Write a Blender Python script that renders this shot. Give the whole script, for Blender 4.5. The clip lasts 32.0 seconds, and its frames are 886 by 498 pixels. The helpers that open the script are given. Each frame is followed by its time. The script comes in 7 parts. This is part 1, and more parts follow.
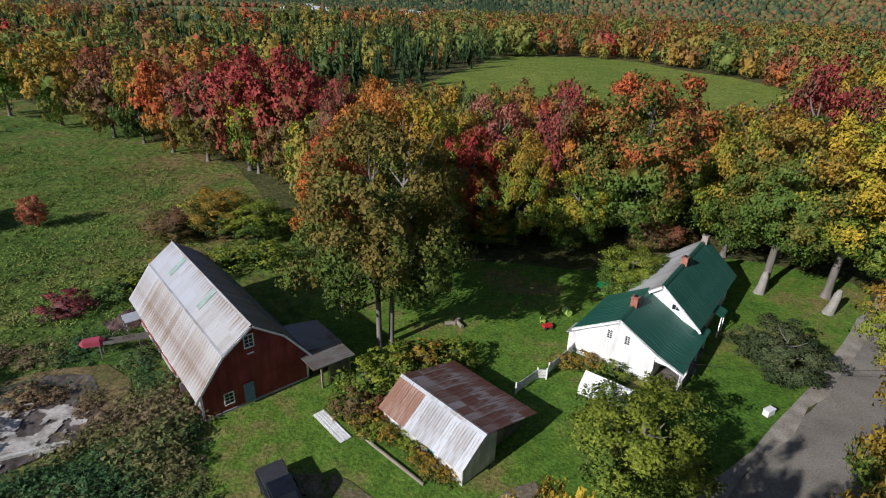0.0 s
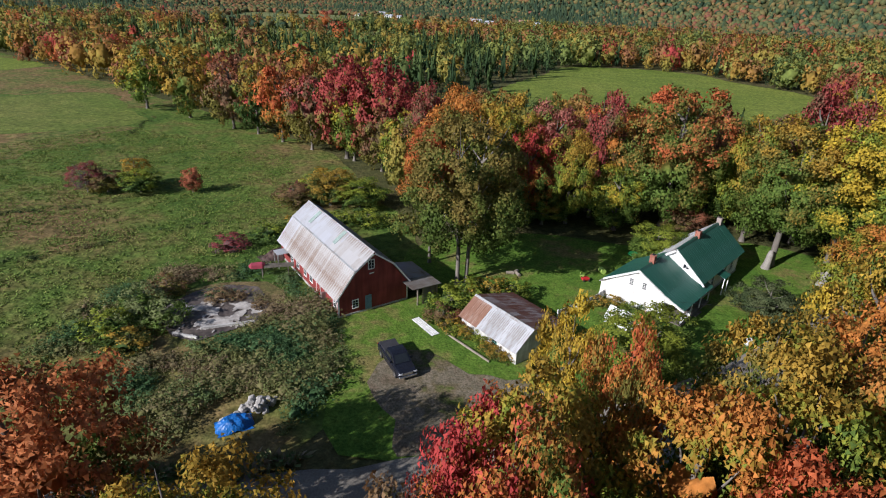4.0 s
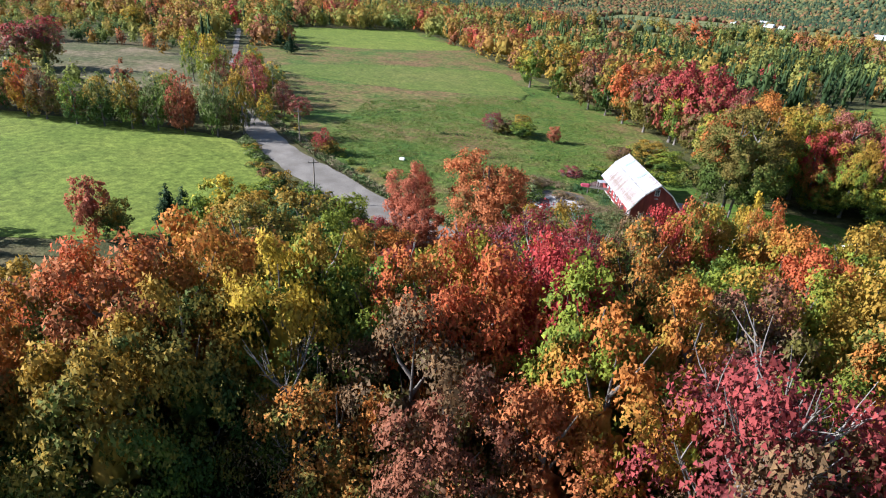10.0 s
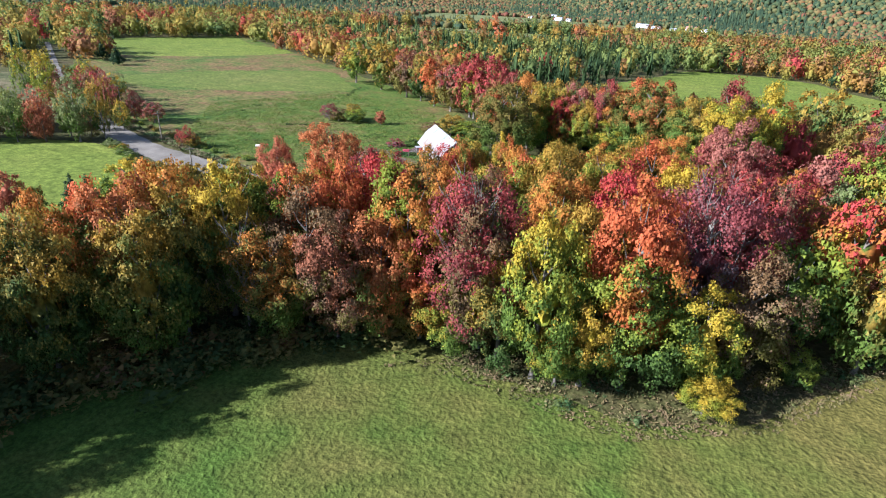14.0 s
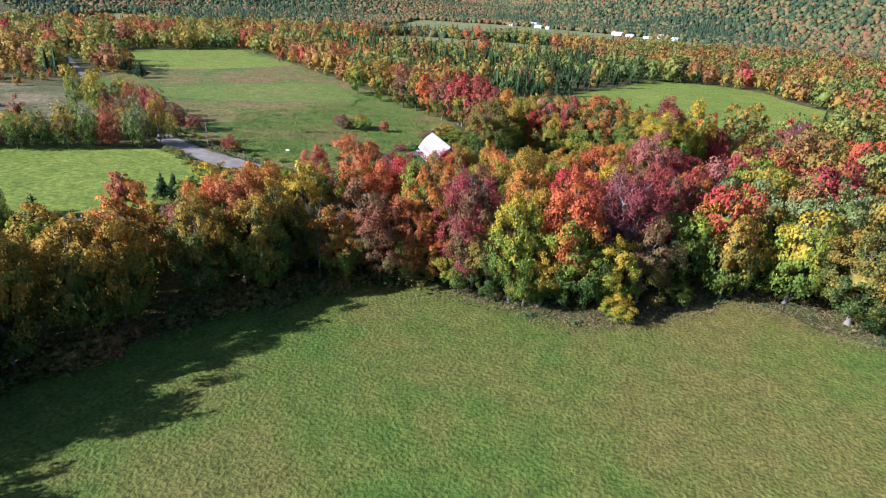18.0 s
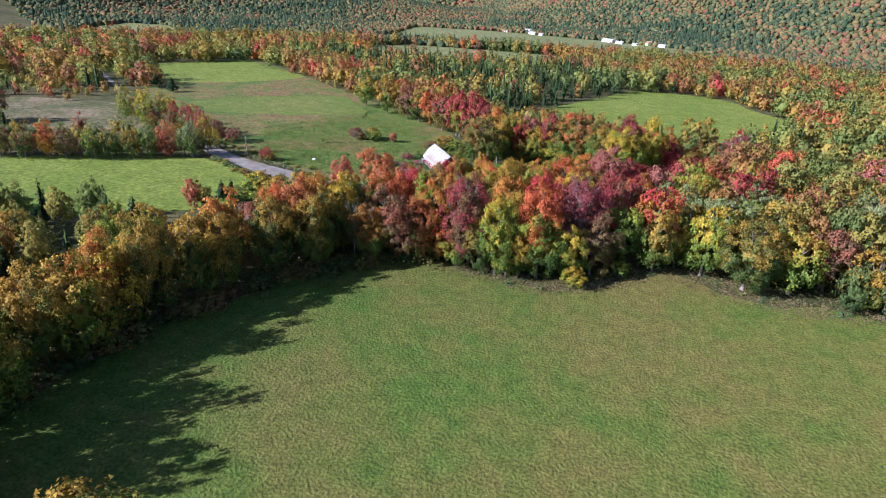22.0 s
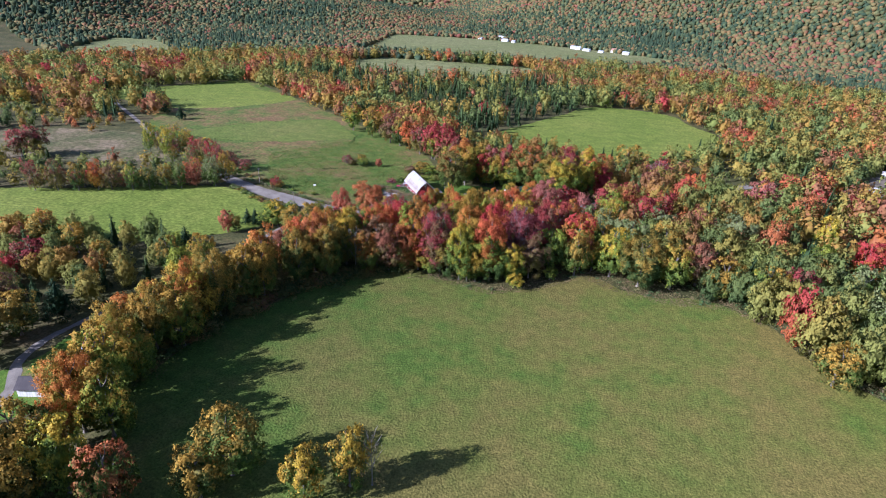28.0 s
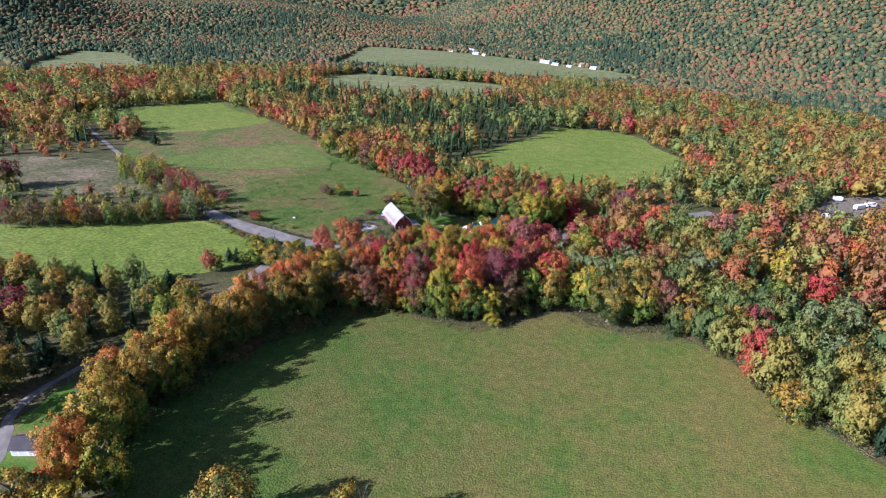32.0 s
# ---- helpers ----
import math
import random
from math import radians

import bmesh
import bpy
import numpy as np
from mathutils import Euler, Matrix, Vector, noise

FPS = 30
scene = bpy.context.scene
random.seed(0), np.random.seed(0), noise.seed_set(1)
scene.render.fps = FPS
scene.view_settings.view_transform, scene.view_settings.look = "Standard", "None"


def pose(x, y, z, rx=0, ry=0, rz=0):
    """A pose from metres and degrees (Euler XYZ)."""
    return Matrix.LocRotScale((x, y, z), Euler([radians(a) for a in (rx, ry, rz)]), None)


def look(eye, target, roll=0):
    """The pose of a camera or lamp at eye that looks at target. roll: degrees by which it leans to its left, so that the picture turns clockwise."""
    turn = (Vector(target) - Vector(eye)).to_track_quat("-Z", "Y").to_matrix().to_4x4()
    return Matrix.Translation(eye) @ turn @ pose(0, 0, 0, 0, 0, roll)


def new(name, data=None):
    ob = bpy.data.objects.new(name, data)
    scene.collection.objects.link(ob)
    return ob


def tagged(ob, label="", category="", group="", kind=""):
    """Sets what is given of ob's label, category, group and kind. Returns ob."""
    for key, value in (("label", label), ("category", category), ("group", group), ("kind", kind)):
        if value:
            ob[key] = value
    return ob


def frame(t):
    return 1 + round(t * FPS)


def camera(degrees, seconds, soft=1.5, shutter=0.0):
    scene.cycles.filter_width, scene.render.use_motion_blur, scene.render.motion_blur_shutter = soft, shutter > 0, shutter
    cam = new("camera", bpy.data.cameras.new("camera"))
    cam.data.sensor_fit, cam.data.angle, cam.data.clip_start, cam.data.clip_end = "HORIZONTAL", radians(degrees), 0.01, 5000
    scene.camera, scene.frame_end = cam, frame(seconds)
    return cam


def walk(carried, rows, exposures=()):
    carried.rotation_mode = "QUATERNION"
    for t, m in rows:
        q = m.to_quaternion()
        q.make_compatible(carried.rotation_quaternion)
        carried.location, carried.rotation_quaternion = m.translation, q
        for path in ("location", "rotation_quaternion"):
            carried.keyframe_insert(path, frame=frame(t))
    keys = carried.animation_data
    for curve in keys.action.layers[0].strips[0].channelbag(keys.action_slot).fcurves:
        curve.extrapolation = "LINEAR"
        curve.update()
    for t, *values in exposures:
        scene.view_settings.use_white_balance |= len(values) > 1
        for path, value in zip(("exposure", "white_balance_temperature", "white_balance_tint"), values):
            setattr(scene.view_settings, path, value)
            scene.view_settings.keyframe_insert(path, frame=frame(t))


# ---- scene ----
cam = camera(76.8, 32.0, soft=1.1)
PATH = [
    (0, (0.233, 0.1, 30.116), (0.205, 1.553, 29.447), 1.8),
    (0.5, (0.162, -1.021, 30.482), (0.135, 0.433, 29.814), 1.9),
    (1, (0.089, -2.614, 30.914), (0.062, -1.16, 30.246), 2.0),
    (1.5, (0.036, -4.593, 31.364), (0.008, -3.138, 30.698), 1.9),
    (2, (-0.104, -6.825, 31.805), (-0.131, -5.37, 31.14), 2.0),
    (2.5, (-0.21, -9.385, 32.143), (-0.25, -7.929, 31.482), 2.1),
    (4.5, (-0.273, -21.624, 32.915), (-0.557, -20.192, 32.26), 2.6),
    (5, (0.015, -24.79, 33.347), (-0.374, -23.386, 32.686), 2.9),
    (5.5, (0.615, -28.016, 33.715), (0.185, -26.626, 33.05), 2.9),
    (6, (1.316, -31.513, 33.942), (0.805, -30.152, 33.273), 3.2),
    (6.5, (2.29, -35.096, 34.173), (1.686, -33.775, 33.5), 3.5),
    (7, (3.601, -38.58, 34.388), (2.895, -37.314, 33.709), 3.8),
    (7.5, (5.269, -41.711, 34.792), (4.446, -40.523, 34.104), 4.0),
    (8, (7.25, -44.974, 35.214), (6.36, -43.838, 34.522), 4.0),
    (8.5, (9.442, -48.073, 35.517), (8.525, -46.961, 34.822), 4.0),
    (9, (11.99, -51.31, 35.912), (11.058, -50.211, 35.215), 3.9),
    (9.5, (14.714, -54.532, 36.281), (13.77, -53.444, 35.584), 3.9),
    (10, (17.514, -57.689, 36.627), (16.574, -56.599, 35.929), 3.9),
    (10.5, (20.746, -61.153, 36.987), (19.847, -60.027, 36.292), 3.6),
    (11, (24.007, -64.827, 37.342), (23.144, -63.672, 36.65), 3.5),
    (11.5, (26.913, -68.238, 37.584), (26.133, -67.022, 36.896), 3.5),
    (12, (29.646, -71.89, 37.883), (28.962, -70.614, 37.202), 3.2),
    (12.5, (32.037, -75.346, 38.184), (31.393, -74.049, 37.503), 3.1),
    (13, (34.142, -78.858, 38.767), (33.518, -77.55, 38.089), 3.1),
    (13.5, (36.042, -82.435, 39.557), (35.435, -81.118, 38.879), 3.0),
    (14, (37.944, -86.121, 40.517), (37.348, -84.799, 39.84), 2.9),
    (14.5, (39.6, -89.847, 41.359), (39.012, -88.522, 40.683), 2.9),
    (16.5, (44.174, -106.774, 46.038), (43.61, -105.438, 45.364), 3.0),
    (17, (45.512, -110.67, 47.129), (44.95, -109.33, 46.458), 3.1),
    (17.5, (46.962, -114.588, 48.349), (46.403, -113.246, 47.68), 3.2),
    (18, (48.369, -118.494, 49.749), (47.813, -117.152, 49.08), 3.1),
    (18.5, (49.718, -122.574, 51.146), (49.165, -121.23, 50.478), 3.2),
    (19, (51.211, -126.524, 52.55), (50.66, -125.179, 51.882), 3.1),
    (19.5, (52.768, -130.326, 53.83), (52.218, -128.981, 53.162), 3.1),
    (20, (54.276, -134.258, 55.233), (53.727, -132.911, 54.566), 3.0),
    (20.5, (55.915, -138.155, 56.749), (55.367, -136.808, 56.082), 2.9),
    (21, (57.293, -142.134, 58.373), (56.747, -140.786, 57.706), 2.9),
    (21.5, (58.695, -146.389, 60.087), (58.153, -145.04, 59.419), 3.0),
    (22, (60.212, -150.417, 61.67), (59.662, -149.07, 61.002), 3.0),
    (22.5, (61.752, -154.337, 63.259), (61.196, -152.993, 62.592), 3.0),
    (23, (63.363, -158.101, 64.994), (62.803, -156.758, 64.327), 3.0),
    (23.5, (64.708, -161.976, 66.926), (64.147, -160.633, 66.261), 3.1),
    (24, (66.142, -165.851, 68.994), (65.581, -164.509, 68.328), 3.2),
    (24.5, (67.87, -169.641, 71.102), (67.306, -168.299, 70.437), 3.2),
    (25, (69.71, -173.347, 73.116), (69.145, -172.006, 72.452), 3.1),
    (25.5, (71.202, -176.836, 75.066), (70.636, -175.494, 74.402), 3.0),
    (27.5, (77.004, -187.946, 86.027), (76.498, -186.589, 85.349), 2.7),
    (28, (77.69, -189.562, 87.801), (77.189, -188.202, 87.123), 2.6),
    (28.5, (78.003, -190.352, 89.683), (77.511, -188.987, 89.009), 2.6),
    (29, (77.894, -190.935, 91.542), (77.415, -189.565, 90.868), 2.7),
    (29.5, (77.53, -191.07, 93.575), (77.067, -189.694, 92.903), 2.8),
    (30, (77.302, -191.2, 95.636), (76.848, -189.821, 94.964), 2.8),
    (30.5, (76.984, -191.382, 97.721), (76.537, -190.001, 97.05), 2.8),
    (31, (76.662, -191.544, 99.649), (76.222, -190.159, 98.978), 2.9),
    (31.5, (76.182, -191.886, 101.155), (75.747, -190.498, 100.488), 3.1),
    (32, (75.622, -192.306, 102.209), (75.192, -190.914, 101.545), 3.2),
]
walk(cam, [(t, look(eye, target, roll)) for t, eye, target, roll in PATH],
     [(0, 0.1, 6000, 14), (2.5, 0.2, 6000, 16), (4.5, 0.38, 6000, 16), (6, 0.65, 5900, 15), (9, 1.08, 5750, 16), (13, 1.32, 5600, 16), (20, 1.12, 5450, 25), (25, 1.05, 5350, 29), (32, 0.98, 5250, 30)])

# ---- world, sun and exposure ----
SUN_TO = Vector((-0.73, -0.683, 0.53)).normalized()
world = bpy.data.worlds.new("world")
scene.world = world
world.use_nodes = True
wn = world.node_tree
sky = wn.nodes.new("ShaderNodeTexSky")
sky.sky_type = "NISHITA"
sky.sun_disc = False
sky.sun_elevation = math.asin(SUN_TO.z)
sky.sun_rotation = math.atan2(SUN_TO.x, SUN_TO.y)
sky.air_density, sky.dust_density = 1.0, 0.6
wn.nodes["Background"].inputs[1].default_value = 0.062
wn.links.new(sky.outputs[0], wn.nodes["Background"].inputs[0])
sun = new("sun", bpy.data.lights.new("sun", "SUN"))
sun.data.energy, sun.data.angle, sun.data.color = 5.0, radians(0.53), (1.0, 0.955, 0.885)
sun.matrix_world = Matrix.Translation((0, 0, 300)) @ (-SUN_TO).to_track_quat("-Z", "Y").to_matrix().to_4x4()


# ---- materials ----
def nodes_of(name):
    m = bpy.data.materials.new(name)
    m.use_nodes = True
    nt = m.node_tree
    return m, nt, nt.nodes["Principled BSDF"]


def add(nt, kind, **inputs):
    n = nt.nodes.new(kind)
    for k, v in inputs.items():
        n.inputs[k.replace("_", " ")].default_value = v
    return n


def ramp(nt, fac, stops):
    r = nt.nodes.new("ShaderNodeValToRGB")
    while len(r.color_ramp.elements) < len(stops):
        r.color_ramp.elements.new(0.5)
    for e, (p, c) in zip(r.color_ramp.elements, stops):
        e.position, e.color = p, (*c, 1)
    nt.links.new(fac, r.inputs[0])
    return r.outputs[0]


def mix(nt, fac, a, b, mode="MIX"):
    m = nt.nodes.new("ShaderNodeMix")
    m.data_type, m.blend_type = "RGBA", mode
    for sock, v in ((m.inputs[0], fac), (m.inputs[6], a), (m.inputs[7], b)):
        if isinstance(v, bpy.types.NodeSocket):
            nt.links.new(v, sock)
        else:
            sock.default_value = v if isinstance(v, float) else (*v, 1)
    return m.outputs[2]


def noise_at(nt, scale, detail=4.0, space="Object", stretch=None):
    tc = nt.nodes.new("ShaderNodeTexCoord")
    src = tc.outputs[space]
    if stretch:
        mp = nt.nodes.new("ShaderNodeMapping")
        mp.inputs["Scale"].default_value = stretch
        nt.links.new(src, mp.inputs[0])
        src = mp.outputs[0]
    n = add(nt, "ShaderNodeTexNoise", Scale=scale, Detail=detail)
    nt.links.new(src, n.inputs["Vector"])
    return n.outputs["Fac"]


def bump(nt, bsdf, height, strength, distance):
    b = add(nt, "ShaderNodeBump", Strength=strength, Distance=distance)
    nt.links.new(height, b.inputs["Height"])
    nt.links.new(b.outputs[0], bsdf.inputs["Normal"])


def surface(name, c1, c2, scale, rough=0.8, fine=None, metal=0.0, bump_size=0.02, stretch=None, lo=0.35, hi=0.65):
    """A mottled surface: two colours in large patches, a fine grain over it, and relief from the grain."""
    m, nt, b = nodes_of(name)
    big = noise_at(nt, scale, 5.0, stretch=stretch)
    small = noise_at(nt, fine or scale * 9, 3.0, stretch=stretch)
    col = ramp(nt, big, [(lo, c1), (hi, c2)])
    grain = ramp(nt, small, [(0.25, (0.72, 0.72, 0.72)), (0.75, (1.25, 1.25, 1.25))])
    nt.links.new(mix(nt, 1.0, col, grain, "MULTIPLY"), b.inputs["Base Color"])
    b.inputs["Roughness"].default_value = rough
    b.inputs["Metallic"].default_value = metal
    b.inputs["Specular IOR Level"].default_value = 0.3
    bump(nt, b, small, 0.6, bump_size)
    return m


def field_mat(name, stops, patch, tuft, depth=0.12, row=None, fade_x=None):
    """Grass: broad patches, streaks left by the mower, tufts and fine blades."""
    m, nt, b = nodes_of(name)
    big = noise_at(nt, patch, 6.0, stretch=row)
    mid = noise_at(nt, patch * 7, 5.0)
    fine = noise_at(nt, tuft, 3.0)
    finer = noise_at(nt, tuft * 4, 2.0)
    mx = nt.nodes.new("ShaderNodeMath")
    mx.operation = "MULTIPLY_ADD"
    mx.inputs[1].default_value = 0.45
    nt.links.new(mid, mx.inputs[0])
    sub = nt.nodes.new("ShaderNodeMath")
    sub.operation = "SUBTRACT"
    nt.links.new(big, sub.inputs[0])
    sub.inputs[1].default_value = 0.225
    nt.links.new(sub.outputs[0], mx.inputs[2])
    col = ramp(nt, mx.outputs[0], stops)
    g1 = ramp(nt, fine, [(0.3, (0.55, 0.58, 0.5)), (0.7, (1.3, 1.28, 1.3))])
    g2 = ramp(nt, finer, [(0.3, (0.8, 0.8, 0.8)), (0.7, (1.2, 1.2, 1.2))])
    g3 = ramp(nt, noise_at(nt, tuft * 0.22, 5.0), [(0.32, (0.80, 0.83, 0.80)), (0.68, (1.17, 1.15, 1.17))])
    col = mix(nt, 1.0, col, g3, "MULTIPLY")
    # Grass colour grows darker towards lower x, along an uneven edge.
    if fade_x:
        tc = nt.nodes.new("ShaderNodeTexCoord")
        sep = nt.nodes.new("ShaderNodeSeparateXYZ")
        nt.links.new(tc.outputs["Object"], sep.inputs[0])
        wob = nt.nodes.new("ShaderNodeMath")
        wob.operation = "MULTIPLY_ADD"
        wob.inputs[1].default_value = 60.0
        nt.links.new(mid, wob.inputs[0])
        nt.links.new(sep.outputs["X"], wob.inputs[2])
        rng_x = nt.nodes.new("ShaderNodeMapRange")
        rng_x.inputs["From Min"].default_value, rng_x.inputs["From Max"].default_value = fade_x
        nt.links.new(wob.outputs[0], rng_x.inputs["Value"])
        col = mix(nt, 1.0, col, ramp(nt, rng_x.outputs[0], [(0.0, (0.70, 0.78, 0.75)), (1.0, (1.06, 1.0, 1.0))]), "MULTIPLY")
    nt.links.new(mix(nt, 1.0, mix(nt, 1.0, col, g1, "MULTIPLY"), g2, "MULTIPLY"), b.inputs["Base Color"])
    b.inputs["Roughness"].default_value = 0.9
    b.inputs["Specular IOR Level"].default_value = 0.15
    bump(nt, b, fine, 0.8, depth)
    return m


def leaf_mat(name, c1, c2, c3=None, patch=1.5, leaf=15.0):
    """Autumn leaves: patches of two or three colours through the crown, no two trees alike, each spray of leaves a little different."""
    m, nt, b = nodes_of(name)
    tc = nt.nodes.new("ShaderNodeTexCoord")
    info = nt.nodes.new("ShaderNodeObjectInfo")
    geo = nt.nodes.new("ShaderNodeNewGeometry")
    off = nt.nodes.new("ShaderNodeVectorMath")
    off.operation = "MULTIPLY_ADD"
    nt.links.new(info.outputs["Random"], off.inputs[0])
    off.inputs[1].default_value = (37.0, 53.0, 71.0)
    nt.links.new(tc.outputs["Object"], off.inputs[2])
    big = add(nt, "ShaderNodeTexNoise", Scale=patch, Detail=2.0)
    nt.links.new(off.outputs[0], big.inputs["Vector"])
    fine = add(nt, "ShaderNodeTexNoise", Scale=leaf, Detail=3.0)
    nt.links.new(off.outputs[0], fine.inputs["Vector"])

    def mad(a, k, c):
        n = nt.nodes.new("ShaderNodeMath")
        n.operation = "MULTIPLY_ADD"
        nt.links.new(a, n.inputs[0])
        n.inputs[1].default_value = k
        if isinstance(c, float):
            n.inputs[2].default_value = c
        else:
            nt.links.new(c, n.inputs[2])
        return n.outputs[0]
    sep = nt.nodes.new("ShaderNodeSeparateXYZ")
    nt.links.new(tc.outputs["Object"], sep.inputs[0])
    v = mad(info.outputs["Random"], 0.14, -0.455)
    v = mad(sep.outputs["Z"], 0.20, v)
    v = mad(geo.outputs["Random Per Island"], 0.16, v)
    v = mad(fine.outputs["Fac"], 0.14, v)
    v = mad(big.outputs["Fac"], 1.0, v)
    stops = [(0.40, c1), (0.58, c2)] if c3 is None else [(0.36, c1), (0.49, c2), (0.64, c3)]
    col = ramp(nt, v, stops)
    isl = ramp(nt, geo.outputs["Random Per Island"], [(0.0, (0.94, 0.94, 0.94)), (1.0, (1.38, 1.38, 1.38))])
    # Fine noise in the colour imitates dark gaps between lit leaves.
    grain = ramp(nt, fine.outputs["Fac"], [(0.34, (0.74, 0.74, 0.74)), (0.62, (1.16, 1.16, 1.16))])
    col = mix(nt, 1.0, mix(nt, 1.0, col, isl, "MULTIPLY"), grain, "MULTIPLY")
    nt.links.new(col, b.inputs["Base Color"])
    b.inputs["Roughness"].default_value = 0.65
    b.inputs["Specular IOR Level"].default_value = 0.1
    tr = nt.nodes.new("ShaderNodeBsdfTranslucent")
    nt.links.new(col, tr.inputs[0])
    ms = nt.nodes.new("ShaderNodeMixShader")
    ms.inputs[0].default_value = 0.32
    nt.links.new(b.outputs[0], ms.inputs[1])
    nt.links.new(tr.outputs[0], ms.inputs[2])
    nt.links.new(ms.outputs[0], nt.nodes["Material Output"].inputs[0])
    return m


GREEN, LIME, OLIVE, DKGREEN = (0.105, 0.165, 0.032), (0.21, 0.245, 0.032), (0.17, 0.155, 0.036), (0.06, 0.105, 0.028)
GOLD, YELLOW, ORANGE, REDOR = (0.34, 0.215, 0.035), (0.43, 0.31, 0.035), (0.42, 0.165, 0.038), (0.42, 0.11, 0.042)
RED, CRIMSON, PLUM, RUST = (0.38, 0.055, 0.05), (0.28, 0.058, 0.052), (0.24, 0.062, 0.062), (0.25, 0.10, 0.055)
BROWN, MAUVE, PINK, GREY = (0.155, 0.105, 0.06), (0.15, 0.105, 0.105), (0.32, 0.13, 0.095), (0.185, 0.215, 0.085)
PALETTE = {
    "green": (DKGREEN, GREEN, LIME), "limegreen": (GREEN, LIME), "limegold": (GREEN, LIME, YELLOW), "yellowgreen": (GREEN, LIME, GOLD),
    "olive": (DKGREEN, OLIVE, GOLD), "olivegold": (GREEN, OLIVE, GOLD), "oliveorange": (GREEN, OLIVE, ORANGE), "goldgreen": (GREEN, LIME, GOLD), "greenorange": ((0.075, 0.115, 0.024), (0.12, 0.14, 0.03), (0.17, 0.13, 0.034)),
    "gold": (GREEN, GOLD, YELLOW), "yellow": (LIME, YELLOW), "orangegold": (LIME, GOLD, ORANGE), "orange": (OLIVE, ORANGE, REDOR),
    "orangered": (GOLD, ORANGE, REDOR), "redorange": (GREEN, ORANGE, RED), "greenred": (GREEN, OLIVE, REDOR), "scarlet": (ORANGE, RED), "crimson": (OLIVE, CRIMSON, (0.31, 0.06, 0.05)),
    "maroon": (OLIVE, BROWN, CRIMSON), "rose": (OLIVE, CRIMSON, PINK), "plum": (BROWN, PLUM, CRIMSON), "rust": (OLIVE, BROWN, RUST), "rustorange": (GREEN, (0.31, 0.125, 0.05), (0.42, 0.15, 0.055)),
    "pinkrust": ((0.27, 0.105, 0.055), (0.40, 0.13, 0.07)), "brown": (OLIVE, BROWN, (0.20, 0.12, 0.055)), "mauve": (MAUVE, PLUM), "grey": (GREEN, GREY), "bare": (BROWN, OLIVE), "sage": ((0.06, 0.085, 0.036), (0.105, 0.125, 0.055)), "straw": ((0.19, 0.13, 0.07), (0.27, 0.19, 0.10)),
}
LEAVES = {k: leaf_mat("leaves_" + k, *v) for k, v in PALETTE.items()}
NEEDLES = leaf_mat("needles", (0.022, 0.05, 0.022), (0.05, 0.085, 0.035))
PALE_BARK = surface("pale_bark", (0.17, 0.155, 0.135), (0.30, 0.275, 0.24), 2.0, 0.9, stretch=(1, 1, 0.3))
BARK = surface("bark", (0.11, 0.095, 0.08), (0.22, 0.20, 0.17), 2.0, 0.9, stretch=(1, 1, 0.3))
FLOOR_MAT = field_mat("rough_ground", [(0.3, (0.05, 0.055, 0.02)), (0.5, (0.085, 0.085, 0.03)), (0.7, (0.12, 0.095, 0.045))], 0.05, 1.2, 0.3)
HAY = field_mat("hay_field_grass", [(0.36, (0.094, 0.148, 0.024)), (0.48, (0.134, 0.152, 0.031)), (0.64, (0.166, 0.147, 0.039))], 0.022, 1.9, 0.34, fade_x=(20.0, 150.0))
FARHAY = field_mat("mown_field_grass", [(0.34, (0.13, 0.182, 0.026)), (0.66, (0.178, 0.212, 0.038))], 0.012, 0.7, 0.10)
VALLEY = field_mat("pale_valley_grass", [(0.34, (0.15, 0.175, 0.06)), (0.66, (0.20, 0.205, 0.085))], 0.008, 0.4, 0.10)
STRIP = field_mat("pale_strip_grass", [(0.34, (0.11, 0.155, 0.028)), (0.66, (0.155, 0.17, 0.042))], 0.03, 0.8, 0.2)
PASTURE = field_mat("pasture_grass", [(0.34, (0.058, 0.11, 0.018)), (0.46, (0.092, 0.14, 0.025)), (0.56, (0.13, 0.135, 0.036)), (0.66, (0.17, 0.12, 0.05))], 0.035, 0.9, 0.45)
DRYBAND = field_mat("drying_pasture_grass", [(0.36, (0.085, 0.132, 0.026)), (0.47, (0.14, 0.138, 0.04)), (0.62, (0.19, 0.122, 0.056))], 0.05, 0.7, 0.5)
DRYGRASS = field_mat("dry_meadow_grass", [(0.36, (0.085, 0.095, 0.036)), (0.5, (0.14, 0.125, 0.06)), (0.64, (0.20, 0.16, 0.095))], 0.05, 0.5, 0.5)
LAWN = field_mat("lawn_grass", [(0.34, (0.07, 0.145, 0.018)), (0.52, (0.105, 0.18, 0.024)), (0.66, (0.185, 0.16, 0.055))], 0.10, 4.0, 0.10)
GRAVEL = surface("gravel", (0.165, 0.148, 0.122), (0.24, 0.22, 0.185), 0.25, 0.95, fine=6.0)
DRIVE_MAT = field_mat("worn_drive", [(0.36, (0.10, 0.125, 0.03)), (0.45, (0.15, 0.12, 0.07)), (0.55, (0.19, 0.16, 0.115)), (0.66, (0.14, 0.11, 0.075))], 0.16, 5.0, 0.05)
DIRT = surface("gravel_dirt", (0.13, 0.11, 0.07), (0.22, 0.185, 0.135), 0.30, 0.95, fine=5.0)

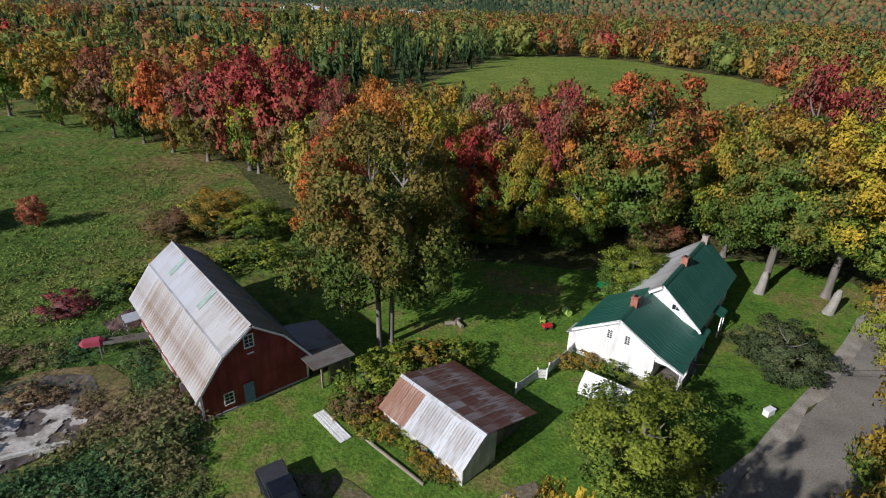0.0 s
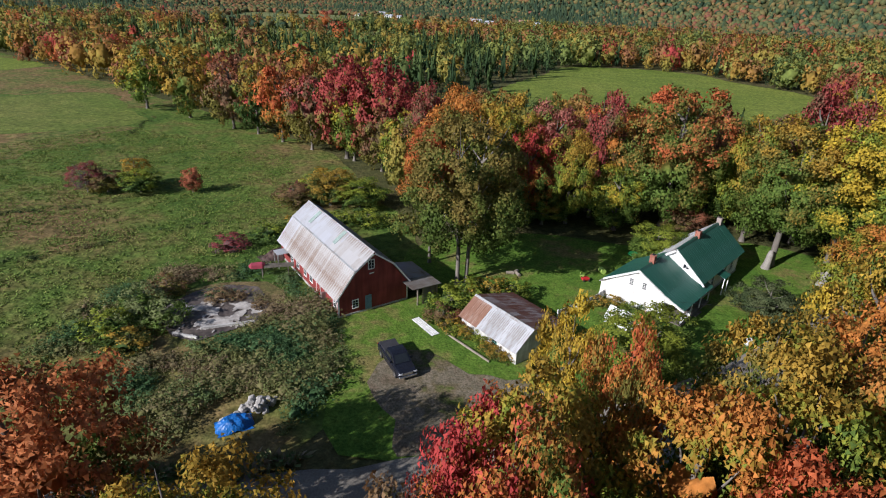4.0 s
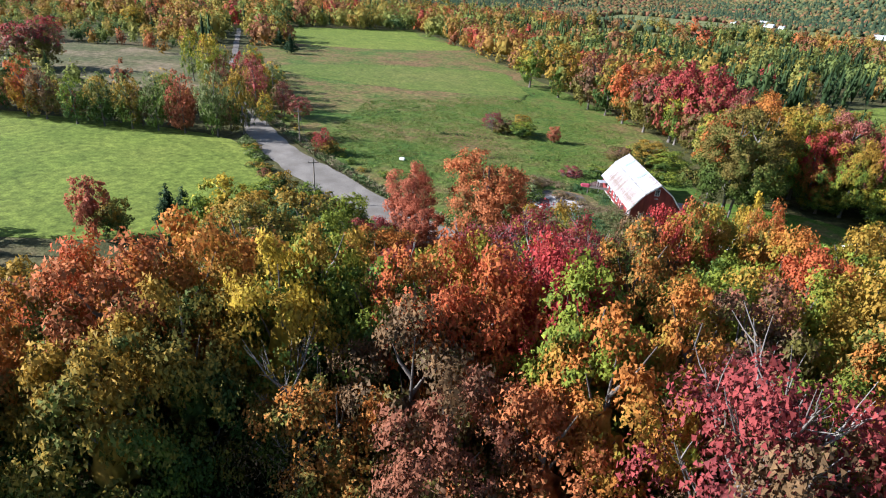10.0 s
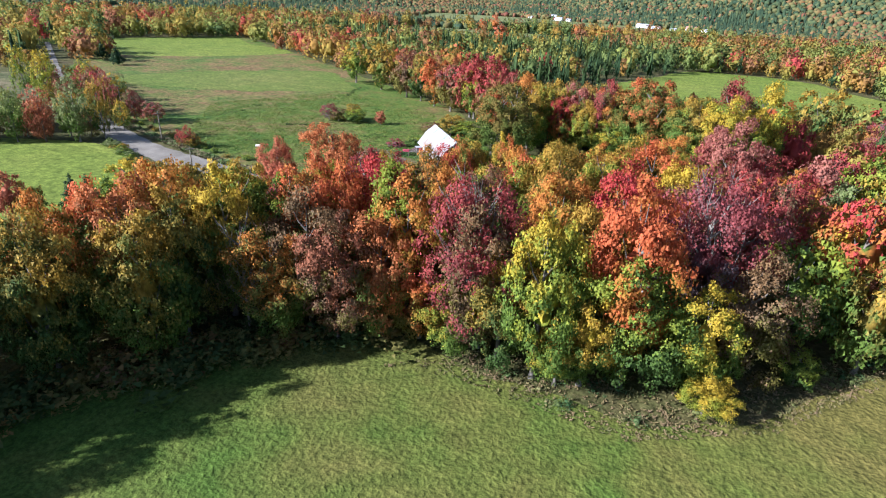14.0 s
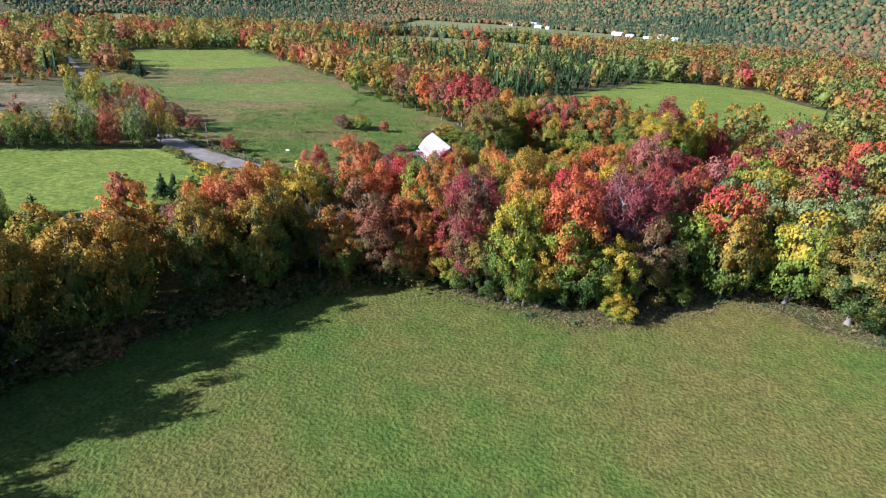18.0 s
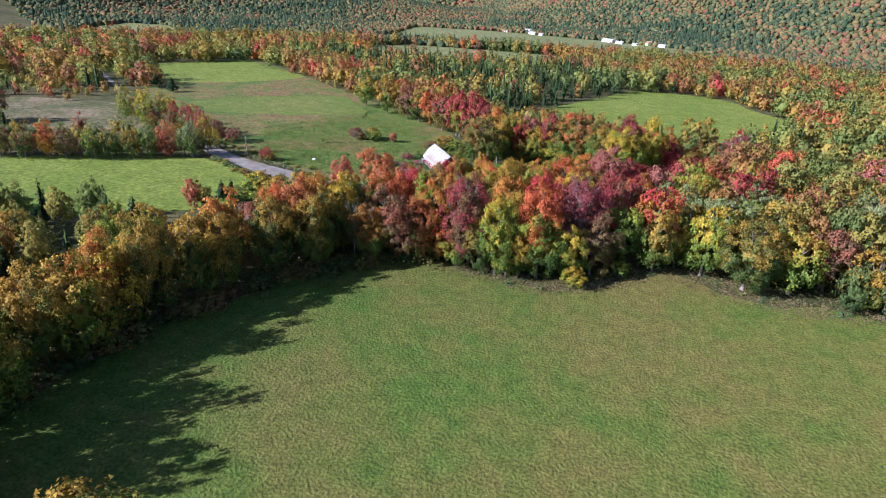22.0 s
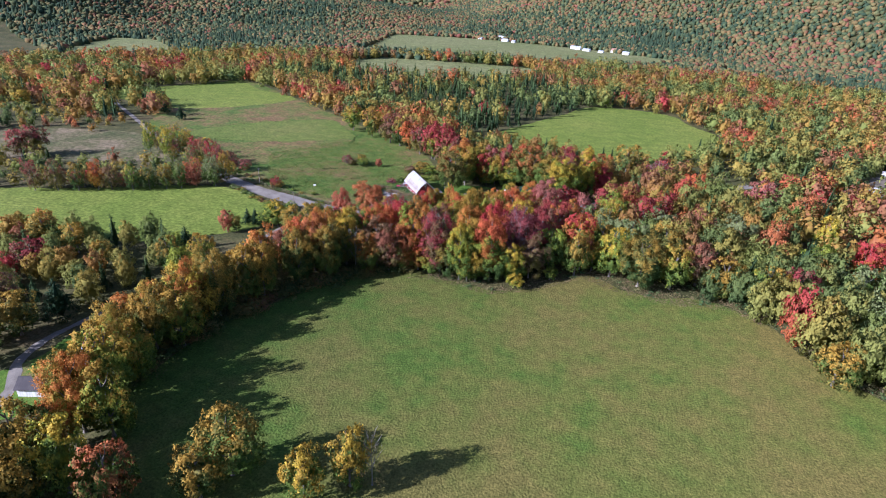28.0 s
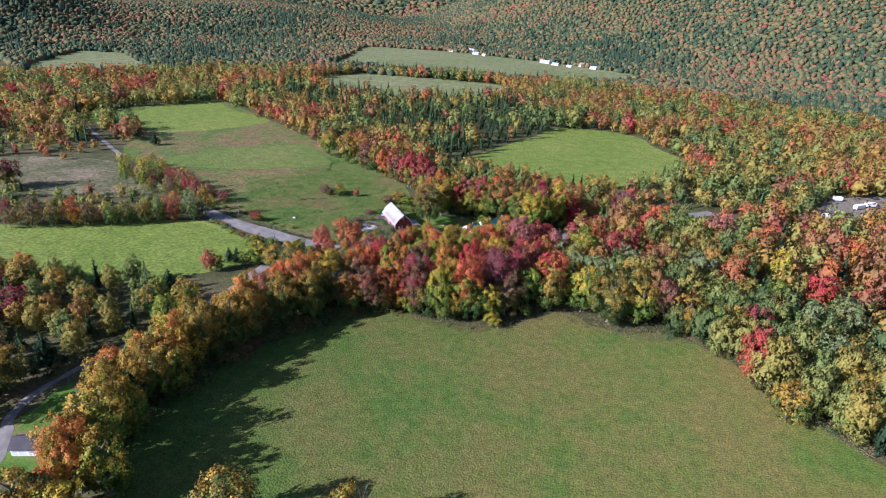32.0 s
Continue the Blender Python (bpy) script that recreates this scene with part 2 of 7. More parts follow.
# ---- ground ----
def poly_thing(name, pts, z, mat, label="", category="", kind="structure", rag=0.0, seed=1):
    """A flat piece of ground: the outline is cut finely and made uneven."""
    rng = random.Random(seed)
    ring = []
    n = len(pts)
    for i in range(n):
        a, b = Vector((*pts[i], 0)), Vector((*pts[(i + 1) % n], 0))
        p0, p3 = Vector((*pts[i - 1], 0)), Vector((*pts[(i + 2) % n], 0))
        k = max(2, int((b - a).length / 4))
        side = Vector(((b - a).y, -(b - a).x, 0)).normalized()
        for j in range(k):
            t = j / k
            q = 0.5 * ((2 * a) + (b - p0) * t + (2 * p0 - 5 * a + 4 * b - p3) * t * t + (3 * a - p0 - 3 * b + p3) * t ** 3)
            ring.append(q + side * rng.uniform(-rag, rag))
    bm = bmesh.new()
    f = bm.faces.new([bm.verts.new((q.x, q.y, z)) for q in ring])
    bmesh.ops.triangulate(bm, faces=[f])
    bmesh.ops.recalc_face_normals(bm, faces=bm.faces[:])
    if sum(f.normal.z for f in bm.faces) < 0:
        bmesh.ops.reverse_faces(bm, faces=bm.faces[:])
    me = bpy.data.meshes.new(name)
    bm.to_mesh(me)
    bm.free()
    me.materials.append(mat)
    return tagged(new(name, me), label, category, kind=kind)


def strip_thing(name, pts, widths, z, mat, label, category, rag=0.3, seed=3):
    rng = random.Random(seed)
    P = [Vector((*p, 0)) for p in pts]
    verts, faces = [], []
    for i in range(len(P) - 1):
        p0, a, b, p3 = P[max(i - 1, 0)], P[i], P[i + 1], P[min(i + 2, len(P) - 1)]
        k = max(2, int((b - a).length / 3))
        for j in range(k + (i == len(P) - 2)):
            t = j / k
            q = 0.5 * ((2 * a) + (b - p0) * t + (2 * p0 - 5 * a + 4 * b - p3) * t * t + (3 * a - p0 - 3 * b + p3) * t ** 3)
            d = 0.5 * ((b - p0) + 2 * (2 * p0 - 5 * a + 4 * b - p3) * t + 3 * (3 * a - p0 - 3 * b + p3) * t * t)
            s = Vector((d.y, -d.x, 0)).normalized()
            w = (widths[i] * (1 - t) + widths[i + 1] * t) / 2
            l, r = q - s * (w + rng.uniform(-rag, rag)), q + s * (w + rng.uniform(-rag, rag))
            verts += [(l.x, l.y, z), (q.x, q.y, z + 0.05), (r.x, r.y, z)]
            if len(verts) > 3:
                n = len(verts) - 6
                faces += [(n, n + 1, n + 4, n + 3), (n + 1, n + 2, n + 5, n + 4)]
    me = bpy.data.meshes.new(name)
    me.from_pydata(verts, [], faces)
    me.materials.append(mat)
    if me.polygons[0].normal.z < 0:
        me.flip_normals()
    return tagged(new(name, me), label, category, kind="structure")


def smooth(a, b, v):
    t = np.clip((v - a) / (b - a), 0, 1)
    return t * t * (3 - 2 * t)


def height(x, y):
    """The lie of the land: level round the farm, hills to the west, a long mountain to the north-east."""
    x, y = np.asarray(x, float), np.asarray(y, float)
    r = np.hypot(x, y)
    az = np.degrees(np.arctan2(x, y))
    east = 330 * smooth(860, 1900, y * 0.9 + x * 0.55) * smooth(-26, 2, az)
    north = smooth(2300, 3800, r) * (185 * smooth(-37, -22, az) - 25)
    west = 150 * smooth(820, 1700, r) * smooth(-49, -62, az) + 34 * smooth(980, 1400, r) * smooth(-18, -40, az)
    roll = 22 * np.sin(x / 310 + 1.0) * np.sin(y / 270) * smooth(900, 1800, r)
    return east + north + west + roll


def ground_sheet():
    radii = np.concatenate([[0.0], np.geomspace(20, 4700, 90)])
    az = np.linspace(0, 2 * np.pi, 241)[:-1]
    R, A = np.meshgrid(radii, az, indexing="ij")
    X, Y = R * np.sin(A), R * np.cos(A)
    V = np.stack([X, Y, height(X, Y)], -1).reshape(-1, 3)
    n = len(az)
    faces = [(i * n + j, i * n + (j + 1) % n, (i + 1) * n + (j + 1) % n, (i + 1) * n + j) for i in range(len(radii) - 1) for j in range(n)]
    me = bpy.data.meshes.new("ground")
    me.from_pydata(V.tolist(), [], faces)
    me.materials.append(FLOOR_MAT)
    if me.polygons[500].normal.z < 0:
        me.flip_normals()
    me.shade_smooth()
    return tagged(new("ground", me), "rough ground of grass and leaf litter reaching the hills", "ground", kind="structure")


ground_sheet()
SOUTH_FIELD = [(12.5, -34.4), (7.5, -34.2), (1, -39.5), (-6, -47.5), (-12, -55.5), (-16.5, -62), (-19, -72), (-23, -82), (-25.5, -92), (-26, -107), (-25, -120), (-18, -129), (-14, -140), (10, -250), (260, -260), (230, -130), (150, -53.4), (137, -44), (128, -35), (119, -20),
               (102, -12), (90, -17), (77, -17), (66.5, -11.3), (53, -25.7), (40, -34.8), (22, -35.3)]
LEFT_FIELD = [(-200, -85), (-200, -52), (-150.3, -22.2), (-128, -6), (-103, 4.5), (-86, 1.5), (-71, -4), (-63, -9), (-58, -18), (-65.6, -36.3), (-91.6, -58.7), (-115, -62), (-135, -68)]
PASTURE_F = [(-16, 12), (-33, 8), (-55, 9), (-75, 12.5), (-97, 18), (-125, 26), (-143, 33), (-177, 49), (-230, 82), (-252, 125), (-300, 230), (-289, 252), (-213, 211), (-143, 167), (-89, 133), (-52, 108), (-36, 92), (-22, 70), (-12, 52), (-10, 30)]
FIELD_A = [(-344, 141), (-330, 178), (-318, 205), (-292, 246), (-255, 224), (-200, 197), (-249, 127)]
FIELD_B = [(-190, 70), (-183, 100), (-172, 121), (-150, 140), (-134, 150), (-112, 130), (-98, 112), (-140, 80)]
ROUND_F = [(-25, 152), (-9.5, 215), (8, 265), (23.6, 309), (66, 317), (92, 303), (100, 280), (119, 250), (122, 215), (104, 178), (81, 150), (45, 140), (5, 138)]
FAR_F1 = [(-345, 575), (-434, 871), (-300, 905), (-222, 900), (-52, 850), (90, 777), (60, 680), (12, 635), (-93, 600), (-212, 585)]
FAR_F2 = [(-290, 390), (-140, 368), (-60, 448), (-80, 528), (-180, 524), (-275, 510)]
FAR_F4 = [(-250, 1010), (-310, 1090), (-250, 1110), (-190, 1050)]
FAR_F3 = [(-620, 330), (-690, 455), (-625, 470), (-440, 340), (-550, 262)]
BROWN_L = [(-300, 0), (-264, 43), (-210, 58), (-174, 36), (-150, 18), (-200, 0), (-250, -15)]
YARD_R = [(171, 133), (190, 165), (204, 191), (245, 215), (262, 180), (225, 150), (189, 133)]
LAWN_F = [(-20, 27), (-21, 33), (-12, 40), (-14, 52), (-4, 60), (8, 62), (24, 60), (36, 66), (48, 60), (46.2, 54.2), (38.6, 46.4), (29.6, 37.8), (23.3, 32.3), (18.3, 28.2), (10, 21.8), (-2, 15), (-12, 13), (-15, 20)]
poly_thing("field_south", SOUTH_FIELD, 0.05, HAY, "large mown hay field of short green grass", "field", rag=0.8, seed=2)
poly_thing("field_west", LEFT_FIELD, 0.05, FARHAY, "bright green mown field beside the road", "field", rag=0.6, seed=3)
poly_thing("pasture", PASTURE_F, 0.04, PASTURE, "rough green pasture with brown patches behind the barn", "pasture", rag=0.8, seed=4)
poly_thing("pasture_band_north", [(-249, 105), (-249, 128), (-200, 195), (-160, 175), (-120, 150), (-112, 131), (-134, 151), (-152, 142), (-174, 123), (-186, 100), (-192, 68), (-215, 80)], 0.065, DRYBAND, "band of drying brown grass across the pasture", "pasture", rag=4.0, seed=14)
poly_thing("pasture_band_south", [(-190, 62), (-140, 78), (-98, 110), (-97, 86), (-103, 66), (-108, 48), (-122, 33), (-140, 38), (-165, 50)], 0.065, DRYBAND, "patch of golden brown grass in the pasture", "pasture", rag=4.0, seed=15)
poly_thing("field_far_west", FIELD_A, 0.09, FARHAY, "bright green mown field beyond the pasture", "field", rag=1.0, seed=5)
poly_thing("field_strip", FIELD_B, 0.09, STRIP, "pale green strip of mown grass in the pasture", "field", rag=1.0, seed=6)
poly_thing("field_north", ROUND_F, 0.06, FARHAY, "bright green field enclosed by autumn woods", "field", rag=1.0, seed=7)
poly_thing("field_valley", FAR_F1, 0.5, VALLEY, "wide pale green valley field with farm buildings", "field", rag=3.0, seed=8)
poly_thing("field_valley_near", FAR_F2, 0.5, VALLEY, "pale green clearing in the valley woods", "field", rag=3.0, seed=9)
poly_thing("field_hill", FAR_F3, 0.9, VALLEY, "pale green clearing on the western rise", "field", rag=3.0, seed=10)
poly_thing("meadow_dry", BROWN_L, 0.05, DRYGRASS, "dry brown meadow of unmown grass", "meadow", rag=1.0, seed=11)
poly_thing("yard_far", YARD_R, 0.05, DIRT, "bare gravel yard in a clearing of the woods", "yard", rag=1.0, seed=12)
poly_thing("lawn", LAWN_F, 0.09, LAWN, "green farmyard lawn round the house and barn", "lawn", rag=0.4, seed=13)
ROAD_P = [(-330, 135), (-250, 88), (-177, 45.7), (-143, 29), (-112, 16.2), (-90, 8.6), (-72, 5.4), (-57, 3), (-44, 1), (-32, 2.5), (-16, 7.2), (-6, 10.4), (8.5, 16.8), (27.1, 30.1), (41.1, 43.2), (56.8, 59.2), (80, 86), (130, 130)]
strip_thing("road", ROAD_P, [2.5, 2.5, 3.6, 5, 6.5, 7.5, 8.5, 8.5, 9.5, 8, 6.5, 6, 6.5, 7, 7, 6.5, 6, 6], 0.12, GRAVEL, "unpaved grey gravel country road", "road", 0.35)
SHOULDER = surface("pale_gravel_shoulder", (0.21, 0.185, 0.145), (0.33, 0.30, 0.25), 0.8, 0.95, fine=7.0)
strip_thing("road_shoulder", [(2, 16.3), (10, 21.6), (18.0, 27.8), (23.1, 31.8), (29.4, 37.3), (38.4, 46.0), (46.4, 53.8), (55, 62)], [1.2, 1.4, 1.5, 1.3, 1.3, 1.4, 1.4, 1.2], 0.145, SHOULDER, "pale gravel shoulder between road and lawn", "road", 0.35, 8)
LANE_P = [(-43, 0), (-48, -14), (-50, -28), (-50, -50), (-54, -75), (-60, -105), (-58, -120), (-47, -132), (-40, -160)]
strip_thing("road_lane", LANE_P, [11, 6, 4.5, 3.4, 2.2, 2.0, 2.4, 2.8, 2.8], 0.10, GRAVEL, "narrow gravel lane through the trees", "road", 0.3, 5)

# ---- trees ----
def icosphere(sub):
    bm = bmesh.new()
    bmesh.ops.create_icosphere(bm, subdivisions=sub, radius=1.0)
    bm.verts.ensure_lookup_table()
    v = np.array([p.co[:] for p in bm.verts])
    f = np.array([[p.index for p in q.verts] for q in bm.faces])
    bm.free()
    return v, f


ICO1, ICO2, ICO3 = icosphere(1), icosphere(2), icosphere(3)


def unit(a):
    return a / (np.linalg.norm(a, axis=1, keepdims=True) + 1e-9)


def fan(rng, n):
    """n directions spread evenly over the sphere."""
    i = np.arange(n) + 0.5
    z = 1 - 2 * i / n
    a = i * 2.39996 + rng.uniform(0, 6.28)
    q = np.sqrt(1 - z * z)
    return unit(np.stack([q * np.cos(a), q * np.sin(a), z], 1) + rng.normal(size=(n, 3)) * 0.12)


def leaves_at(rng, c, r, lead, bough, mid, leaves, leaf, fluff):
    """Pointed leaves round the sprays at c with radius r. Each one turns with its spray and bough, so that the crown takes the light in soft masses."""
    which = rng.choice(len(c), leaves, p=r ** 2 / (r ** 2).sum())
    d = unit(rng.normal(size=(leaves, 3)) + 0.8 * lead[which] + np.array([0, 0, 0.3]))
    pos = c[which] + d * r[which, None] * rng.uniform(0.25, 1.12, (leaves, 1)) * np.array([1.12, 1.12, 0.8])
    soft = unit((0.64 - fluff) * unit(pos - mid) + 0.28 * unit(pos - bough[which]) + (0.08 + fluff) * d + fluff * rng.normal(size=(leaves, 3)))
    nrm = unit(soft + 0.55 * rng.normal(size=(leaves, 3)))
    nrm = np.where((nrm * soft).sum(1, keepdims=True) < 0.15, unit(soft + 0.3 * nrm), nrm)
    t1 = unit(np.cross(nrm, rng.normal(size=(leaves, 3))))
    t2 = np.cross(nrm, t1)
    s = leaf * rng.uniform(0.6, 1.4, (leaves, 1))
    q = np.stack([pos - t1 * s, pos + t1 * s * 0.6 - t2 * s * 0.75, pos + t1 * s * 0.6 + t2 * s * 0.75], 1)
    return q.reshape(-1, 3), np.arange(3 * leaves).reshape(-1, 3), np.repeat(soft, 3, 0)


def crown_arrays(seed, kind, boughs, subs, leaves, leaf, core=None, core_size=0.66, thin=False, fluff=0.30):
    """Vertices, triangles and normals of a crown, one unit in radius and two high: boughs that bulge out with dark gaps between, each with its sprays of leaves round a leafy inside."""
    rng = np.random.default_rng(seed)
    mid = np.array([0, 0, 0.8])
    if kind == "fir":
        u = (np.arange(boughs) + 0.5) / boughs
        a = np.arange(boughs) * 2.39996 + rng.uniform(-0.3, 0.3, boughs)
        d = 0.60 * (1 - u) * rng.uniform(0.75, 1.05, boughs)
        bc = np.stack([d * np.cos(a), d * np.sin(a), 0.1 + 1.8 * u], 1)
        br = 0.40 * (1 - u) + 0.09
        flat = np.array([1.1, 1.1, 0.8])
        lead0 = unit(bc * np.array([1, 1, 0]) + np.array([0, 0, 0.15]))
    else:
        ph = rng.uniform(0, 6.28, 6)
        d = fan(rng, boughs)
        a = np.arctan2(d[:, 1], d[:, 0])
        bulge = 1 + 0.13 * np.sin(2 * a + ph[0] + 2 * d[:, 2]) + 0.12 * np.sin(3 * a + ph[1] - 3 * d[:, 2]) + 0.10 * np.sin(5 * d[:, 2] + ph[3] + 2 * a)
        bulge *= np.where(d[:, 2] < 0, 1 - 0.20 * d[:, 2] ** 2, 1.0)
        wide = np.where(d[:, 2] < 0, np.maximum(1 - d[:, 2] ** 2, 0.05) ** -0.22, 1.0)
        bc = d * (bulge * rng.uniform(0.66, 0.80, boughs))[:, None] * np.stack([wide * 0.95, wide * 0.95, np.full(boughs, 1.02)], 1) + np.array([0, 0, 0.98])
        br = 1.95 / math.sqrt(boughs) * rng.uniform(0.72, 1.18, boughs)
        flat = np.array([1.0, 1.0, 0.86])
        lead0 = d
        if thin:
            keep = (d[:, 2] > -0.55) | (rng.uniform(size=boughs) > 0.6)
            bc, br, lead0 = bc[keep], br[keep], lead0[keep]
    k = len(bc)
    V, T, N, n = [], [], [], 0
    if core is not None:
        cv, cf = core
        if kind == "fir":
            ring = 0.55 * (1 - (cv[:, 2] + 1) / 2) + 0.04
            V.append(np.stack([cv[:, 0], cv[:, 1], cv[:, 2]], 1) * np.stack([ring, ring, np.full(len(cv), 0.92)], 1) * rng.uniform(0.8, 1.1, (len(cv), 1)) + np.array([0, 0, 0.95]))
        else:
            near_b = np.argmax(cv @ lead0.T, 1)
            reach = np.linalg.norm((bc - np.array([0, 0, 0.98]))[near_b], axis=1)
            wide = np.where(cv[:, 2] < 0, np.maximum(1 - cv[:, 2] ** 2, 0.05) ** -0.22, 1.0)
            V.append(cv * (reach * core_size * rng.uniform(0.60, 0.92, len(cv)))[:, None] * np.stack([wide, wide, np.ones(len(cv))], 1) + np.array([0, 0, 0.98]))
        T.append(cf)
        N.append(unit(cv + (0.2 + 2 * fluff) * rng.normal(size=cv.shape)))
        n = len(cv)
    sd = unit(rng.normal(size=(k * subs, 3)) + 0.75 * np.repeat(lead0, subs, 0) + np.array([0, 0, 0.25]))
    bo = np.repeat(bc, subs, 0)
    rr = np.repeat(br, subs)
    sc = bo + sd * (rr * rng.uniform(0.35, 0.85, k * subs))[:, None] * flat
    sr = rr * rng.uniform(0.36, 0.62, k * subs)
    lv, lt, ln = leaves_at(rng, sc, sr, sd, bo, mid, leaves, leaf, fluff)
    return np.concatenate(V + [lv]), np.concatenate(T + [lt + n]), np.concatenate(N + [ln])


def mesh_of(name, V, T, N=None, mats=(), attr=None):
    me = bpy.data.meshes.new(name)
    me.vertices.add(len(V))
    me.vertices.foreach_set("co", np.asarray(V, np.float32).ravel())
    me.loops.add(len(T) * 3)
    me.loops.foreach_set("vertex_index", np.asarray(T, np.int32).ravel())
    me.polygons.add(len(T))
    me.polygons.foreach_set("loop_start", np.arange(0, len(T) * 3, 3, dtype=np.int32))
    if attr is not None:
        a = me.attributes.new("tint", "FLOAT", "POINT" if len(attr) == len(V) else "FACE")
        a.data.foreach_set("value", np.asarray(attr, np.float32))
    me.update(calc_edges=True)
    if N is not None:
        me.shade_smooth()
        me.normals_split_custom_set_from_vertices(np.asarray(N, np.float32).tolist())
    for m in mats:
        me.materials.append(m)
    return me


def tube(path, radii, sides=7):
    """Triangles of a tapered tube along a bent line."""
    V, T = [], []
    for i, (p, r) in enumerate(zip(path, radii)):
        d = (path[min(i + 1, len(path) - 1)] - path[max(i - 1, 0)]).normalized()
        s = d.cross(Vector((0.3, 0.9, 0.1))).normalized()
        w = d.cross(s)
        for k in range(sides):
            a = 2 * math.pi * k / sides
            V.append(p + (s * math.cos(a) + w * math.sin(a)) * r)
    for i in range(len(path) - 1):
        for k in range(sides):
            a, b = i * sides + k, i * sides + (k + 1) % sides
            T += [(a, b, b + sides), (a, b + sides, a + sides)]
    return np.array([v[:] for v in V]), np.array(T)


def trunk_arrays(seed, limbs=7, stems=1, spread=0.75, twigs=0, thick=1.0):
    """A trunk of height 1.25 below and inside the crown (crown base at 0.45), with limbs that reach into the boughs and fork into twigs."""
    rng = random.Random(seed)
    Vs, Ts, n = [], [], 0
    for s in range(stems):
        off = Vector((0.10 * math.cos(s * 2.1), 0.10 * math.sin(s * 2.1), 0)) * (stems > 1)
        lean = Vector((rng.uniform(-.1, .1), rng.uniform(-.1, .1), 0)) + off * 2.2
        path = [off + lean * t * t + Vector((0, 0, 2.2 * t)) for t in (0, 0.04, 0.2, 0.45, 0.7, 0.95)]
        w = 0.063 / math.sqrt(stems) * thick
        parts = [(path, [w * 1.7, w * 1.1, w, w * 0.7, w * 0.42, w * 0.1], 6)]
        for i in range(limbs):
            t = 0.25 + 0.6 * i / limbs
            p0 = off + lean * t * t + Vector((0, 0, 2.2 * t))
            a = i * 2.4 + s
            d = Vector((math.cos(a), math.sin(a), rng.uniform(0.6, 1.0)))
            L = spread * (1 - 0.5 * t) * rng.uniform(0.8, 1.1)
            tip = p0 + d * L * 0.85 + Vector((0, 0, 0.12))
            parts.append(([p0, p0 + d * L * 0.5, tip], [w * 0.5, w * 0.28, w * 0.08], 5))
            for j in range(twigs):
                u = 0.35 + 0.6 * j / twigs
                q = p0.lerp(tip, u)
                e = (d.normalized() + Vector((rng.uniform(-1, 1), rng.uniform(-1, 1), rng.uniform(-0.2, 0.9)))).normalized()
                l2 = L * rng.uniform(0.25, 0.5)
                bend = Vector((rng.uniform(-.1, .1), rng.uniform(-.1, .1), 0.12)) * l2
                parts.append(([q, q + e * l2 * 0.55, q + e * l2 + bend], [w * 0.17, w * 0.11, w * 0.05], 4))
        for p, r, k in parts:
            v, t = tube(p, r, k)
            Vs.append(v)
            Ts.append(t + n)
            n += len(v)
    return np.concatenate(Vs), np.concatenate(Ts)


CROWN_GREAT = [mesh_of("crown_great", *crown_arrays(150 + i, "round", 60 + 6 * i, 8, 28000, 0.0215, ICO3, 0.52)) for i in range(3)]
CROWN_NEAR = [mesh_of("crown_near", *crown_arrays(100 + i, "round", 40 + 4 * i, 8, 19000, 0.025, ICO3, 0.52)) for i in range(6)]
CROWN_MID = [mesh_of("crown_mid", *crown_arrays(200 + i, "round", 32 + 2 * i, 7, 5000, 0.045, ICO2, 0.62, fluff=0.2)) for i in range(6)]
CROWN_LOW = [mesh_of("crown_low", *crown_arrays(250 + i, "round", 28, 7, 2800, 0.056, ICO2, 0.64, fluff=0.2)) for i in range(5)]
CROWN_THIN = [mesh_of("crown_thin", *crown_arrays(320 + i, "round", 46, 8, 14500, 0.020, ICO2, 0.4, thin=True)) for i in range(3)]
CROWN_SLIM = [mesh_of("crown_slim", *crown_arrays(340 + i, "round", 30, 7, 2900, 0.046, ICO1, 0.35)) for i in range(4)]
CROWN_BARE = [mesh_of("crown_bare", *crown_arrays(300 + i, "round", 24, 6, 2600, 0.016)) for i in range(2)]
CROWN_FIR = [mesh_of("crown_fir", *crown_arrays(400 + i, "fir", 30, 5, 3400, 0.045, ICO2, 0.7)) for i in range(3)]
for me in CROWN_GREAT + CROWN_LOW + CROWN_NEAR + CROWN_MID + CROWN_THIN + CROWN_SLIM + CROWN_BARE + CROWN_FIR:
    me.materials.append(LEAVES["green"])
TRUNK = [mesh_of("trunk", *trunk_arrays(500 + i), mats=[BARK]) for i in range(4)]
TRUNK_MULTI = mesh_of("trunk_multi", *trunk_arrays(510, 6, 4), mats=[BARK])
TRUNK_BARE = [mesh_of("trunk_branchy", *trunk_arrays(520 + i, 16, 1, 0.95, 7, 0.62), mats=[PALE_BARK]) for i in range(3)]
